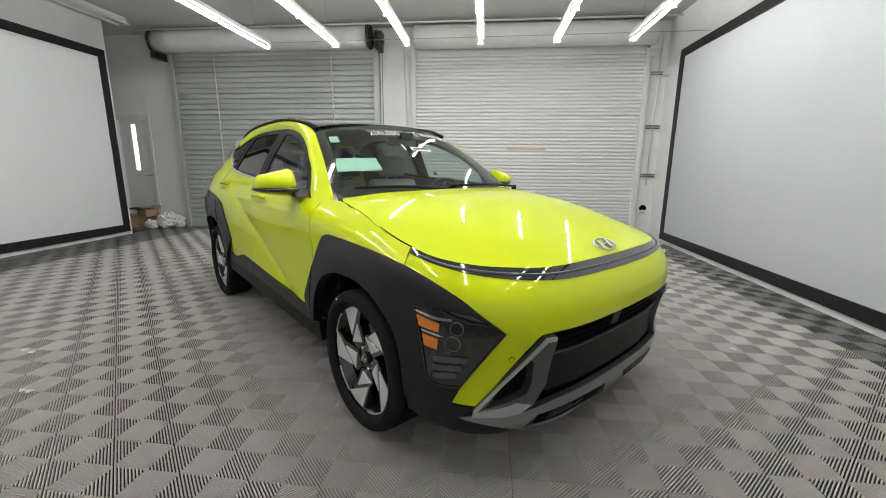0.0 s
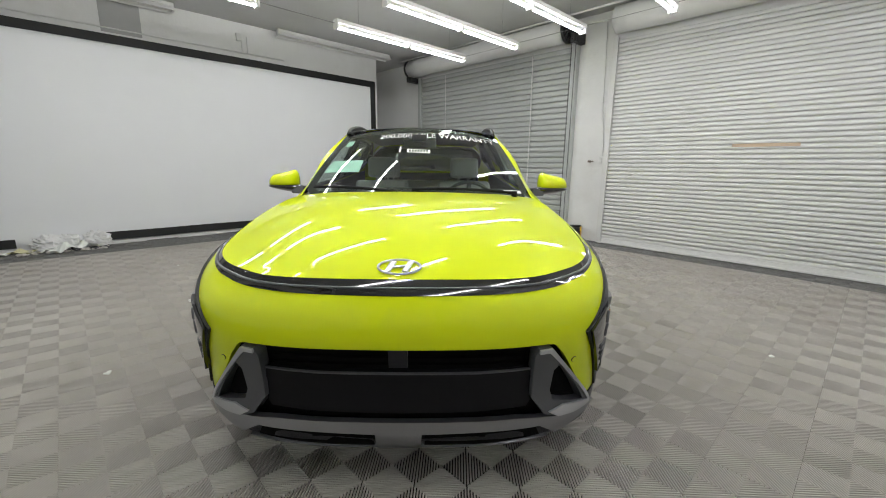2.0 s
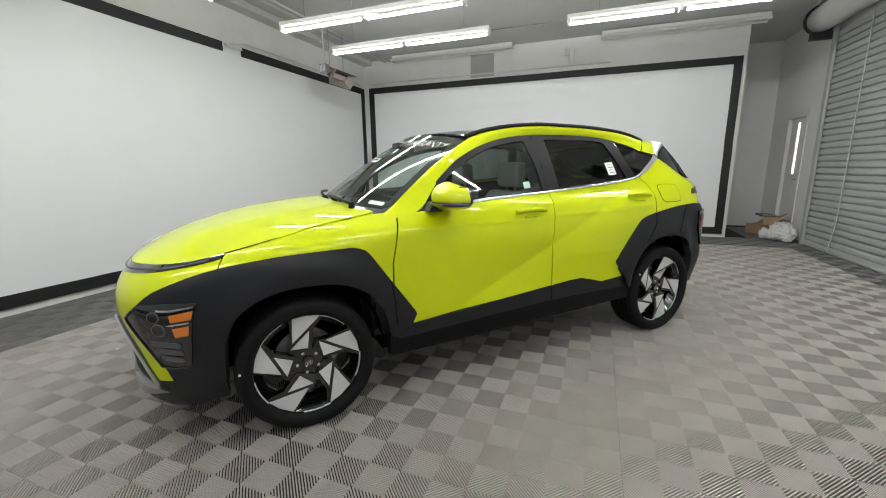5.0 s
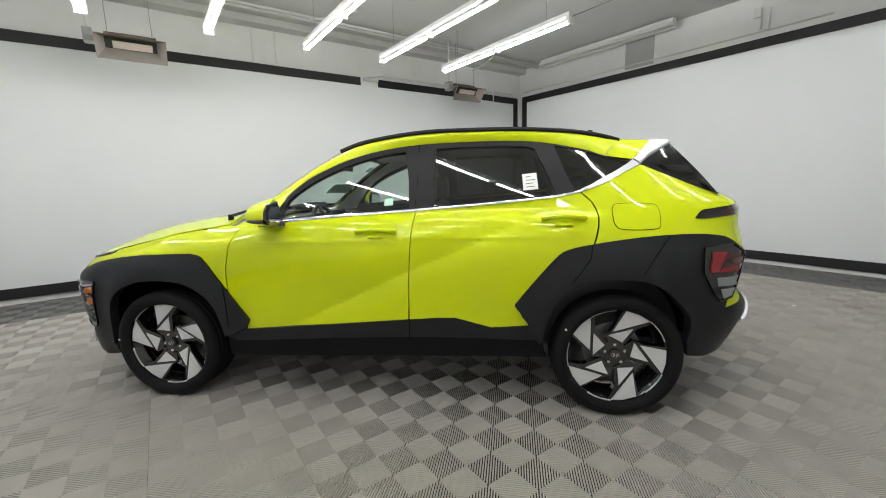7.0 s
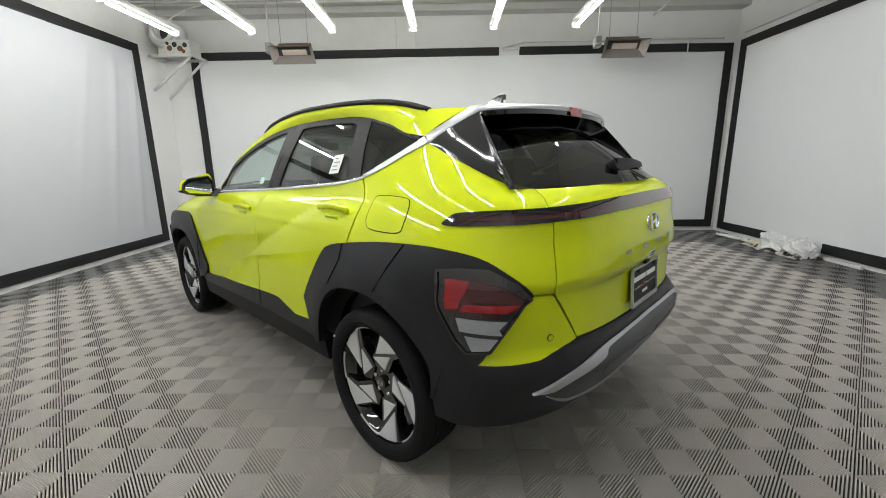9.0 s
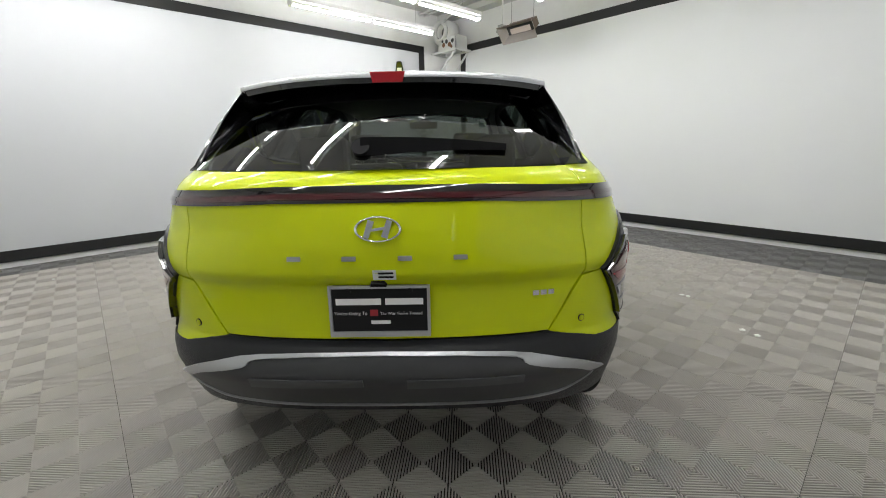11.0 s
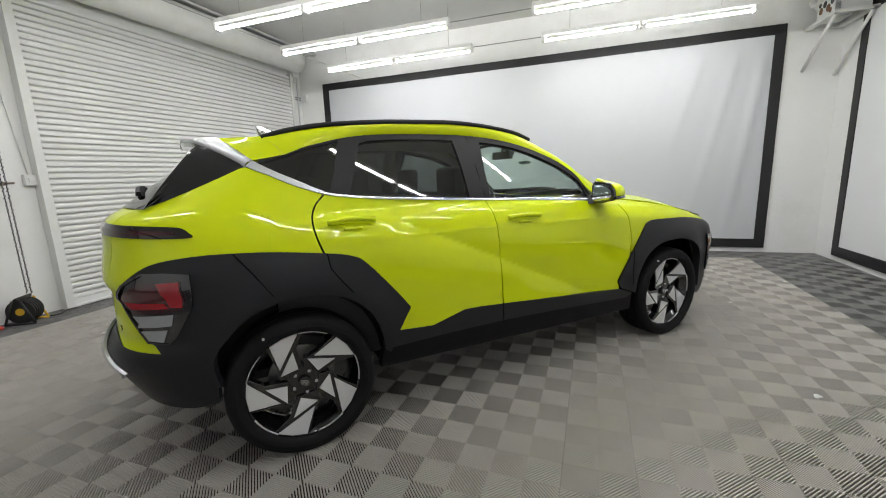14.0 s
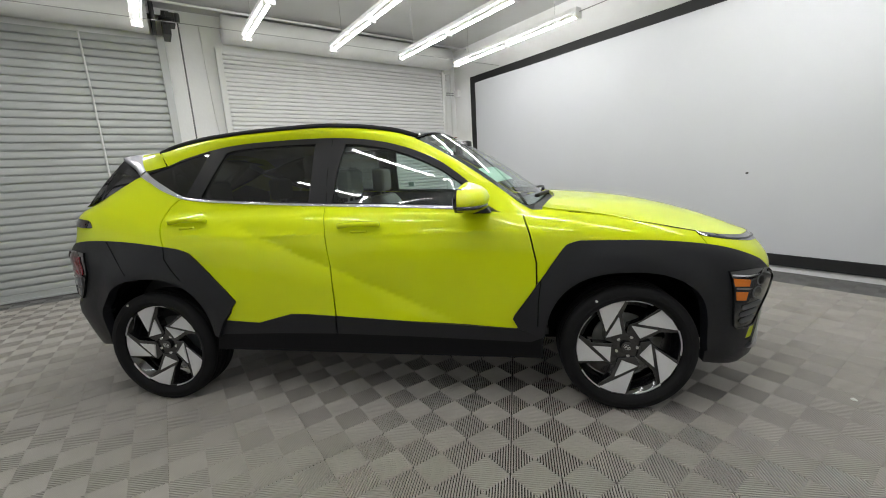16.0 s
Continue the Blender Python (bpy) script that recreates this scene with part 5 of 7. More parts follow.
panel("cowl", [[(-0.68, 0.0), (0.68, 0.0), (0.68, 1.0), (-0.68, 1.0)]], TRIM, surf=cowl, scale=(1, 0.2), thick=0.01, turn=-1 if normals(cowl, np.array([0.0]), np.array([0.5]))[0, 2] < 0 else 1, label="black scuttle panel")
for y0, y1, x0 in ((0.60, -0.02, 0.985), (-0.10, -0.64, 1.00)):
    w = Shape()
    a, b = Vector((x0 + 0.02, y0, 1.104)), Vector((x0 - 0.10 if y1 < -0.3 else x0 + 0.015, y1, 1.120))
    w.sweep([a + (b - a) * f + Vector((0.03 * math.sin(math.pi * f), 0, 0.012 * math.sin(math.pi * f))) for f in np.linspace(0, 1, 12)], [(-0.010, -0.006), (0.010, -0.006), (0.006, 0.010), (-0.006, 0.010)])
    w.rod(a - Vector((0, 0, 0.03)), a + Vector((0, 0, 0.012)), 0.018, 12)
    part("wiper", w, SILL, car, "black windscreen wiper")

for side in (1, -1):
    ribbon("bonnet_gap", curve("1.095,0.9265 1.300,0.9685 1.506,1.0065 1.700,1.0330 1.780,1.0430"), VOID, 0.0050, -0.001, side=side, depth=0.002)

# --- doors ---
f_door = pts("1.990,0.950 2.018,1.042") + [(u, z - 0.004) for u, z in upto(BELT, 2.04, 3.07)] + pts("3.078,1.128 3.062,1.025 3.044,0.809 3.034,0.530") + pts("2.600,0.495 2.055,0.455 2.065,0.515 1.960,0.680 1.960,0.806")
r_door = [(u, z - 0.004) for u, z in upto(BELT, 3.09, 3.97)] + pts("3.976,1.205") + curve("4.020,1.165 4.046,1.113 4.047,1.058 4.030,0.985 4.010,0.930", n=3) + pts("3.905,0.905 3.835,0.870 3.700,0.712 3.636,0.625 3.690,0.525 3.705,0.500 3.496,0.490 3.291,0.540 3.043,0.530 3.049,0.809 3.067,1.025 3.083,1.128")


def swage(u, z):
    """The diagonal crease pressed into the doors, and the line under the handles."""
    d = z - 0.80 - 0.45 * (u - 3.04)
    soft = np.sqrt(d * d + 0.004 ** 2) - 0.004
    fold = np.where(d < 0, 0.026 * (1 - np.exp(-soft / 0.10)), 0.014 * (1 - np.exp(-soft / 0.09)))
    return (fold - 0.016) * step(2.05, 2.50, u) * step(3.95, 3.45, u) + 0.004 * np.exp(-((z - 0.985 - 0.02 * (u - 3)) / 0.016) ** 2) * step(1.9, 2.2, u) * step(4.05, 3.9, u)


def swaged(u, z):
    p = skin(u, z)
    return p + normals(skin, u, z) * np.asarray(swage(np.abs(u), z))[..., None]


front_doors = pair("front_door", [f_door], LIME, surf=swaged, res=0.02, label="lime front door")
rear_doors = pair("rear_door", [r_door], LIME, surf=swaged, res=0.02, label="lime rear door")
F_GLASS = curve("2.270,1.104 2.300,1.190 2.390,1.262 2.480,1.318 2.610,1.378 2.740,1.424 2.896,1.456 2.998,1.467", n=4) + pts("3.030,1.300 3.040,1.148") + [(u, z + 0.014) for u, z in reversed(upto(BELT, 2.30, 3.03))]
R_GLASS = pts("3.180,1.478 3.300,1.484 3.560,1.482 3.700,1.474 3.745,1.460 3.800,1.330 3.848,1.212") + [(u, z + 0.014) for u, z in reversed(upto(BELT, 3.20, 3.83))] + pts("3.178,1.155 3.176,1.300")
Q_GLASS = curve("3.852,1.472 4.050,1.427 4.250,1.386 4.395,1.366", n=3) + [(u, z + 0.012) for u, z in reversed(upto(BELT, 3.965, 4.36))] + pts("3.945,1.225 3.900,1.330")
greenhouse = FRAME_TOP + [(u, z + 0.002) for u, z in reversed(upto(BELT, 2.22, 4.44))]
frames = pair("window_frame", [greenhouse, F_GLASS, R_GLASS, Q_GLASS], FRAME_BLACK, off=0.0, thick=0.025, res=0.035, label="satin black window surround and pillars")
for side, fd, rd in zip((1, -1), front_doors, rear_doors):
    for loop, m, par, lab in ((F_GLASS, DOOR_GLASS, fd, "light green front door window"), (R_GLASS, DARK_GLASS, rd, "dark tinted rear door window")):
        g = panel("window_pane", [loop], m, par, off=-0.006, thick=0.003, side=side, label=lab)
    panel("quarter_glass", [Q_GLASS], QUARTER_GLASS, None, off=-0.004, thick=0.003, side=side, label="dark tinted quarter window")
    ribbon("pillar_gap", pts("3.075,1.142 3.082,1.300 3.078,1.500"), VOID, 0.006, -0.001, side=side, depth=0.002)
    ribbon("belt_trim", upto(BELT, 2.21, 4.01), CHROME, 0.015, 0.004, side=side, label="thin chrome waist strip")
    for u0, z0, par in ((2.868, 1.010, fd), (3.875, 1.062, rd)):
        c0 = on(u0, z0, 0.0, side)
        scoop = panel("handle_recess", [curve("%f,%f %f,%f %f,%f %f,%f" % (u0 - 0.125, z0, u0, z0 + 0.030, u0 + 0.125, z0 + 0.004, u0, z0 - 0.030), closed=True, n=6)], LIME, par, surf=swaged, off=0.0012, thick=0.002, side=side, res=0.02)
        h = Shape()
        line = [on(u0 + d, z0 + 0.012 + 0.006 * math.cos(d * 12), 0.014 + 0.010 * math.cos(d / 0.125 * math.pi / 2), side) for d in np.linspace(-0.115, 0.115, 14)]
        h.sweep(line, [(-0.010, -0.010), (0.004, -0.014), (0.011, -0.006), (0.011, 0.006), (0.004, 0.013), (-0.010, 0.010)], up=(0, 0, 1))
        part("door_handle", h, LIME, par, "lime pull handle", bevel=0)
        lobe = [on(u0 + d, z0 - 0.016, 0.006, side) for d in np.linspace(-0.045, 0.045, 8)]
        part("handle_shadow", Shape().sweep(lobe, [(-0.004, -0.006), (0.004, -0.006), (0.004, 0.006), (-0.004, 0.006)]), LIME, par)
# sills
sill_f = pts("2.055,0.457 2.600,0.498 3.036,0.534 3.036,0.432 2.600,0.415 1.990,0.384 1.925,0.408")
sill_r = pts("3.044,0.534 3.200,0.546 3.300,0.548 3.400,0.523 3.496,0.498 3.640,0.508 3.700,0.512 3.660,0.560 3.650,0.590 3.700,0.560 3.770,0.470 3.768,0.428 3.400,0.434 3.044,0.432")
for side, fd, rd in zip((1, -1), front_doors, rear_doors):
    panel("sill_cladding", [sill_f], CLAD, fd, off=0.010, thick=0.03, side=side, label="matt black lower door cladding")
    panel("sill_cladding", [sill_r], CLAD, rd, off=0.010, thick=0.03, side=side, label="matt black lower door cladding")
    panel("rocker", [pts("1.925,0.406 1.990,0.382 2.600,0.413 3.040,0.430 3.400,0.432 3.770,0.426 3.790,0.330 3.400,0.322 2.600,0.300 1.925,0.285")], SILL, off=0.0, thick=0.05, side=side, label="black rocker panel")

# --- rear ---
quarter = [(u, z - 0.004) for u, z in upto(BELT, 3.99, 4.44)] + pts("4.508,1.345 4.660,1.285 4.810,1.215 4.925,1.186 4.930,1.132 4.952,1.078 4.982,0.862 4.990,0.848 4.908,0.851") + [p for p in reversed(CLAD_R_TOP) if 4.03 < p[0] < 4.9] + curve("4.022,0.935 4.040,0.985 4.056,1.058 4.054,1.113 4.028,1.165 3.984,1.209", n=3)
quarters = pair("rear_wing", [quarter], LIME, res=0.02, label="lime rear wing")
for side, q in zip((1, -1), quarters):
    if side == 1:
        flap = curve("4.128,1.090 4.135,1.135 4.175,1.150 4.330,1.148 4.368,1.130 4.365,1.060 4.340,1.024 4.180,1.022 4.135,1.045", closed=True, n=4)
        panel("fuel_flap", [flap], LIME, q, off=0.0022, thick=0.003, side=side, res=0.03, label="lime fuel filler flap")
        ribbon("flap_gap", flap + flap[:1], VOID, 0.0045, -0.0005, q, side=side, depth=0.001)
clad_r = CLAD_R_TOP + pts("4.845,0.760 4.776,0.656 4.706,0.606 4.600,0.575 4.553,0.552 4.552,0.425") + R_ARCH + pts("3.745,0.420 3.700,0.515")
clads_r = pair("wheel_arch_cladding", [clad_r], CLAD, off=0.010, thick=0.05, surf=raised(swell_r), res=0.028, label="matt black wheel arch cladding")
for side, arch in zip((1, -1), clads_r):
    for line in (pts("4.012,0.946 4.005,0.880 3.960,0.815 3.915,0.760"), pts("4.400,0.990 4.330,0.900 4.270,0.800")):
        ribbon("panel_gap", line, VOID, 0.005, 0.0105, arch, side=side, surf=raised(swell_r), depth=0.002)
for side, arch in zip((1, -1), clads_f):
    ribbon("panel_gap", pts("1.935,0.718 1.950,0.600 1.955,0.480"), VOID, 0.005, 0.0105, arch, side=side, surf=raised(swell_f), depth=0.002)
tail_lamps = pair("tail_lamp", [TAILLAMP], LENS_DARK, off=0.018, thick=0.02, label="tail lamp set in the black cladding")
for side, lamp in zip((1, -1), tail_lamps):
    panel("red_lens", [pts("4.880,0.846 4.800,0.884 4.690,0.905 4.600,0.905 4.612,0.815 4.640,0.790 4.800,0.786 4.860,0.800")], RED_DARK, lamp, off=0.021, thick=0.004, side=side, res=0.03, label="dark red lens")
    panel("red_lens", [pts("4.690,0.900 4.605,0.902 4.622,0.800 4.668,0.806")], RED, lamp, off=0.023, thick=0.004, side=side, res=0.03, label="bright red lens")
    panel("red_lens", [pts("4.872,0.826 4.690,0.822 4.672,0.800 4.830,0.798")], RED, lamp, off=0.023, thick=0.004, side=side, res=0.03, label="bright red lens")
    panel("clear_lens", [pts("4.830,0.770 4.660,0.774 4.672,0.728 4.815,0.722 4.805,0.742")], CLEAR_LENS, lamp, off=0.022, thick=0.004, side=side, res=0.03, label="clear reversing lens")
    panel("clear_lens", [pts("4.800,0.708 4.690,0.712 4.712,0.660 4.772,0.668")], CLEAR_LENS, lamp, off=0.022, thick=0.004, side=side, res=0.03, label="clear reversing lens")
    panel("lens_trim", [TAILLAMP, shrink(TAILLAMP, 0.94, (4.72, 0.80))], GLOSS_BLACK, lamp, off=0.024, thick=0.006, side=side, res=0.03)
    rb = panel("rear_bumper_corner", [pts("4.995,0.838 4.908,0.846 4.845,0.758 4.776,0.654 4.706,0.604 4.930,0.620 5.075,0.652 5.112,0.664 5.030,0.790")], LIME, side=side, res=0.04, label="lime corner of the rear bumper")
    c = on(4.99, 0.691, 0.0, side)
    nrm = (on(4.99, 0.691, 0.01, side) - c).normalized()
    part("parking_sensor", Shape().rod(c - nrm * 0.01, c + nrm * 0.0025, 0.0125, 18), INK, rb)
    part("sensor_face", Shape().rod(c - nrm * 0.01, c + nrm * 0.0035, 0.0100, 18), LIME, rb)


def back(half):
    """A half outline from the side round to the tail's middle, closed with its mirror image."""
    return half + [(2 * U_END - a, b) for a, b in reversed(half) if abs(a - U_END) > 1e-9]


U = U_END
gate_loop = back(pts("5.116,0.668 5.036,0.800 5.000,0.845 4.986,0.864 4.956,1.080 4.934,1.134 4.929,1.184") + [(U - 0.35, 1.186), (U, 1.187)])
gate_loop = gate_loop + [(2 * U - 5.116, 0.668), (U, 0.660)]
clean = []
for p in gate_loop:
    if not clean or math.hypot(p[0] - clean[-1][0], p[1] - clean[-1][1]) > 1e-6:
        clean.append(p)
tailgate = panel("tailgate", [clean], LIME, res=0.02, label="lime tailgate")
panel("tail_strip", [back(curve("4.550,1.074 4.590,1.104 4.640,1.113 4.755,1.121 4.950,1.129 5.300,1.142", n=3) + [(U, 1.144)]) + list(reversed(back(curve("4.556,1.068 4.613,1.067 4.776,1.075 4.950,1.082 5.300,1.096", n=3) + [(U, 1.096)])))], GLOSS_BLACK, off=0.005, thick=0.016, label="gloss black light strip across the tail")
panel("tail_light_bar", [back(curve("4.620,1.092 4.776,1.102 4.950,1.108 5.300,1.122", n=3) + [(U, 1.123)]) + list(reversed(back(curve("4.620,1.084 4.776,1.089 4.950,1.094 5.300,1.106", n=3) + [(U, 1.107)])))], RED_DARK, off=0.0075, thick=0.004, label="dark red light bar")
low_rear = back(pts("4.545,0.552 4.600,0.578 4.706,0.606 4.930,0.622 5.075,0.654 5.120,0.664") + [(U, 0.655)])
low_rear += list(reversed(back(pts("4.548,0.420 4.580,0.352 4.700,0.340 4.950,0.360 5.150,0.372") + [(U, 0.372)])))
panel("rear_bumper", [low_rear], CLAD, off=0.006, thick=0.05, label="matt black rear bumper")
skid_r = back(curve("4.900,0.520 5.000,0.566 5.183,0.606 5.400,0.616", n=3) + [(U, 0.618)]) + list(reversed(back(curve("4.930,0.510 5.020,0.470 5.105,0.448 5.300,0.436", n=3) + [(U, 0.432)])))
panel("rear_skid_plate", [skid_r], SKID_DARK, off=0.014, thick=0.03, res=0.04, label="grey rear skid panel")
panel("skid_trim", [back(curve("4.890,0.518 5.000,0.568 5.183,0.609 5.400,0.619", n=3) + [(U, 0.621)]) + list(reversed(back(curve("4.960,0.522 5.030,0.552 5.190,0.582 5.230,0.603 5.400,0.611", n=3) + [(U, 0.613)])))], SILVER, off=0.020, thick=0.012, res=0.03, label="bright silver edge of the skid panel")
panel("skid_edge", [back(curve("4.940,0.508 5.020,0.466 5.105,0.444 5.300,0.432", n=3) + [(U, 0.428)]) + list(reversed(back(curve("4.945,0.502 5.025,0.458 5.105,0.436 5.300,0.424", n=3) + [(U, 0.420)])))], SILVER, off=0.018, thick=0.02, res=0.03)
for a0, a1 in ((5.205, 5.575), (2 * U - 5.575, 2 * U - 5.205)):
    panel("reflector", [[(a0, 0.552), (a1, 0.554), (a1, 0.530), (a0, 0.520)]], GUNMETAL, off=0.017, thick=0.006, label="dark rear reflector")
# silver blades, black fins and rear glass
SILVER_BLADE = pts("3.976,1.226 4.060,1.262 4.131,1.287 4.286,1.334 4.440,1.378 4.470,1.352 4.286,1.308 4.131,1.258 4.046,1.234 3.976,1.212")
for side in (1, -1):
    panel("silver_blade", [SILVER_BLADE], SILVER, off=0.006, thick=0.03, side=side, res=0.03, label="satin silver blade running up to the spoiler")
rg_turn = -1 if normals(rear_glass, np.array([0.0]), np.array([0.5]))[0, 0] > 0 else 1
panel("rear_window", [[(-1.03, 0.0), (1.03, 0.0), (1.0, 1.0), (-1.0, 1.0)]], DARK_GLASS, surf=rear_glass, scale=(0.6, 0.5), off=0.004, thick=0.004, turn=rg_turn, label="dark tinted rear window")
panel("window_band", [[(-1.0, 0.78), (1.0, 0.78), (1.0, 1.0), (-1.0, 1.0)]], GLOSS_BLACK, surf=rear_glass, scale=(0.6, 0.5), off=0.006, thick=0.004, turn=rg_turn)
# roof, pillars, spoiler
ROOF_LOOP = [(-0.56, 0.0), (-0.56, 0.25), (-0.56, 0.562), (-1.00, 0.562), (-1.34, 0.556), (-1.36, 0.0)]
roof_full = ROOF_LOOP + [(a, -b) for a, b in reversed(ROOF_LOOP) if b > 0]
panel("roof", [roof_full], LIME, surf=roof, res=0.03, thick=0.02, turn=-1 if normals(roof, np.array([0.0]), np.array([0.1]))[0, 2] < 0 else 1, label="lime roof with a black glass front panel")
glass_half = [(0.365, 0.0), (0.345, 0.25), (0.255, 0.560), (-0.30, 0.560), (-0.62, 0.560), (-0.62, 0.0)]
panel("roof_glass", [glass_half + [(a, -b) for a, b in reversed(glass_half) if b > 0]], GLOSS_BLACK, surf=roof, off=0.004, thick=0.006, turn=-1 if normals(roof, np.array([0.0]), np.array([0.1]))[0, 2] < 0 else 1, label="black glass roof panel")


def tip_x(y):
    return -1.750 + 0.095 * (np.abs(y) / 0.56) ** 2.4


def wing_top(a, b):
    """The spoiler's top: a runs across, b from the roof (0) to the tip (1)."""
    y = np.asarray(a, float)
    x = -1.35 + (tip_x(y) + 1.35) * np.asarray(b, float)
    return roof(x, y)


def wing_low(a, b):
    p = wing_top(a, b)
    sag = 0.030 + 0.05 * (1 - np.asarray(b, float)) ** 1.0
    return np.stack([p[..., 0], p[..., 1] * 0.985, p[..., 2] - sag], -1)


wt = -1 if normals(wing_top, np.array([0.1]), np.array([0.5]))[0, 2] < 0 else 1
wl = 1 if normals(wing_low, np.array([0.1]), np.array([0.5]))[0, 2] < 0 else -1
spoiler = panel("spoiler", [[(-0.555, 0.0), (0.555, 0.0), (0.515, 0.66), (0.40, 0.78), (0.2, 0.90), (-0.2, 0.90), (-0.40, 0.78), (-0.515, 0.66)]], LIME, surf=wing_top, scale=(1, 0.4), thick=0.012, turn=wt, label="lime roof spoiler with silver trailing edge")
panel("spoiler_underside", [[(-0.56, 0.1), (0.56, 0.1), (0.56, 0.99), (-0.56, 0.99)]], GLOSS_BLACK, spoiler, surf=wing_low, scale=(1, 0.4), off=0.0, thick=0.01, turn=wl, label="gloss black underside")
rear_lip = Shape()
ys = np.linspace(-0.56, 0.56, 40)
ta, tb = wing_top(ys, np.ones(40)), wing_low(ys, np.ones(40) * 0.99)
rear_lip.add([tuple(p) for p in ta] + [tuple(p) for p in tb], [(i, i + 1, 41 + i, 40 + i) for i in range(39)], True)
part("spoiler_lip", rear_lip, GLOSS_BLACK, spoiler)
for sgn in (1, -1):
    end = Shape()
    bs = np.linspace(0.70, 1.0, 14)
    ends = np.linspace(0.510, 0.558, 14) * sgn
    pa, pb = wing_top(ends, bs) - np.array([0, 0, 0.004]), wing_low(ends, bs)
    end.add([tuple(p) for p in pa] + [tuple(p) for p in pb], [(i, i + 1, 15 + i, 14 + i) for i in range(13)], True)
    part("spoiler_end", end, GLOSS_BLACK, spoiler)
brake = Shape()
ys = np.linspace(-0.062, 0.062, 8)
pa, pb = wing_top(ys, np.ones(8)) + np.array([-0.004, 0, 0.006]), wing_top(ys * 0.85, np.ones(8)) + np.array([-0.008, 0, -0.030])
pc = wing_top(ys, np.ones(8) * 0.93) + np.array([0, 0, 0.007])
brake.add([tuple(p) for p in pc] + [tuple(p) for p in pa] + [tuple(p) for p in pb], [(i, i + 1, 9 + i, 8 + i) for i in range(7)] + [(8 + i, 9 + i, 17 + i, 16 + i) for i in range(7)], False)
part("brake_light", brake, RED, spoiler, "red high brake light")
rail_z = smooth_table("-0.25:1.500 -0.15:1.535 -0.02:1.560 0.15:1.582 0.36:1.595 0.70:1.591 1.03:1.572 1.22:1.546 1.32:1.522 1.38:1.502", 0.04)
# pillars and cantrails, bent between glass or roof edge and the window surround
for side in (1, -1):
    ins, outs, mids = [], [], []
    xs = np.concatenate([np.linspace(-0.11, 1.0, 26), np.linspace(0.22, -1.37, 46)])
    for k, v in enumerate(xs):
        if k < 26:
            p = windscreen(np.array([1.0]), np.array([v]))[0] + np.array([0, 0, 0.002])
        else:
            p = np.array([v, 0.576, max(float(rail_z(-v)) - 0.022, float(roof(np.array([v]), np.array([0.562]))[0, 2]) - 0.001)])
        u = 2.8306 - p[0]
        edge_line = [(1.98, 1.050), (2.05, 1.054), (2.19, 1.072)] + FRAME_TOP
        z = np.interp(u, [q[0] for q in edge_line], [q[1] for q in edge_line]) + 0.001
        if k < 26:
            z = min(z - 0.012 * step(2.25, 2.15, u), p[2] - 0.004)
        o = on(u, z, 0.0 if u > 2.2 else -0.002)
        ins.append(Vector(p))
        outs.append(o)
        if k < 26:
            m = on(u, min(max(z + 0.05, p[2] - 0.03), 1.53), 0.004)
            mids.append(m * 0.75 + (Vector(p) + o) * 0.125 + Vector((0, 0.006, 0.010)))
        else:
            mids.append((Vector(p) + o) / 2 + Vector((0, 0.014, 0.008)))
    for _ in range(10):
        for line in (ins, mids, outs):
            line[1:-1] = [(p + q * 2 + r) / 4 for p, q, r in zip(line, line[1:], line[2:])]
    rows = []
    for i in range(len(ins)):
        for t in np.linspace(0, 1, 9):
            q = ins[i] * (1 - t) ** 2 + mids[i] * 2 * t * (1 - t) + outs[i] * t * t
            rows.append((q.x, side * q.y, q.z))
    faces = [(i * 9 + j, i * 9 + j + 1, (i + 1) * 9 + j + 1, (i + 1) * 9 + j) for i in range(len(ins) - 1) for j in range(8)]
    part("cantrail", Shape().add(rows, faces, True), LIME, car, "lime windscreen pillar and roof side")
    part("pillar_trim", Shape().add([(x - 0.012, y * 0.962, z - 0.012) for x, y, z in rows], faces, True), LINER, car, "pale grey pillar trim")
    # behind the cantrail: from the roof's end to the silver blade
    joint = [Vector((v.x, v.y, v.z)) for v in (ins[-1], mids[-1], outs[-1])]
    rows = []
    us = np.linspace(4.205, 4.445, 12)
    for i, u in enumerate(us):
        f = i / 11
        a = Vector(wing_top(np.array([0.558 - 0.045 * f]), np.array([0.02 + 0.64 * f]))[0])
        a += (joint[0] - Vector(wing_top(np.array([0.558]), np.array([0.02]))[0])) * (1 - f) ** 3 + Vector((0, 0, 0.001))
        c = on(u, float(np.interp(u, [4.131, 4.286, 4.440], [1.412, 1.392, 1.378])), 0.006)
        m = (a + c) / 2 + Vector((0, 0.014 + 0.006 * f, 0.008))
        for t in np.linspace(0, 1, 7):
            q = a * (1 - t) ** 2 + m * 2 * t * (1 - t) + c * t * t
            rows.append((q.x, side * q.y, q.z))
    faces = [(i * 7 + j, i * 7 + j + 1, (i + 1) * 7 + j + 1, (i + 1) * 7 + j) for i in range(11) for j in range(6)]
    part("spoiler_side", Shape().add(rows, faces, True), LIME, car, "lime spoiler side")
    # the blade's upper run: over the corner and along the trailing edge
    low = [on(4.470, 1.352, 0.006), on(4.505, 1.372, 0.006) * 0.7 + Vector(wing_top(np.array([0.565]), np.array([1.0]))[0]) * 0.3]
    low += [Vector(wing_top(np.array([y]), np.array([1.0]))[0]) for y in np.linspace(0.572, 0.0, 18)]
    top = [on(4.440, 1.378, 0.006), on(4.440, 1.378, 0.006) * 0.62 + Vector(wing_top(np.array([0.515]), np.array([0.66]))[0]) * 0.38]
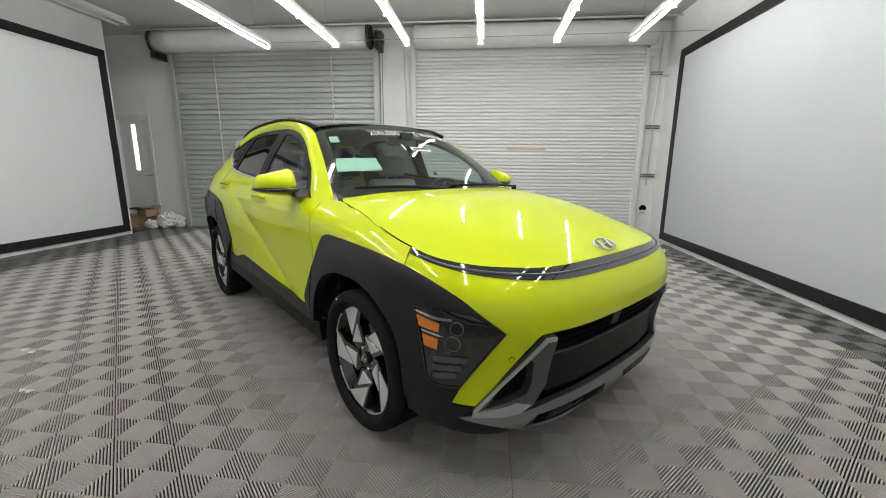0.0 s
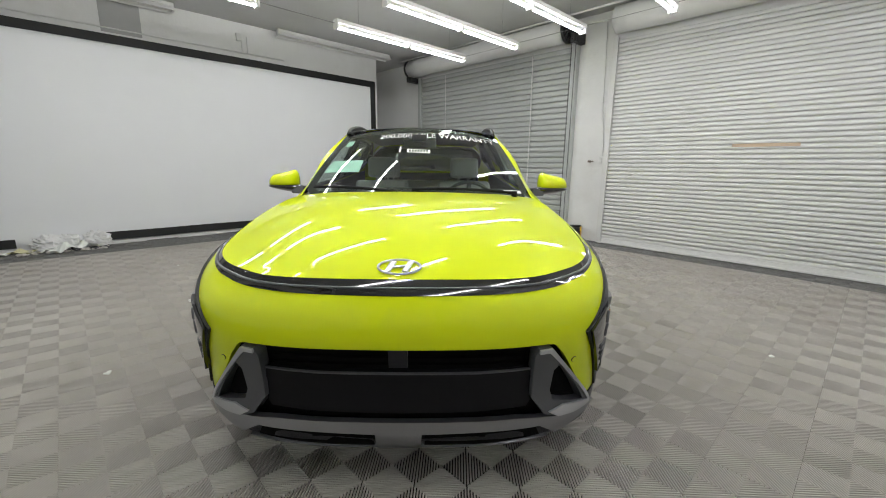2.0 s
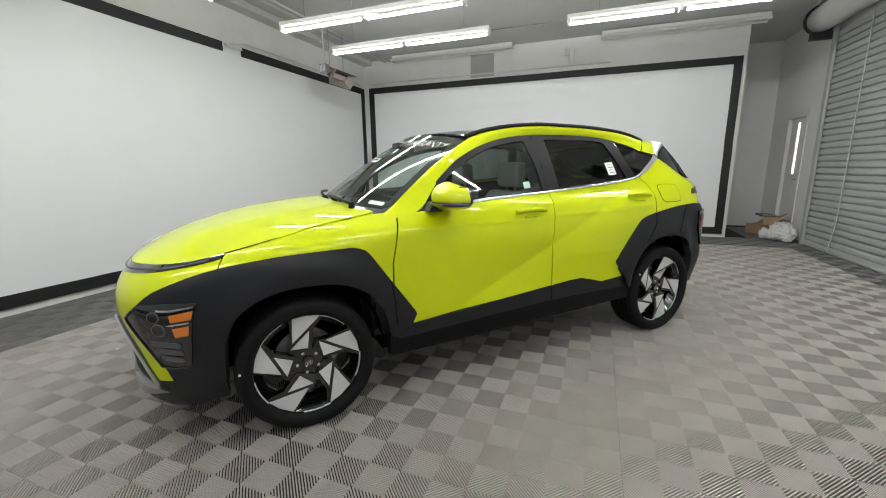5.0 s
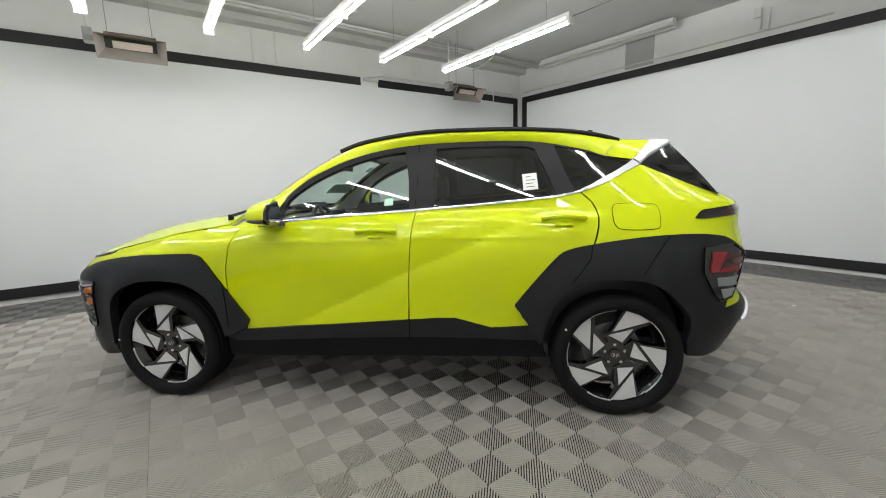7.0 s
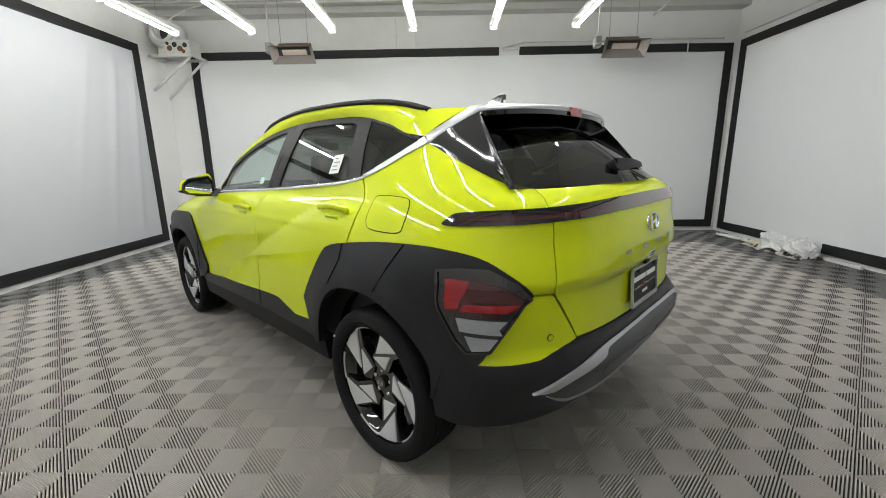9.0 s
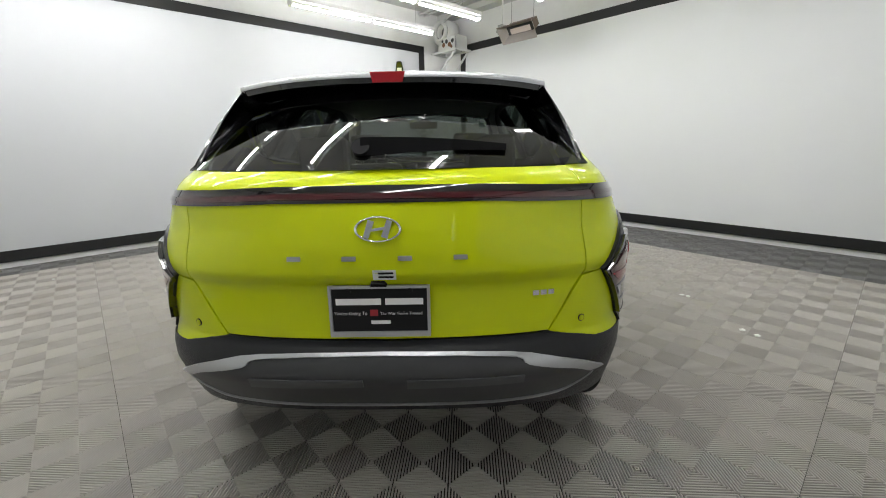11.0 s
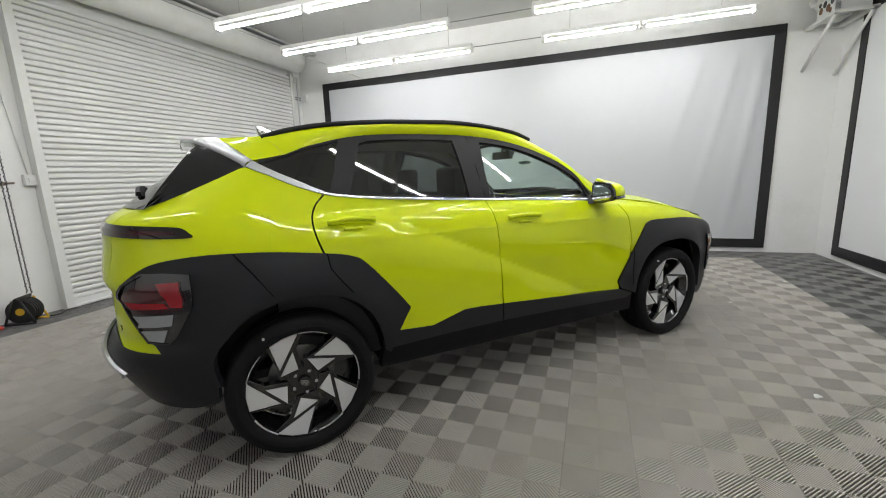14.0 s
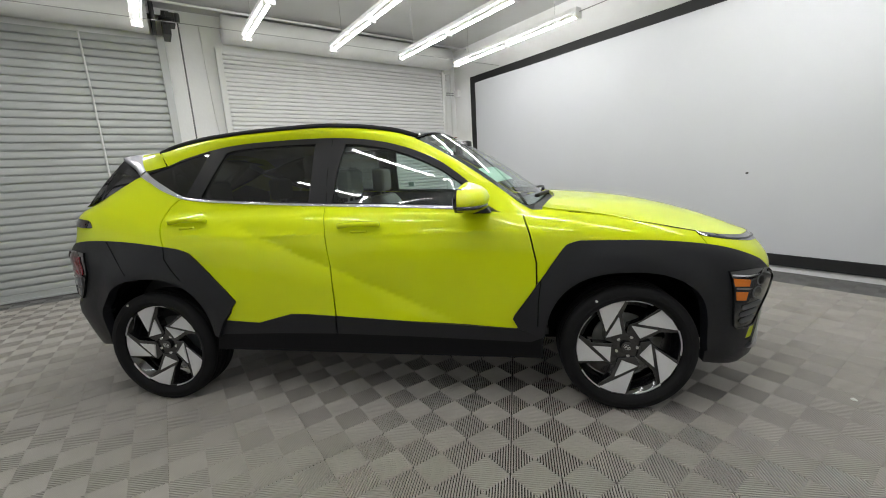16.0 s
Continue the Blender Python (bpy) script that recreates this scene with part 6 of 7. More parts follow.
    top += [Vector(wing_top(np.array([max(y - 0.062, 0.0)]), np.array([0.64 + 0.26 * step(0.55, 0.1, y)]))[0]) for y in np.linspace(0.572, 0.0, 18)]
    rows = []
    for a, c in zip(low, top):
        for t, h in ((0.0, -0.012), (0.0, 0.003), (0.15, 0.007), (0.5, 0.009), (0.85, 0.007), (1.0, 0.002)):
            q = a + (c - a) * t
            rows.append((q.x, side * q.y, q.z + h))
    faces = [(i * 6 + j, i * 6 + j + 1, (i + 1) * 6 + j + 1, (i + 1) * 6 + j) for i in range(len(low) - 1) for j in range(5)]
    part("spoiler_blade", Shape().add(rows, faces, True), SILVER, spoiler, "satin silver edge of the spoiler")
    # black panels between the wing, the blade and the rear window
    corner = Vector(wing_top(np.array([0.568]), np.array([0.99]))[0]) - Vector((0, 0, 0.012))
    start = on(4.470, 1.352, 0.0)
    quarter_top = [(4.470, 1.352), (4.508, 1.342), (4.660, 1.282), (4.810, 1.214), (4.925, 1.184)]
    rows, n = [], 14
    for i in range(n):
        f = i / (n - 1)
        u = 4.470 + 0.455 * f
        b = on(u, float(np.interp(u, [q[0] for q in quarter_top], [q[1] for q in quarter_top])), 0.001)
        b = b.lerp(Vector(rear_glass(np.array([1.02]), np.array([0.0]))[0]), f ** 5)
        a = start.lerp(corner, min(1.0, f * 1.25)) + Vector((0, 0.006, 0.004)) * math.sin(math.pi * min(1.0, f * 1.25))
        for t in np.linspace(0, 1, 8):
            q = a.lerp(b, t) + Vector((-0.004, 0.010, 0.0)) * math.sin(math.pi * t) * f
            rows.append((q.x, side * q.y, q.z))
    faces = [(i * 8 + j, i * 8 + j + 1, (i + 1) * 8 + j + 1, (i + 1) * 8 + j) for i in range(n - 1) for j in range(7)]
    inner = [rear_glass(np.array([1.0]), np.array([1 - t]))[0] for t in np.linspace(0, 1, 8)]
    fin_rows = rows + [(p[0], side * p[1], p[2]) for p in inner]
    k0 = (n - 1) * 8
    faces += [(k0 + j, k0 + j + 1, n * 8 + j + 1, n * 8 + j) for j in range(7)]
    part("rear_fin", Shape().add(fin_rows, faces, True), GLOSS_BLACK, car, "gloss black panel beside the rear window")
    rail = Shape()
    line = [(x, side * (0.566 - 0.012 * step(0.1, 0.25, x)), rail_z(-x) - 0.012) for x in np.linspace(0.25, -1.38, 44)]
    rail.sweep(line, [(-0.015, -0.012), (0.015, -0.012), (0.014, 0.006), (0.006, 0.012), (-0.006, 0.012), (-0.014, 0.006)])
    skirt = []
    for x, y, z in line:
        skirt += [(x, y - side * 0.012, z - 0.008), (x, y - side * 0.022, float(roof(np.array([x]), np.array([0.544]))[0, 2]) - 0.004)]
    rail.add(skirt, [(2 * i, 2 * i + 1, 2 * i + 3, 2 * i + 2) for i in range(43)], True)
    part("roof_rail", rail, FRAME_BLACK, car, "black roof rail")
ws_turn = -1 if normals(windscreen, np.array([0.0]), np.array([0.5]))[0, 2] < 0 else 1
screen = panel("windscreen", [[(-0.93, 0), (0.93, 0), (0.985, 0.05), (1, 0.12), (1, 1), (-1, 1), (-1, 0.12), (-0.985, 0.05)]], SCREEN_GLASS, surf=windscreen, scale=(0.65, 0.78), off=0.002, thick=0.004, turn=ws_turn, label="tinted windscreen with stickers")
ring_in = [(-0.93, 0.085), (0.93, 0.085), (0.905, 0.93), (-0.905, 0.93)]
panel("screen_band", [[(-0.93, 0), (0.93, 0), (0.985, 0.05), (1, 0.12), (1, 1.02), (-1, 1.02), (-1, 0.12), (-0.985, 0.05)], ring_in], GLOSS_BLACK, screen, surf=windscreen, scale=(0.65, 0.78), off=0.0, thick=0.004, turn=ws_turn, res=0.04, label="black band round the windscreen")
# stickers
def sticker(loop, m, off=0.006, par=screen, surf=windscreen, label="", scale=(0.65, 0.78), turn=ws_turn, name="sticker"):
    return panel(name, [loop], m, par, surf=surf, scale=scale, off=off, thick=0.001, turn=turn, res=0.06, label=label)


sticker([(-0.93, 0.29), (-0.555, 0.285), (-0.555, 0.45), (-0.90, 0.47)], PAPER_GREEN, -0.006, label="pale green paper behind the glass")
sticker([(-0.885, 0.74), (-0.80, 0.735), (-0.80, 0.84), (-0.885, 0.85)], PAPER_GREEN, -0.006, label="small green sticker")
stock = sticker([(-0.115, 0.535), (0.125, 0.52), (0.125, 0.575), (-0.115, 0.59)], PAPER, 0.007, label="white label with dark bars")
for k in range(7):
    sticker([(-0.095 + 0.03 * k, 0.542), (-0.077 + 0.03 * k, 0.542), (-0.077 + 0.03 * k, 0.572), (-0.095 + 0.03 * k, 0.572)], INK, 0.009, stock, name="bar")
sticker([(-0.20, 0.54), (-0.185, 0.54), (-0.185, 0.63), (-0.20, 0.63)], PAPER, 0.007)
sticker([(0.76, 0.03), (0.92, 0.02), (0.92, 0.055), (0.76, 0.065)], PAPER, 0.007, label="white vehicle label")


def lettering(text, size, place, m, parent, name="lettering", label=""):
    """Letters laid on a surface; place(x, y) gives the point for a place on the flat text."""
    cu = bpy.data.curves.new("letters", "FONT")
    cu.body, cu.size, cu.align_x, cu.resolution_u = text, size, "CENTER", 3
    ob = bpy.data.objects.new("letters", cu)
    scene.collection.objects.link(ob)
    bpy.context.view_layer.update()
    me = bpy.data.meshes.new_from_object(ob.evaluated_get(bpy.context.evaluated_depsgraph_get()))
    bpy.data.objects.remove(ob)
    bm = bmesh.new()
    bm.from_mesh(me)
    bmesh.ops.triangulate(bm, faces=bm.faces)
    for v in bm.verts:
        v.co = Vector(place(v.co.x, v.co.y))
    bm.to_mesh(me)
    bm.free()
    me.materials.clear()
    me.materials.append(m)
    out = new(name, me)
    out.parent = parent
    return tagged(out, label) if label else out


def on_screen(x, y):
    v, t = np.array([x * 1.04 / 0.60 + 0.22]), np.array([0.800 + y * 1.25 / 0.72 - 0.02 * (x / 0.6) ** 2])
    return windscreen(v, t)[0] + normals(windscreen, v, t)[0] * ws_turn * 0.007


lettering("200,000 MILE WARRANTY", 0.070, on_screen, WHITE_VINYL, screen, label="white vinyl words across the windscreen top")
sticker([(3.675, 1.228), (3.755, 1.234), (3.748, 1.322), (3.670, 1.316)], PAPER, 0.001, rear_doors[0], surf=skin, scale=(1, 1), turn=1, label="white price label inside the window")
for k, (w0, w1) in enumerate(((3.690, 3.738), (3.690, 3.726), (3.690, 3.740), (3.690, 3.715))):
    sticker([(w0, 1.244 + 0.018 * k), (w1, 1.247 + 0.018 * k), (w1, 1.250 + 0.018 * k), (w0, 1.247 + 0.018 * k)], INK, 0.003, rear_doors[0], surf=skin, scale=(1, 1), turn=1, name="bar")
sticker([(2.895, 1.162), (2.945, 1.166), (2.945, 1.205), (2.895, 1.201)], PAPER_GREEN, -0.004, front_doors[0], surf=skin, scale=(1, 1), turn=1, label="small label in the window")


# --- emblems and plate ---
def emblem(name, place, w, h, m, parent, label):
    """An oval ring with a slanted bar inside."""
    s = Shape()
    n = 40
    for r0, r1 in ((1.0, 0.88),):
        rows = []
        for k in range(n):
            a = 2 * math.pi * k / n
            for r, d in ((1.0, 0.0), (0.985, 0.006), (0.90, 0.006), (0.88, 0.0)):
                rows.append(place(w * r * math.cos(a), h * r * math.sin(a), d))
        s.add(rows, [(4 * k + j, 4 * k + j + 1, 4 * ((k + 1) % n) + j + 1, 4 * ((k + 1) % n) + j) for k in range(n) for j in range(3)], True)
    for poly in ([(-0.62, -0.60), (-0.40, -0.74), (-0.14, 0.58), (-0.40, 0.74)], [(0.14, -0.58), (0.40, -0.74), (0.62, 0.60), (0.40, 0.74)], [(-0.36, -0.20), (0.30, -0.02), (0.36, 0.20), (-0.30, 0.02)]):
        s.prism(poly, lambda a, b, d: place(a * w, b * h, d), 0.0, 0.006)
    return part(name, s, m, parent, label)


def on_tail(y, z, off):
    u = np.array([U_END - y])
    p = skin(u, np.array([z]))[0] + normals(skin, u, np.array([z]))[0] * off
    return tuple(p)


def on_bonnet(y, x, off):
    return tuple(bonnet(np.array([x]), np.array([y]))[0] + np.array([0.35 * off, 0, 0.9 * off]))


emblem("emblem", lambda a, b, d: on_tail(-a, 1.022 + b, 0.002 + d), 0.073, 0.037, CHROME, tailgate, "chrome oval emblem")
emblem("emblem", lambda a, b, d: on_bonnet(a, 2.034 - b * 1.0, 0.006 + d), 0.082, 0.038, SILVER, car, "chrome oval emblem on the bonnet")
for k, y in enumerate((0.262, 0.092, -0.078, -0.246)):
    s = Shape()
    s.prism([(-0.021, -0.007), (0.021, -0.007), (0.021, 0.007), (-0.021, 0.007)], lambda a, b, d: on_tail(y + a, 0.936 + b, d), 0.001, 0.004)
    part("badge_bar", s, SILVER, tailgate, "chrome model badge bar")
for k in range(3):
    part("badge_bar", Shape().prism([(-0.010, -0.008), (0.010, -0.008), (0.010, 0.008), (-0.010, 0.008)], lambda a, b, d: on_tail(-0.480 - 0.026 * k + a, 0.800 + b, d), 0.001, 0.004), CHROME, tailgate)
label_s = part("sticker", Shape().prism([(-0.035, -0.016), (0.035, -0.016), (0.035, 0.016), (-0.035, 0.016)], lambda a, b, d: on_tail(-0.012 + a, 0.884 + b, d), 0.001, 0.002), PAPER, tailgate, "small white label")
for z in (0.878, 0.890):
    part("bar", Shape().prism([(-0.028, -0.003), (0.018, -0.003), (0.018, 0.003), (-0.028, 0.003)], lambda a, b, d: on_tail(-0.012 + a, z + b, d), 0.002, 0.0026), INK, tailgate)
plate = thing("licence_plate", "dealer plate with white words in a silver frame", "licence plate", at=pose(0, 0, 0, 0, 0, CAR_TURN))
on_plate = lambda y, z, d: (-2.108 - d - 0.06 * (0.76 - z), y, z)
cy, cz = 0.010, 0.764
part("plate", Shape().prism([(-0.150, -0.076), (0.150, -0.076), (0.150, 0.076), (-0.150, 0.076)], lambda a, b, d: on_plate(cy + a, cz + b, d), 0.002, 0.006), INK, plate, "black plate")
for poly in ([(-0.156, -0.082), (0.156, -0.082), (0.156, -0.066), (-0.156, -0.066)], [(-0.156, 0.073), (0.156, 0.073), (0.156, 0.082), (-0.156, 0.082)], [(-0.156, -0.066), (-0.147, -0.066), (-0.147, 0.073), (-0.156, 0.073)], [(0.147, -0.066), (0.156, -0.066), (0.156, 0.073), (0.147, 0.073)]):
    part("plate_frame", Shape().prism(poly, lambda a, b, d: on_plate(cy + a, cz + b, d), 0.002, 0.012), SILVER, plate)
for x0, x1, z0, z1, m in ((-0.135, 0.005, 0.020, 0.040, WHITE_VINYL), (0.018, 0.135, 0.020, 0.040, WHITE_VINYL), (-0.028, 0.032, -0.042, -0.031, WHITE_VINYL), (-0.030, -0.006, -0.016, 0.004, RED_INK)):
    part("name_bar", Shape().prism([(-x1, z0), (-x0, z0), (-x0, z1), (-x1, z1)], lambda a, b, d: on_plate(cy + a, cz + b, d), 0.006, 0.0075), m, plate)
lettering("You're Going To", 0.0150, lambda x, y: on_plate(cy + 0.090 - x, cz - 0.012 + y, 0.0075), WHITE_VINYL, plate)
lettering("The Way You're Treated", 0.0128, lambda x, y: on_plate(cy - 0.066 - x, cz - 0.012 + y, 0.0075), WHITE_VINYL, plate)
for y in (-0.095, 0.095):
    part("bolt", Shape().rod(on_plate(cy + y, cz + 0.066, 0.010), on_plate(cy + y, cz + 0.066, 0.016), 0.009, 12), INK, plate)
part("plate_lamp_cover", Shape().prism([(-0.03, -0.012), (0.03, -0.012), (0.02, 0.012), (-0.02, 0.012)], lambda a, b, d: on_tail(cy + a, 0.850 + b, d), -0.002, 0.012), INK, tailgate)
# rear wiper and aerial
wip = Shape()
line = [rear_glass(np.array([v]), np.array([t]))[0] + np.array([-0.016, 0, 0.010]) for v, t in zip(np.linspace(0.10, -0.62, 14), 0.16 + 0.035 * np.sin(np.linspace(0.6, 2.9, 14)))]
blade = [tuple(p + np.array([dx, 0, dz * w])) for p, w in zip(line, np.linspace(0.030, 0.010, 14)) for dx, dz in ((0.012, -1), (-0.012, -1), (-0.008, 1), (0.008, 1))]
wip.add(blade, [(4 * i + j, 4 * i + (j + 1) % 4, 4 * i + 4 + (j + 1) % 4, 4 * i + 4 + j) for i in range(13) for j in range(4)] + [(3, 2, 1, 0), (52, 53, 54, 55)])
wip.rod(line[0] + np.array([0.03, 0.0, -0.02]), line[0] + np.array([-0.010, 0, 0.004]), 0.028, 14)
part("rear_wiper", wip, SILL, car, "black rear wiper")
fin = Shape()
fin.prism([(0.0, 0.0), (-0.150, 0.0), (-0.165, 0.062), (-0.140, 0.066), (-0.10, 0.050)], lambda a, b, d: (-1.20 + a, d * (1 - b * 9), 1.548 + b), -0.024, 0.024)
part("aerial", fin, GLOSS_BLACK, car, "black shark fin aerial", bevel=0.004)
part("aerial_label", Shape().box((-1.362, -0.010, 1.560), (-1.356, 0.010, 1.584)), PAPER, car)

# --- mirrors ---
for side in (1, -1):
    def shell(levels, name, m, lab, parent):
        """Stacked outlines: (height, reach forward, inner side, outer side, drop towards the outside)."""
        s, rows, n = Shape(), [], 24
        for z, reach, y0, y1, drop in levels:
            for k in range(n):
                a = 2 * math.pi * k / n
                cx, sy = math.cos(a), math.sin(a)
                y = (y0 + y1) / 2 + (y1 - y0) / 2 * abs(sy) ** 0.7 * (1 if sy > 0 else -1)
                f = (y - y0) / (y1 - y0)
                x = 0.545 + (reach * abs(cx) ** 0.75 if cx > 0 else 0.004 - 0.012 * abs(cx) ** 0.2) - 0.035 * f
                rows.append((x, side * y, z - drop * f))
        k = len(levels)
        s.add(rows, [(i * n + j, i * n + (j + 1) % n, (i + 1) * n + (j + 1) % n, (i + 1) * n + j) for i in range(k - 1) for j in range(n)] + [tuple(range(n)), tuple(reversed(range((k - 1) * n, k * n)))], True)
        return part(name, s, m, parent, lab)
    mir = shell([(1.116, 0.112, 0.850, 1.058, 0.004), (1.130, 0.122, 0.848, 1.062, 0.006), (1.155, 0.122, 0.847, 1.058, 0.009), (1.182, 0.112, 0.850, 1.048, 0.014), (1.204, 0.088, 0.856, 1.032, 0.020), (1.217, 0.052, 0.866, 1.010, 0.026), (1.222, 0.020, 0.878, 0.985, 0.028)],
                "door_mirror", LIME, "door mirror with lime cap and black base", car)
    shell([(1.058, 0.034, 0.810, 0.945, -0.010), (1.068, 0.070, 0.806, 1.005, -0.014), (1.086, 0.104, 0.808, 1.052, -0.010), (1.106, 0.122, 0.818, 1.072, 0.000), (1.120, 0.118, 0.838, 1.064, 0.004)], "mirror_base", GLOSS_BLACK, "black mirror base", mir)
    part("mirror_stalk", Shape().prism([(0.50, 1.062), (0.66, 1.062), (0.625, 1.115), (0.54, 1.110)], lambda a, b, d: (a, side * d, b), 0.79, 0.875), TRIM, mir, bevel=0.012)
    part("mirror_bezel", Shape().prism([(-0.095, -0.050), (-0.070, -0.068), (0.075, -0.050), (0.108, -0.022), (0.098, 0.020), (0.060, 0.054), (-0.070, 0.068), (-0.094, 0.034)], lambda a, b, d: (0.535 - d - 0.18 * (a + 0.09), side * (0.948 + 1.02 * a), 1.137 + 1.03 * b), -0.026, 0.014), GLOSS_BLACK, mir, bevel=0.006)
    part("mirror_glass", Shape().prism([(-0.080, -0.042), (-0.062, -0.054), (0.068, -0.038), (0.092, -0.016), (0.084, 0.014), (0.044, 0.036), (-0.062, 0.048), (-0.080, 0.024)], lambda a, b, d: (0.520 - d - 0.18 * (a + 0.09), side * (0.948 + a), 1.135 + b), 0.0, 0.003), MIRROR, mir, "mirror glass")


# --- wheels ---
def wheel(x, y, phase, side):
    s = Shape()
    R = 0.2560
    s.lathe([(R - 0.004, -0.11), (R - 0.022, -0.10), (R - 0.040, -0.02), (R - 0.034, 0.045), (R - 0.004, 0.070), (R + 0.000, 0.083), (R + 0.004, 0.085), (R + 0.006, 0.078)], 60)
    at = pose(x, y, 0.338, 0, phase, 0 if side > 0 else 180)
    hub = part("wheel", s, GLOSS_BLACK, car, "black and machined alloy wheel")
    hub.matrix_local = at
    t = Shape()
    prof = [(0.250, 0.092), (0.262, 0.110), (0.285, 0.1175), (0.315, 0.115), (0.333, 0.106), (0.3415, 0.094), (0.345, 0.078), (0.345, 0.064), (0.338, 0.063), (0.338, 0.056), (0.345, 0.055), (0.346, 0.030), (0.338, 0.029), (0.338, 0.021), (0.346, 0.020),
            (0.346, -0.020), (0.338, -0.021), (0.338, -0.029), (0.346, -0.030), (0.345, -0.055), (0.338, -0.056), (0.338, -0.063), (0.345, -0.064), (0.345, -0.078), (0.3415, -0.094), (0.333, -0.106), (0.315, -0.115), (0.285, -0.1175), (0.262, -0.110), (0.250, -0.092)]
    prof = [(0.259 + (r - 0.250) * 0.823, h) for r, h in prof]
    t.lathe(prof, 96)
    part("tyre", t, RUBBER, hub, "black road tyre")
    blocks = Shape()
    for k in range(72):
        a = 2 * math.pi * k / 72
        for h0, h1 in ((0.066, 0.104), (-0.104, -0.066), (0.030, 0.054), (-0.054, -0.030)):
            r = 0.3388 if abs(h0) < 0.06 else 0.3378
            w = 0.0098
            skew = 0.02 if h0 > 0 else -0.02
            pa = []
            for h, aa in ((h0, a - w / r), (h1, a - w / r + skew), (h1, a + w / r + skew), (h0, a + w / r)):
                rad = r - (0.013 if abs(h) > 0.1 else 0.0)
                pa.append((rad * math.cos(aa), h, rad * math.sin(aa)))
            pb = [(p[0] * 0.985, p[1], p[2] * 0.985) for p in pa]
            blocks.add(pa + pb, [(0, 1, 2, 3), (0, 4, 5, 1), (1, 5, 6, 2), (2, 6, 7, 3), (3, 7, 4, 0)])
    tb = new("tread", blocks.mesh("tread", RUBBER))
    tb.parent = hub
    tagged(tb, "tread blocks", kind="stuff")
    # sidewall ring
    part("sidewall_rib", Shape().lathe([(0.288, 0.1172), (0.290, 0.1190), (0.293, 0.1190), (0.295, 0.1170)], 72), RUBBER, hub)
    part("brake_disc", Shape().rod((0, -0.03, 0), (0, -0.015, 0), 0.155, 40), STEEL, hub, "grey brake disc")
    pol = lambda r, deg: (-r * R * math.cos(radians(deg)), r * R * math.sin(radians(deg)))
    lift = lambda d: (lambda a, b, h: (a, d + h - 0.026 * max(0.0, 1 - math.hypot(a, b) / R) ** 1.2, b))
    for k in range(5):
        o = 72 * k
        body = [pol(1.0, 84 + o), pol(1.0, 46 + o), pol(0.70, 55 + o), pol(0.30, 50 + o), pol(0.28, 120 + o), pol(0.47, 116 + o), pol(0.60, 96 + o)]
        part("spoke", Shape().prism(body, lift(0.078), -0.045, 0.0), GLOSS_BLACK, hub, bevel=0.003)
        part("spoke_face", Shape().prism([pol(0.995, 80.4 + o), pol(0.995, 65 + o), pol(0.995, 50.5 + o), pol(0.533, 97 + o)], lift(0.080), -0.006, 0.004), MACHINED, hub, "bright machined spoke face")
        part("spoke_face", Shape().prism([pol(0.67, 61.5 + o), pol(0.458, 109 + o), pol(0.307, 65 + o)], lift(0.080), -0.006, 0.004), MACHINED, hub, "bright machined spoke face")
        arc = Shape()
        arc.sweep([(*pol(1.0, 50 - d + o), 0) for d in np.linspace(0, 30, 12)], [(-0.003, -0.003), (0.003, -0.003), (0.003, 0.003), (-0.003, 0.003)])
        arc.v = [(a, 0.0845 + c, b) for a, b, c in arc.v]
        part("rim_edge", arc, MACHINED, hub)
        lx, lz = pol(0.215, 20 + o)
        part("lug_nut", Shape().rod((lx, 0.02, lz), (lx, 0.058, lz), 0.0090, 6), CHROME, hub)
    part("hub", Shape().rod((0, -0.02, 0), (0, 0.052, 0), 0.078, 30), GLOSS_BLACK, hub, bevel=0.004)
    part("centre_cap", Shape().rod((0, 0.03, 0), (0, 0.068, 0), 0.029, 28), GLOSS_BLACK, hub, bevel=0.003)
    emblem("cap_emblem", lambda a, b, d: (-a, 0.0685 + d * 0.3, b), 0.020, 0.0125, CHROME, hub, "")
    c = pol(1.22, 150)
    part("tyre_dot", Shape().rod((c[0], 0.110, c[1]), (c[0], 0.1195, c[1]), 0.006, 10), PAPER, hub)
    return hub


wheel(1.33, 0.786, 24, 1)
wheel(-1.33, 0.786, 0, 1)
wheel(1.33, -0.786, -28, -1)
wheel(-1.33, -0.786, -30, -1)
# arch liners and underbody
for side in (1, -1):
    for x in (1.33, -1.33):
        s = Shape()
        rows = []
        for a in np.linspace(radians(4), radians(176), 28):
            for y in (0.80, 0.46):
                rows.append((x + 0.412 * math.cos(a), side * y, 0.355 + 0.412 * math.sin(a)))
        s.add(rows, [(2 * i, 2 * i + 1, 2 * i + 3, 2 * i + 2) for i in range(27)], True)
        n = 28
        s.add([rows[2 * i + 1] for i in range(n)], [tuple(range(n))])
        part("arch_liner", s, VOID, car)
under = Shape().box((-0.88, -0.66, 0.235), (0.88, 0.66, 0.36)).box((0.85, -0.45, 0.22), (1.98, 0.45, 0.45)).box((-1.90, -0.45, 0.38), (-0.85, 0.45, 0.52))
part("underbody", under, VOID, car)
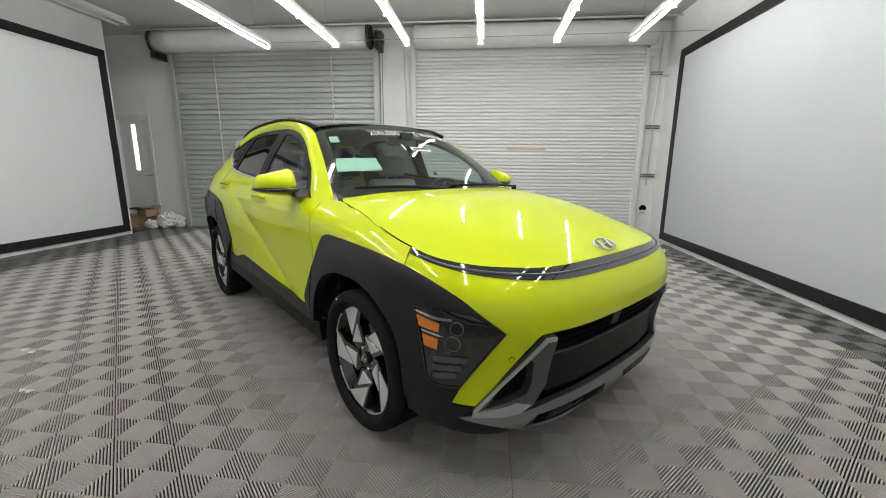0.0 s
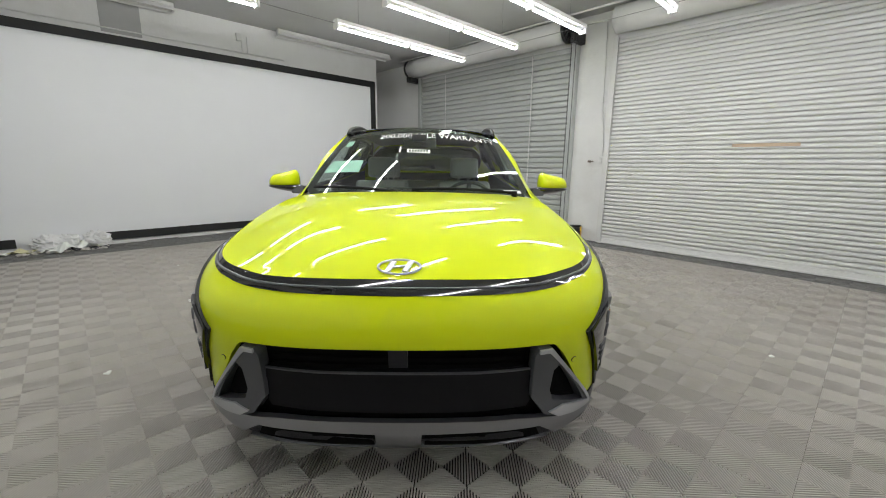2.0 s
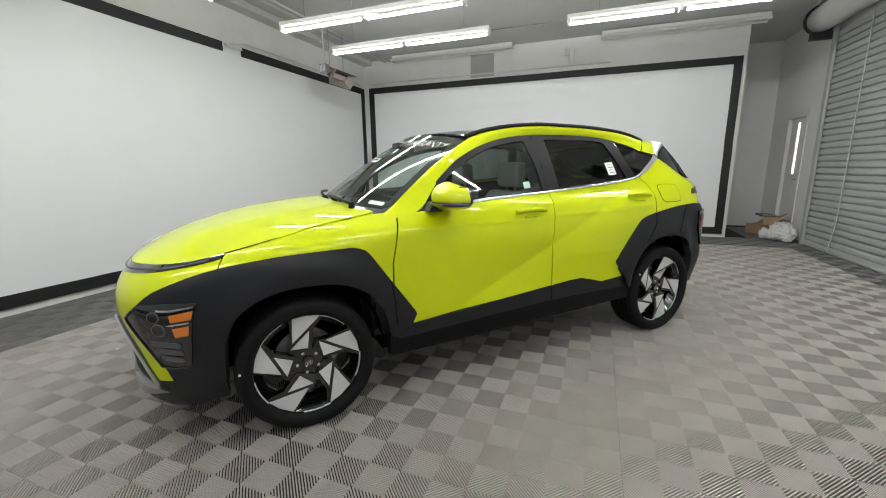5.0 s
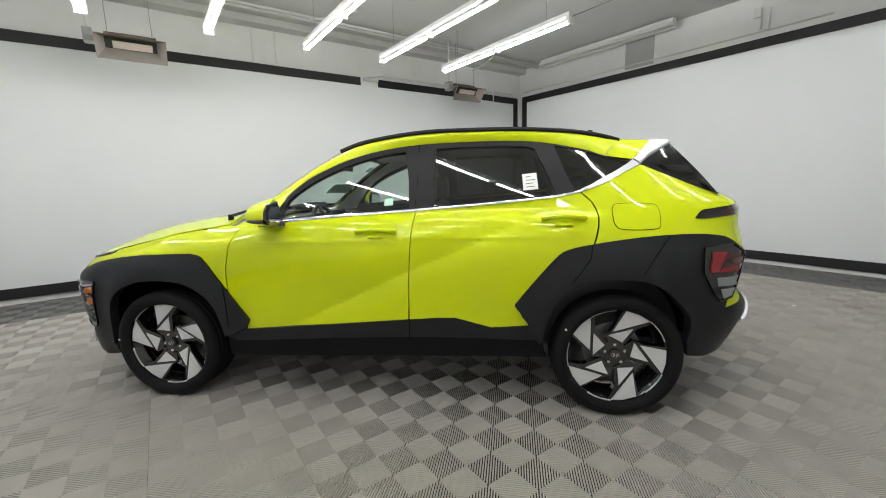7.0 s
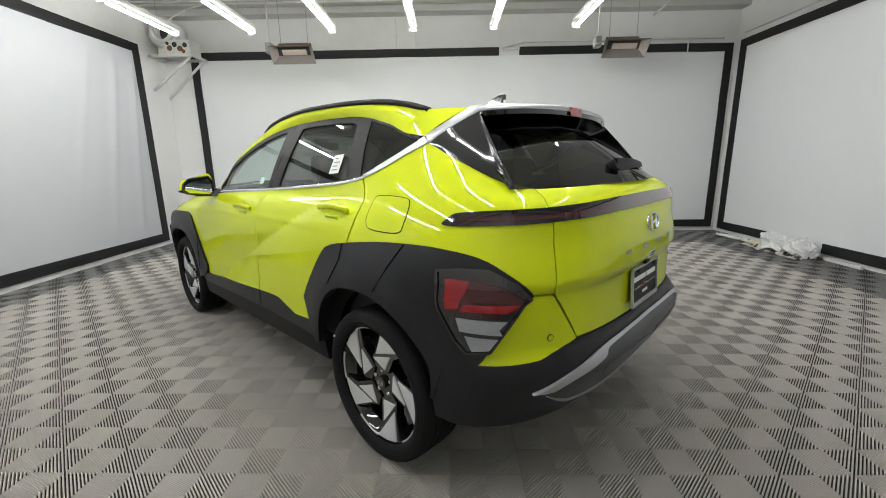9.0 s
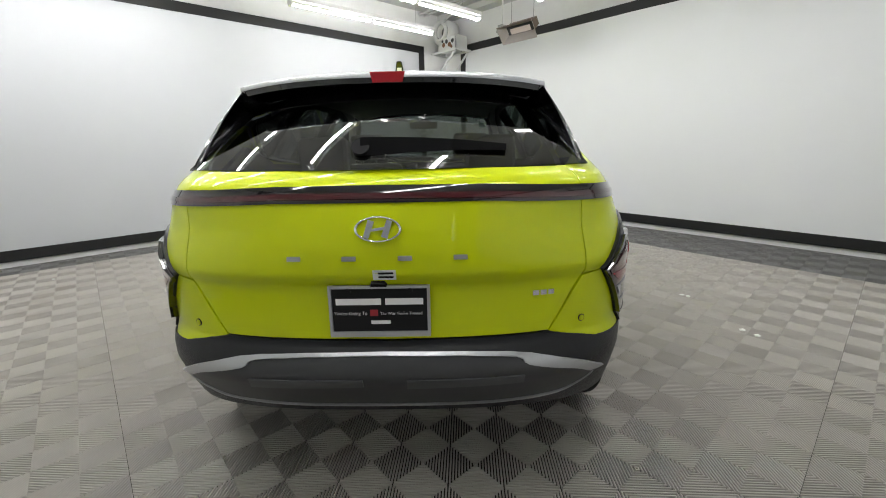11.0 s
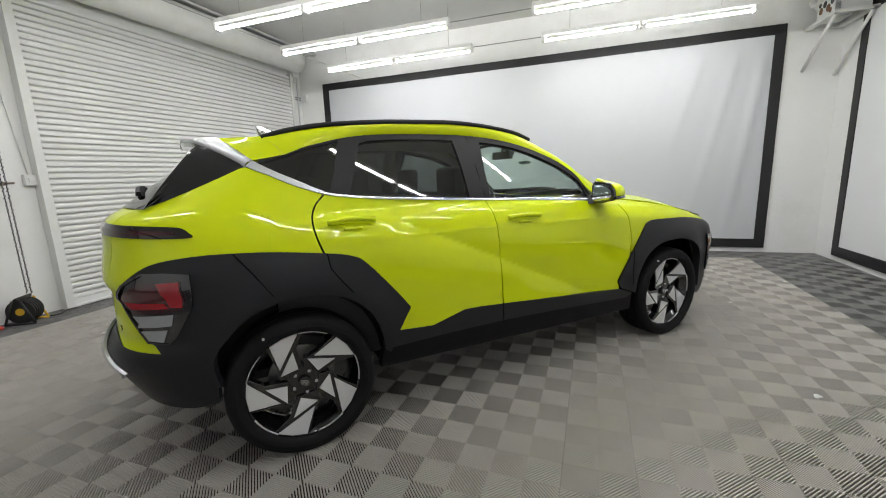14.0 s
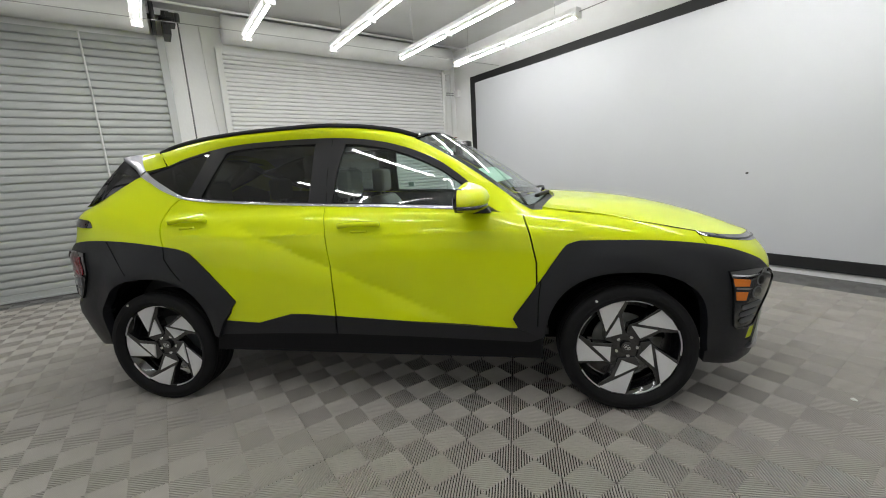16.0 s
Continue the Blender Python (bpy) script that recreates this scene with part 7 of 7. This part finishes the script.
# interior
cabin = Shape()
cabin.box((-1.85, -0.74, 0.36), (0.95, 0.74, 0.40))
for side in (1, -1):
    cabin.prism([(-1.40, 0.38), (0.86, 0.38), (0.86, 1.04), (0.53, 1.076), (-0.25, 1.122), (-0.90, 1.160), (-1.40, 1.190)], lambda a, b, d: (a, side * d, b), 0.735, 0.752)
cabin.box((0.93, -0.70, 0.38), (0.95, 0.70, 1.04))
cabin.box((-1.86, -0.60, 0.38), (-1.84, 0.60, 1.165))
for side in (1, -1):
    cabin.prism([(-1.40, 0.38), (-1.40, 1.19), (-1.62, 1.26), (-1.84, 1.165), (-1.84, 0.38)], lambda a, b, d: (a, side * d, b), 0.590, 0.610)
part("cabin_trim", cabin, TRIM, car, "dark cabin trim")
liner = Shape()
ll = [(0.30 - 1.65 * i / 14, y) for i in range(15) for y in (-0.54, -0.3, 0.0, 0.3, 0.54)]
liner.add([tuple(roof(np.array([x]), np.array([y]))[0] - np.array([0, 0, 0.03])) for x, y in ll], [(5 * i + j, 5 * i + j + 1, 5 * i + 6 + j, 5 * i + 5 + j) for i in range(14) for j in range(4)], True)
part("headlining", liner, LINER, car, "pale grey headlining")
dash = Shape()
dash.prism([(0.95, 0.62), (0.95, 1.055), (0.80, 1.060), (0.62, 1.040), (0.55, 1.00), (0.56, 0.90), (0.66, 0.70)], lambda a, b, d: (a, d, b), -0.72, 0.72)
part("dashboard", dash, TRIM, car, "dark dashboard", bevel=0.02)
part("display", Shape().box((0.545, -0.22, 0.985), (0.565, 0.62, 1.095)), GLOSS_BLACK, car, "wide dark display screen", bevel=0.008)
sw = Shape()
c, ax = Vector((0.44, 0.36, 0.985)), Vector((-0.90, 0, 0.42)).normalized()
s1, s2 = Vector((0, 1, 0)), ax.cross(Vector((0, 1, 0)))
sw.sweep([c + s1 * 0.178 * math.cos(a) + s2 * 0.178 * math.sin(a) for a in np.linspace(0, 2 * math.pi, 44, endpoint=False)], [(0.014 * math.cos(b), 0.014 * math.sin(b)) for b in np.linspace(0, 2 * math.pi, 8, endpoint=False)], closed=True, up=tuple(ax))
sw.rod(c - s1 * 0.17, c + s1 * 0.17, 0.016, 8).rod(c, c - s2 * 0.17, 0.016, 8).rod(c - ax * 0.02, c + ax * 0.03, 0.06, 20).rod(c - ax * 0.02, c - ax * 0.25, 0.03, 12)
part("steering_wheel", sw, TRIM, car, "dark steering wheel")
part("rear_view_mirror", Shape().box((0.42, -0.12, 1.385), (0.45, 0.12, 1.445)).rod((0.44, 0, 1.44), (0.50, 0, 1.475), 0.012, 8).box((0.46, -0.05, 1.42), (0.52, 0.05, 1.475)), TRIM, car, "black rear view mirror", bevel=0.008)


def seat(x, y, w, back_h, name, lab, heads):
    base = Shape().box((x - 0.02, y - w / 2, 0.50), (x + 0.48, y + w / 2, 0.68))
    ob = part(name, base, SEAT, car, lab, bevel=0.05, seg=3)
    b = Shape().prism([(0.02, 0.60), (0.13, 0.62), (0.02, back_h * 0.55 + 0.35), (-0.10, back_h), (-0.20, back_h - 0.01), (-0.14, 0.60)], lambda a, z, d: (x + a, y + d, z), -w / 2 * 0.94, w / 2 * 0.94)
    part("backrest", b, SEAT, ob, bevel=0.045, seg=3)
    for hy in heads:
        h = Shape().box((x - 0.20, y + hy - 0.125, back_h + 0.02), (x - 0.10, y + hy + 0.125, back_h + 0.20))
        part("headrest", h, SEAT, ob, bevel=0.04, seg=3)
        part("headrest_post", Shape().rod((x - 0.15, y + hy - 0.05, back_h - 0.03), (x - 0.15, y + hy - 0.05, back_h + 0.05), 0.007, 8).rod((x - 0.15, y + hy + 0.05, back_h - 0.03), (x - 0.15, y + hy + 0.05, back_h + 0.05), 0.007, 8), STEEL, ob)


seat(-0.10, 0.37, 0.50, 1.13, "front_seat", "grey leather front seat", (0.0,))
seat(-0.10, -0.37, 0.50, 1.13, "front_seat", "grey leather front seat", (0.0,))
seat(-1.02, 0.0, 1.26, 1.10, "rear_seat", "grey leather rear bench", (-0.42, 0.42))

# ---- floor of ribbed plastic tiles ----
TILE_W = 0.3014
X0, Y0 = 0.1984, 0.0087
LAY = radians(-0.8)


def rib_faces(ox, oy, a, way, n=18, top=0.30, cover=0.48, edge=0.0016, depth=0.0105):
    """Ribs of one quarter tile with chamfered tops, run along one diagonal and cut off at the quarter's edges."""
    verts, faces = [], []
    pitch = 2 * a / n

    def band(l0, l1, z0, z1):
        poly = [(0, 0), (a, 0), (a, a), (0, a)]
        for sgn, lim in ((1, l1), (-1, -l0)):
            out = []
            for i in range(len(poly)):
                p, q = poly[i], poly[(i + 1) % len(poly)]
                dp = sgn * (p[1] - p[0]) - lim
                dq = sgn * (q[1] - q[0]) - lim
                if dp <= 0:
                    out.append(p)
                if dp * dq < 0:
                    t = dp / (dp - dq)
                    out.append((p[0] + (q[0] - p[0]) * t, p[1] + (q[1] - p[1]) * t))
            poly = out
        return [(x, y, z0 + (z1 - z0) * ((y - x) - l0) / (l1 - l0)) for x, y in poly]

    def put(poly):
        if way < 0:
            poly = [(a - x, y, z) for x, y, z in poly][::-1]
        base = len(verts)
        verts.extend((ox + x, oy + y, z) for x, y, z in poly)
        faces.append(tuple(range(base, base + len(poly))))
    for k in range(n):
        c = -a + (k + 0.5) * pitch
        t, h = pitch * top / 2, pitch * cover / 2
        for l0, l1, z0, z1 in ((c - h, c - t, -edge, 0.0), (c - t, c + t, 0.0, 0.0), (c + t, c + h, 0.0, -edge)):
            poly = band(l0, l1, z0, z1)
            if len(poly) > 2:
                put(poly)
        for l, sgn in ((c - h, -1), (c + h, 1)):
            lo, hi = max(0.0, -l), min(a, a - l)
            if hi > lo:
                wall = [(lo, lo + l, -edge), (hi, hi + l, -edge), (hi, hi + l, -depth), (lo, lo + l, -depth)]
                put(wall if sgn > 0 else wall[::-1])
    return verts, faces


def tile_shape():
    s = Shape()
    g = 0.0005
    a = (TILE_W - 2 * g) / 2
    for i in (0, 1):
        for j in (0, 1):
            s.add(*rib_faces(g + i * a, g + j * a, a, 1 if (i + j) % 2 == 0 else -1))
    return s


floor = structure("floor", Shape().box((-7.36, SOUTH - 0.16, -0.12), (EAST + 0.16, NORTH + 0.7, -0.0114)), SLAB, "ribbed grey plastic tile floor with charcoal border tiles")
one = tile_shape()
tile_light, tile_dark = one.mesh("tile", TILE), one.mesh("tile", TILE_DARK)
cells = []
turn_x, turn_y = math.cos(LAY), math.sin(LAY)
for i in range(-24, 14):
    for j in range(-16, 16):
        x, y = X0 + i * TILE_W, Y0 + j * TILE_W
        wx, wy = x * turn_x - y * turn_y, x * turn_y + y * turn_x
        alcove = wy > 3.5 and -7.2 < wx < WEST
        if wx > EAST - 0.01 or wy > NORTH - 0.01 or (wx < WEST - 0.29 and not alcove) or wy < SOUTH - 0.29:
            continue
        dark = alcove or x > 3.36 or x < -4.86 or y > 3.72 or y < -3.30
        ring = 9 if alcove else abs(math.hypot(wx + 0.15, wy + 0.15) - 2.1)
        cells.append((ring, i, j, wx, wy, dark))
cells.sort()
rest = {False: Shape(), True: Shape()}
for k, (ring, i, j, x, y, dark) in enumerate(cells):
    dz = 0.0004 * math.sin(i * 5.1 + j * 3.3)
    sx, sy = 0.0005 * math.sin(i * 2.7), 0.0005 * math.sin(j * 3.9)
    if k < 300:
        ob = new("tile", tile_dark if dark else tile_light)
        ob.parent = floor
        ob.location = (x + sx, y + sy, dz)
        ob.rotation_euler = (0, 0, LAY)
    else:
        rest[dark].add([(x + sx + px * turn_x - py * turn_y, y + sy + px * turn_y + py * turn_x, pz + dz) for px, py, pz in one.v], one.f)
for dark, name, lab in ((False, "tile_field", "grey ribbed floor tiles"), (True, "tile_border", "charcoal ribbed border tiles")):
    ob = new(name, rest[dark].mesh(name, TILE_DARK if dark else TILE))
    ob.parent = floor
    tagged(ob, lab, kind="stuff")
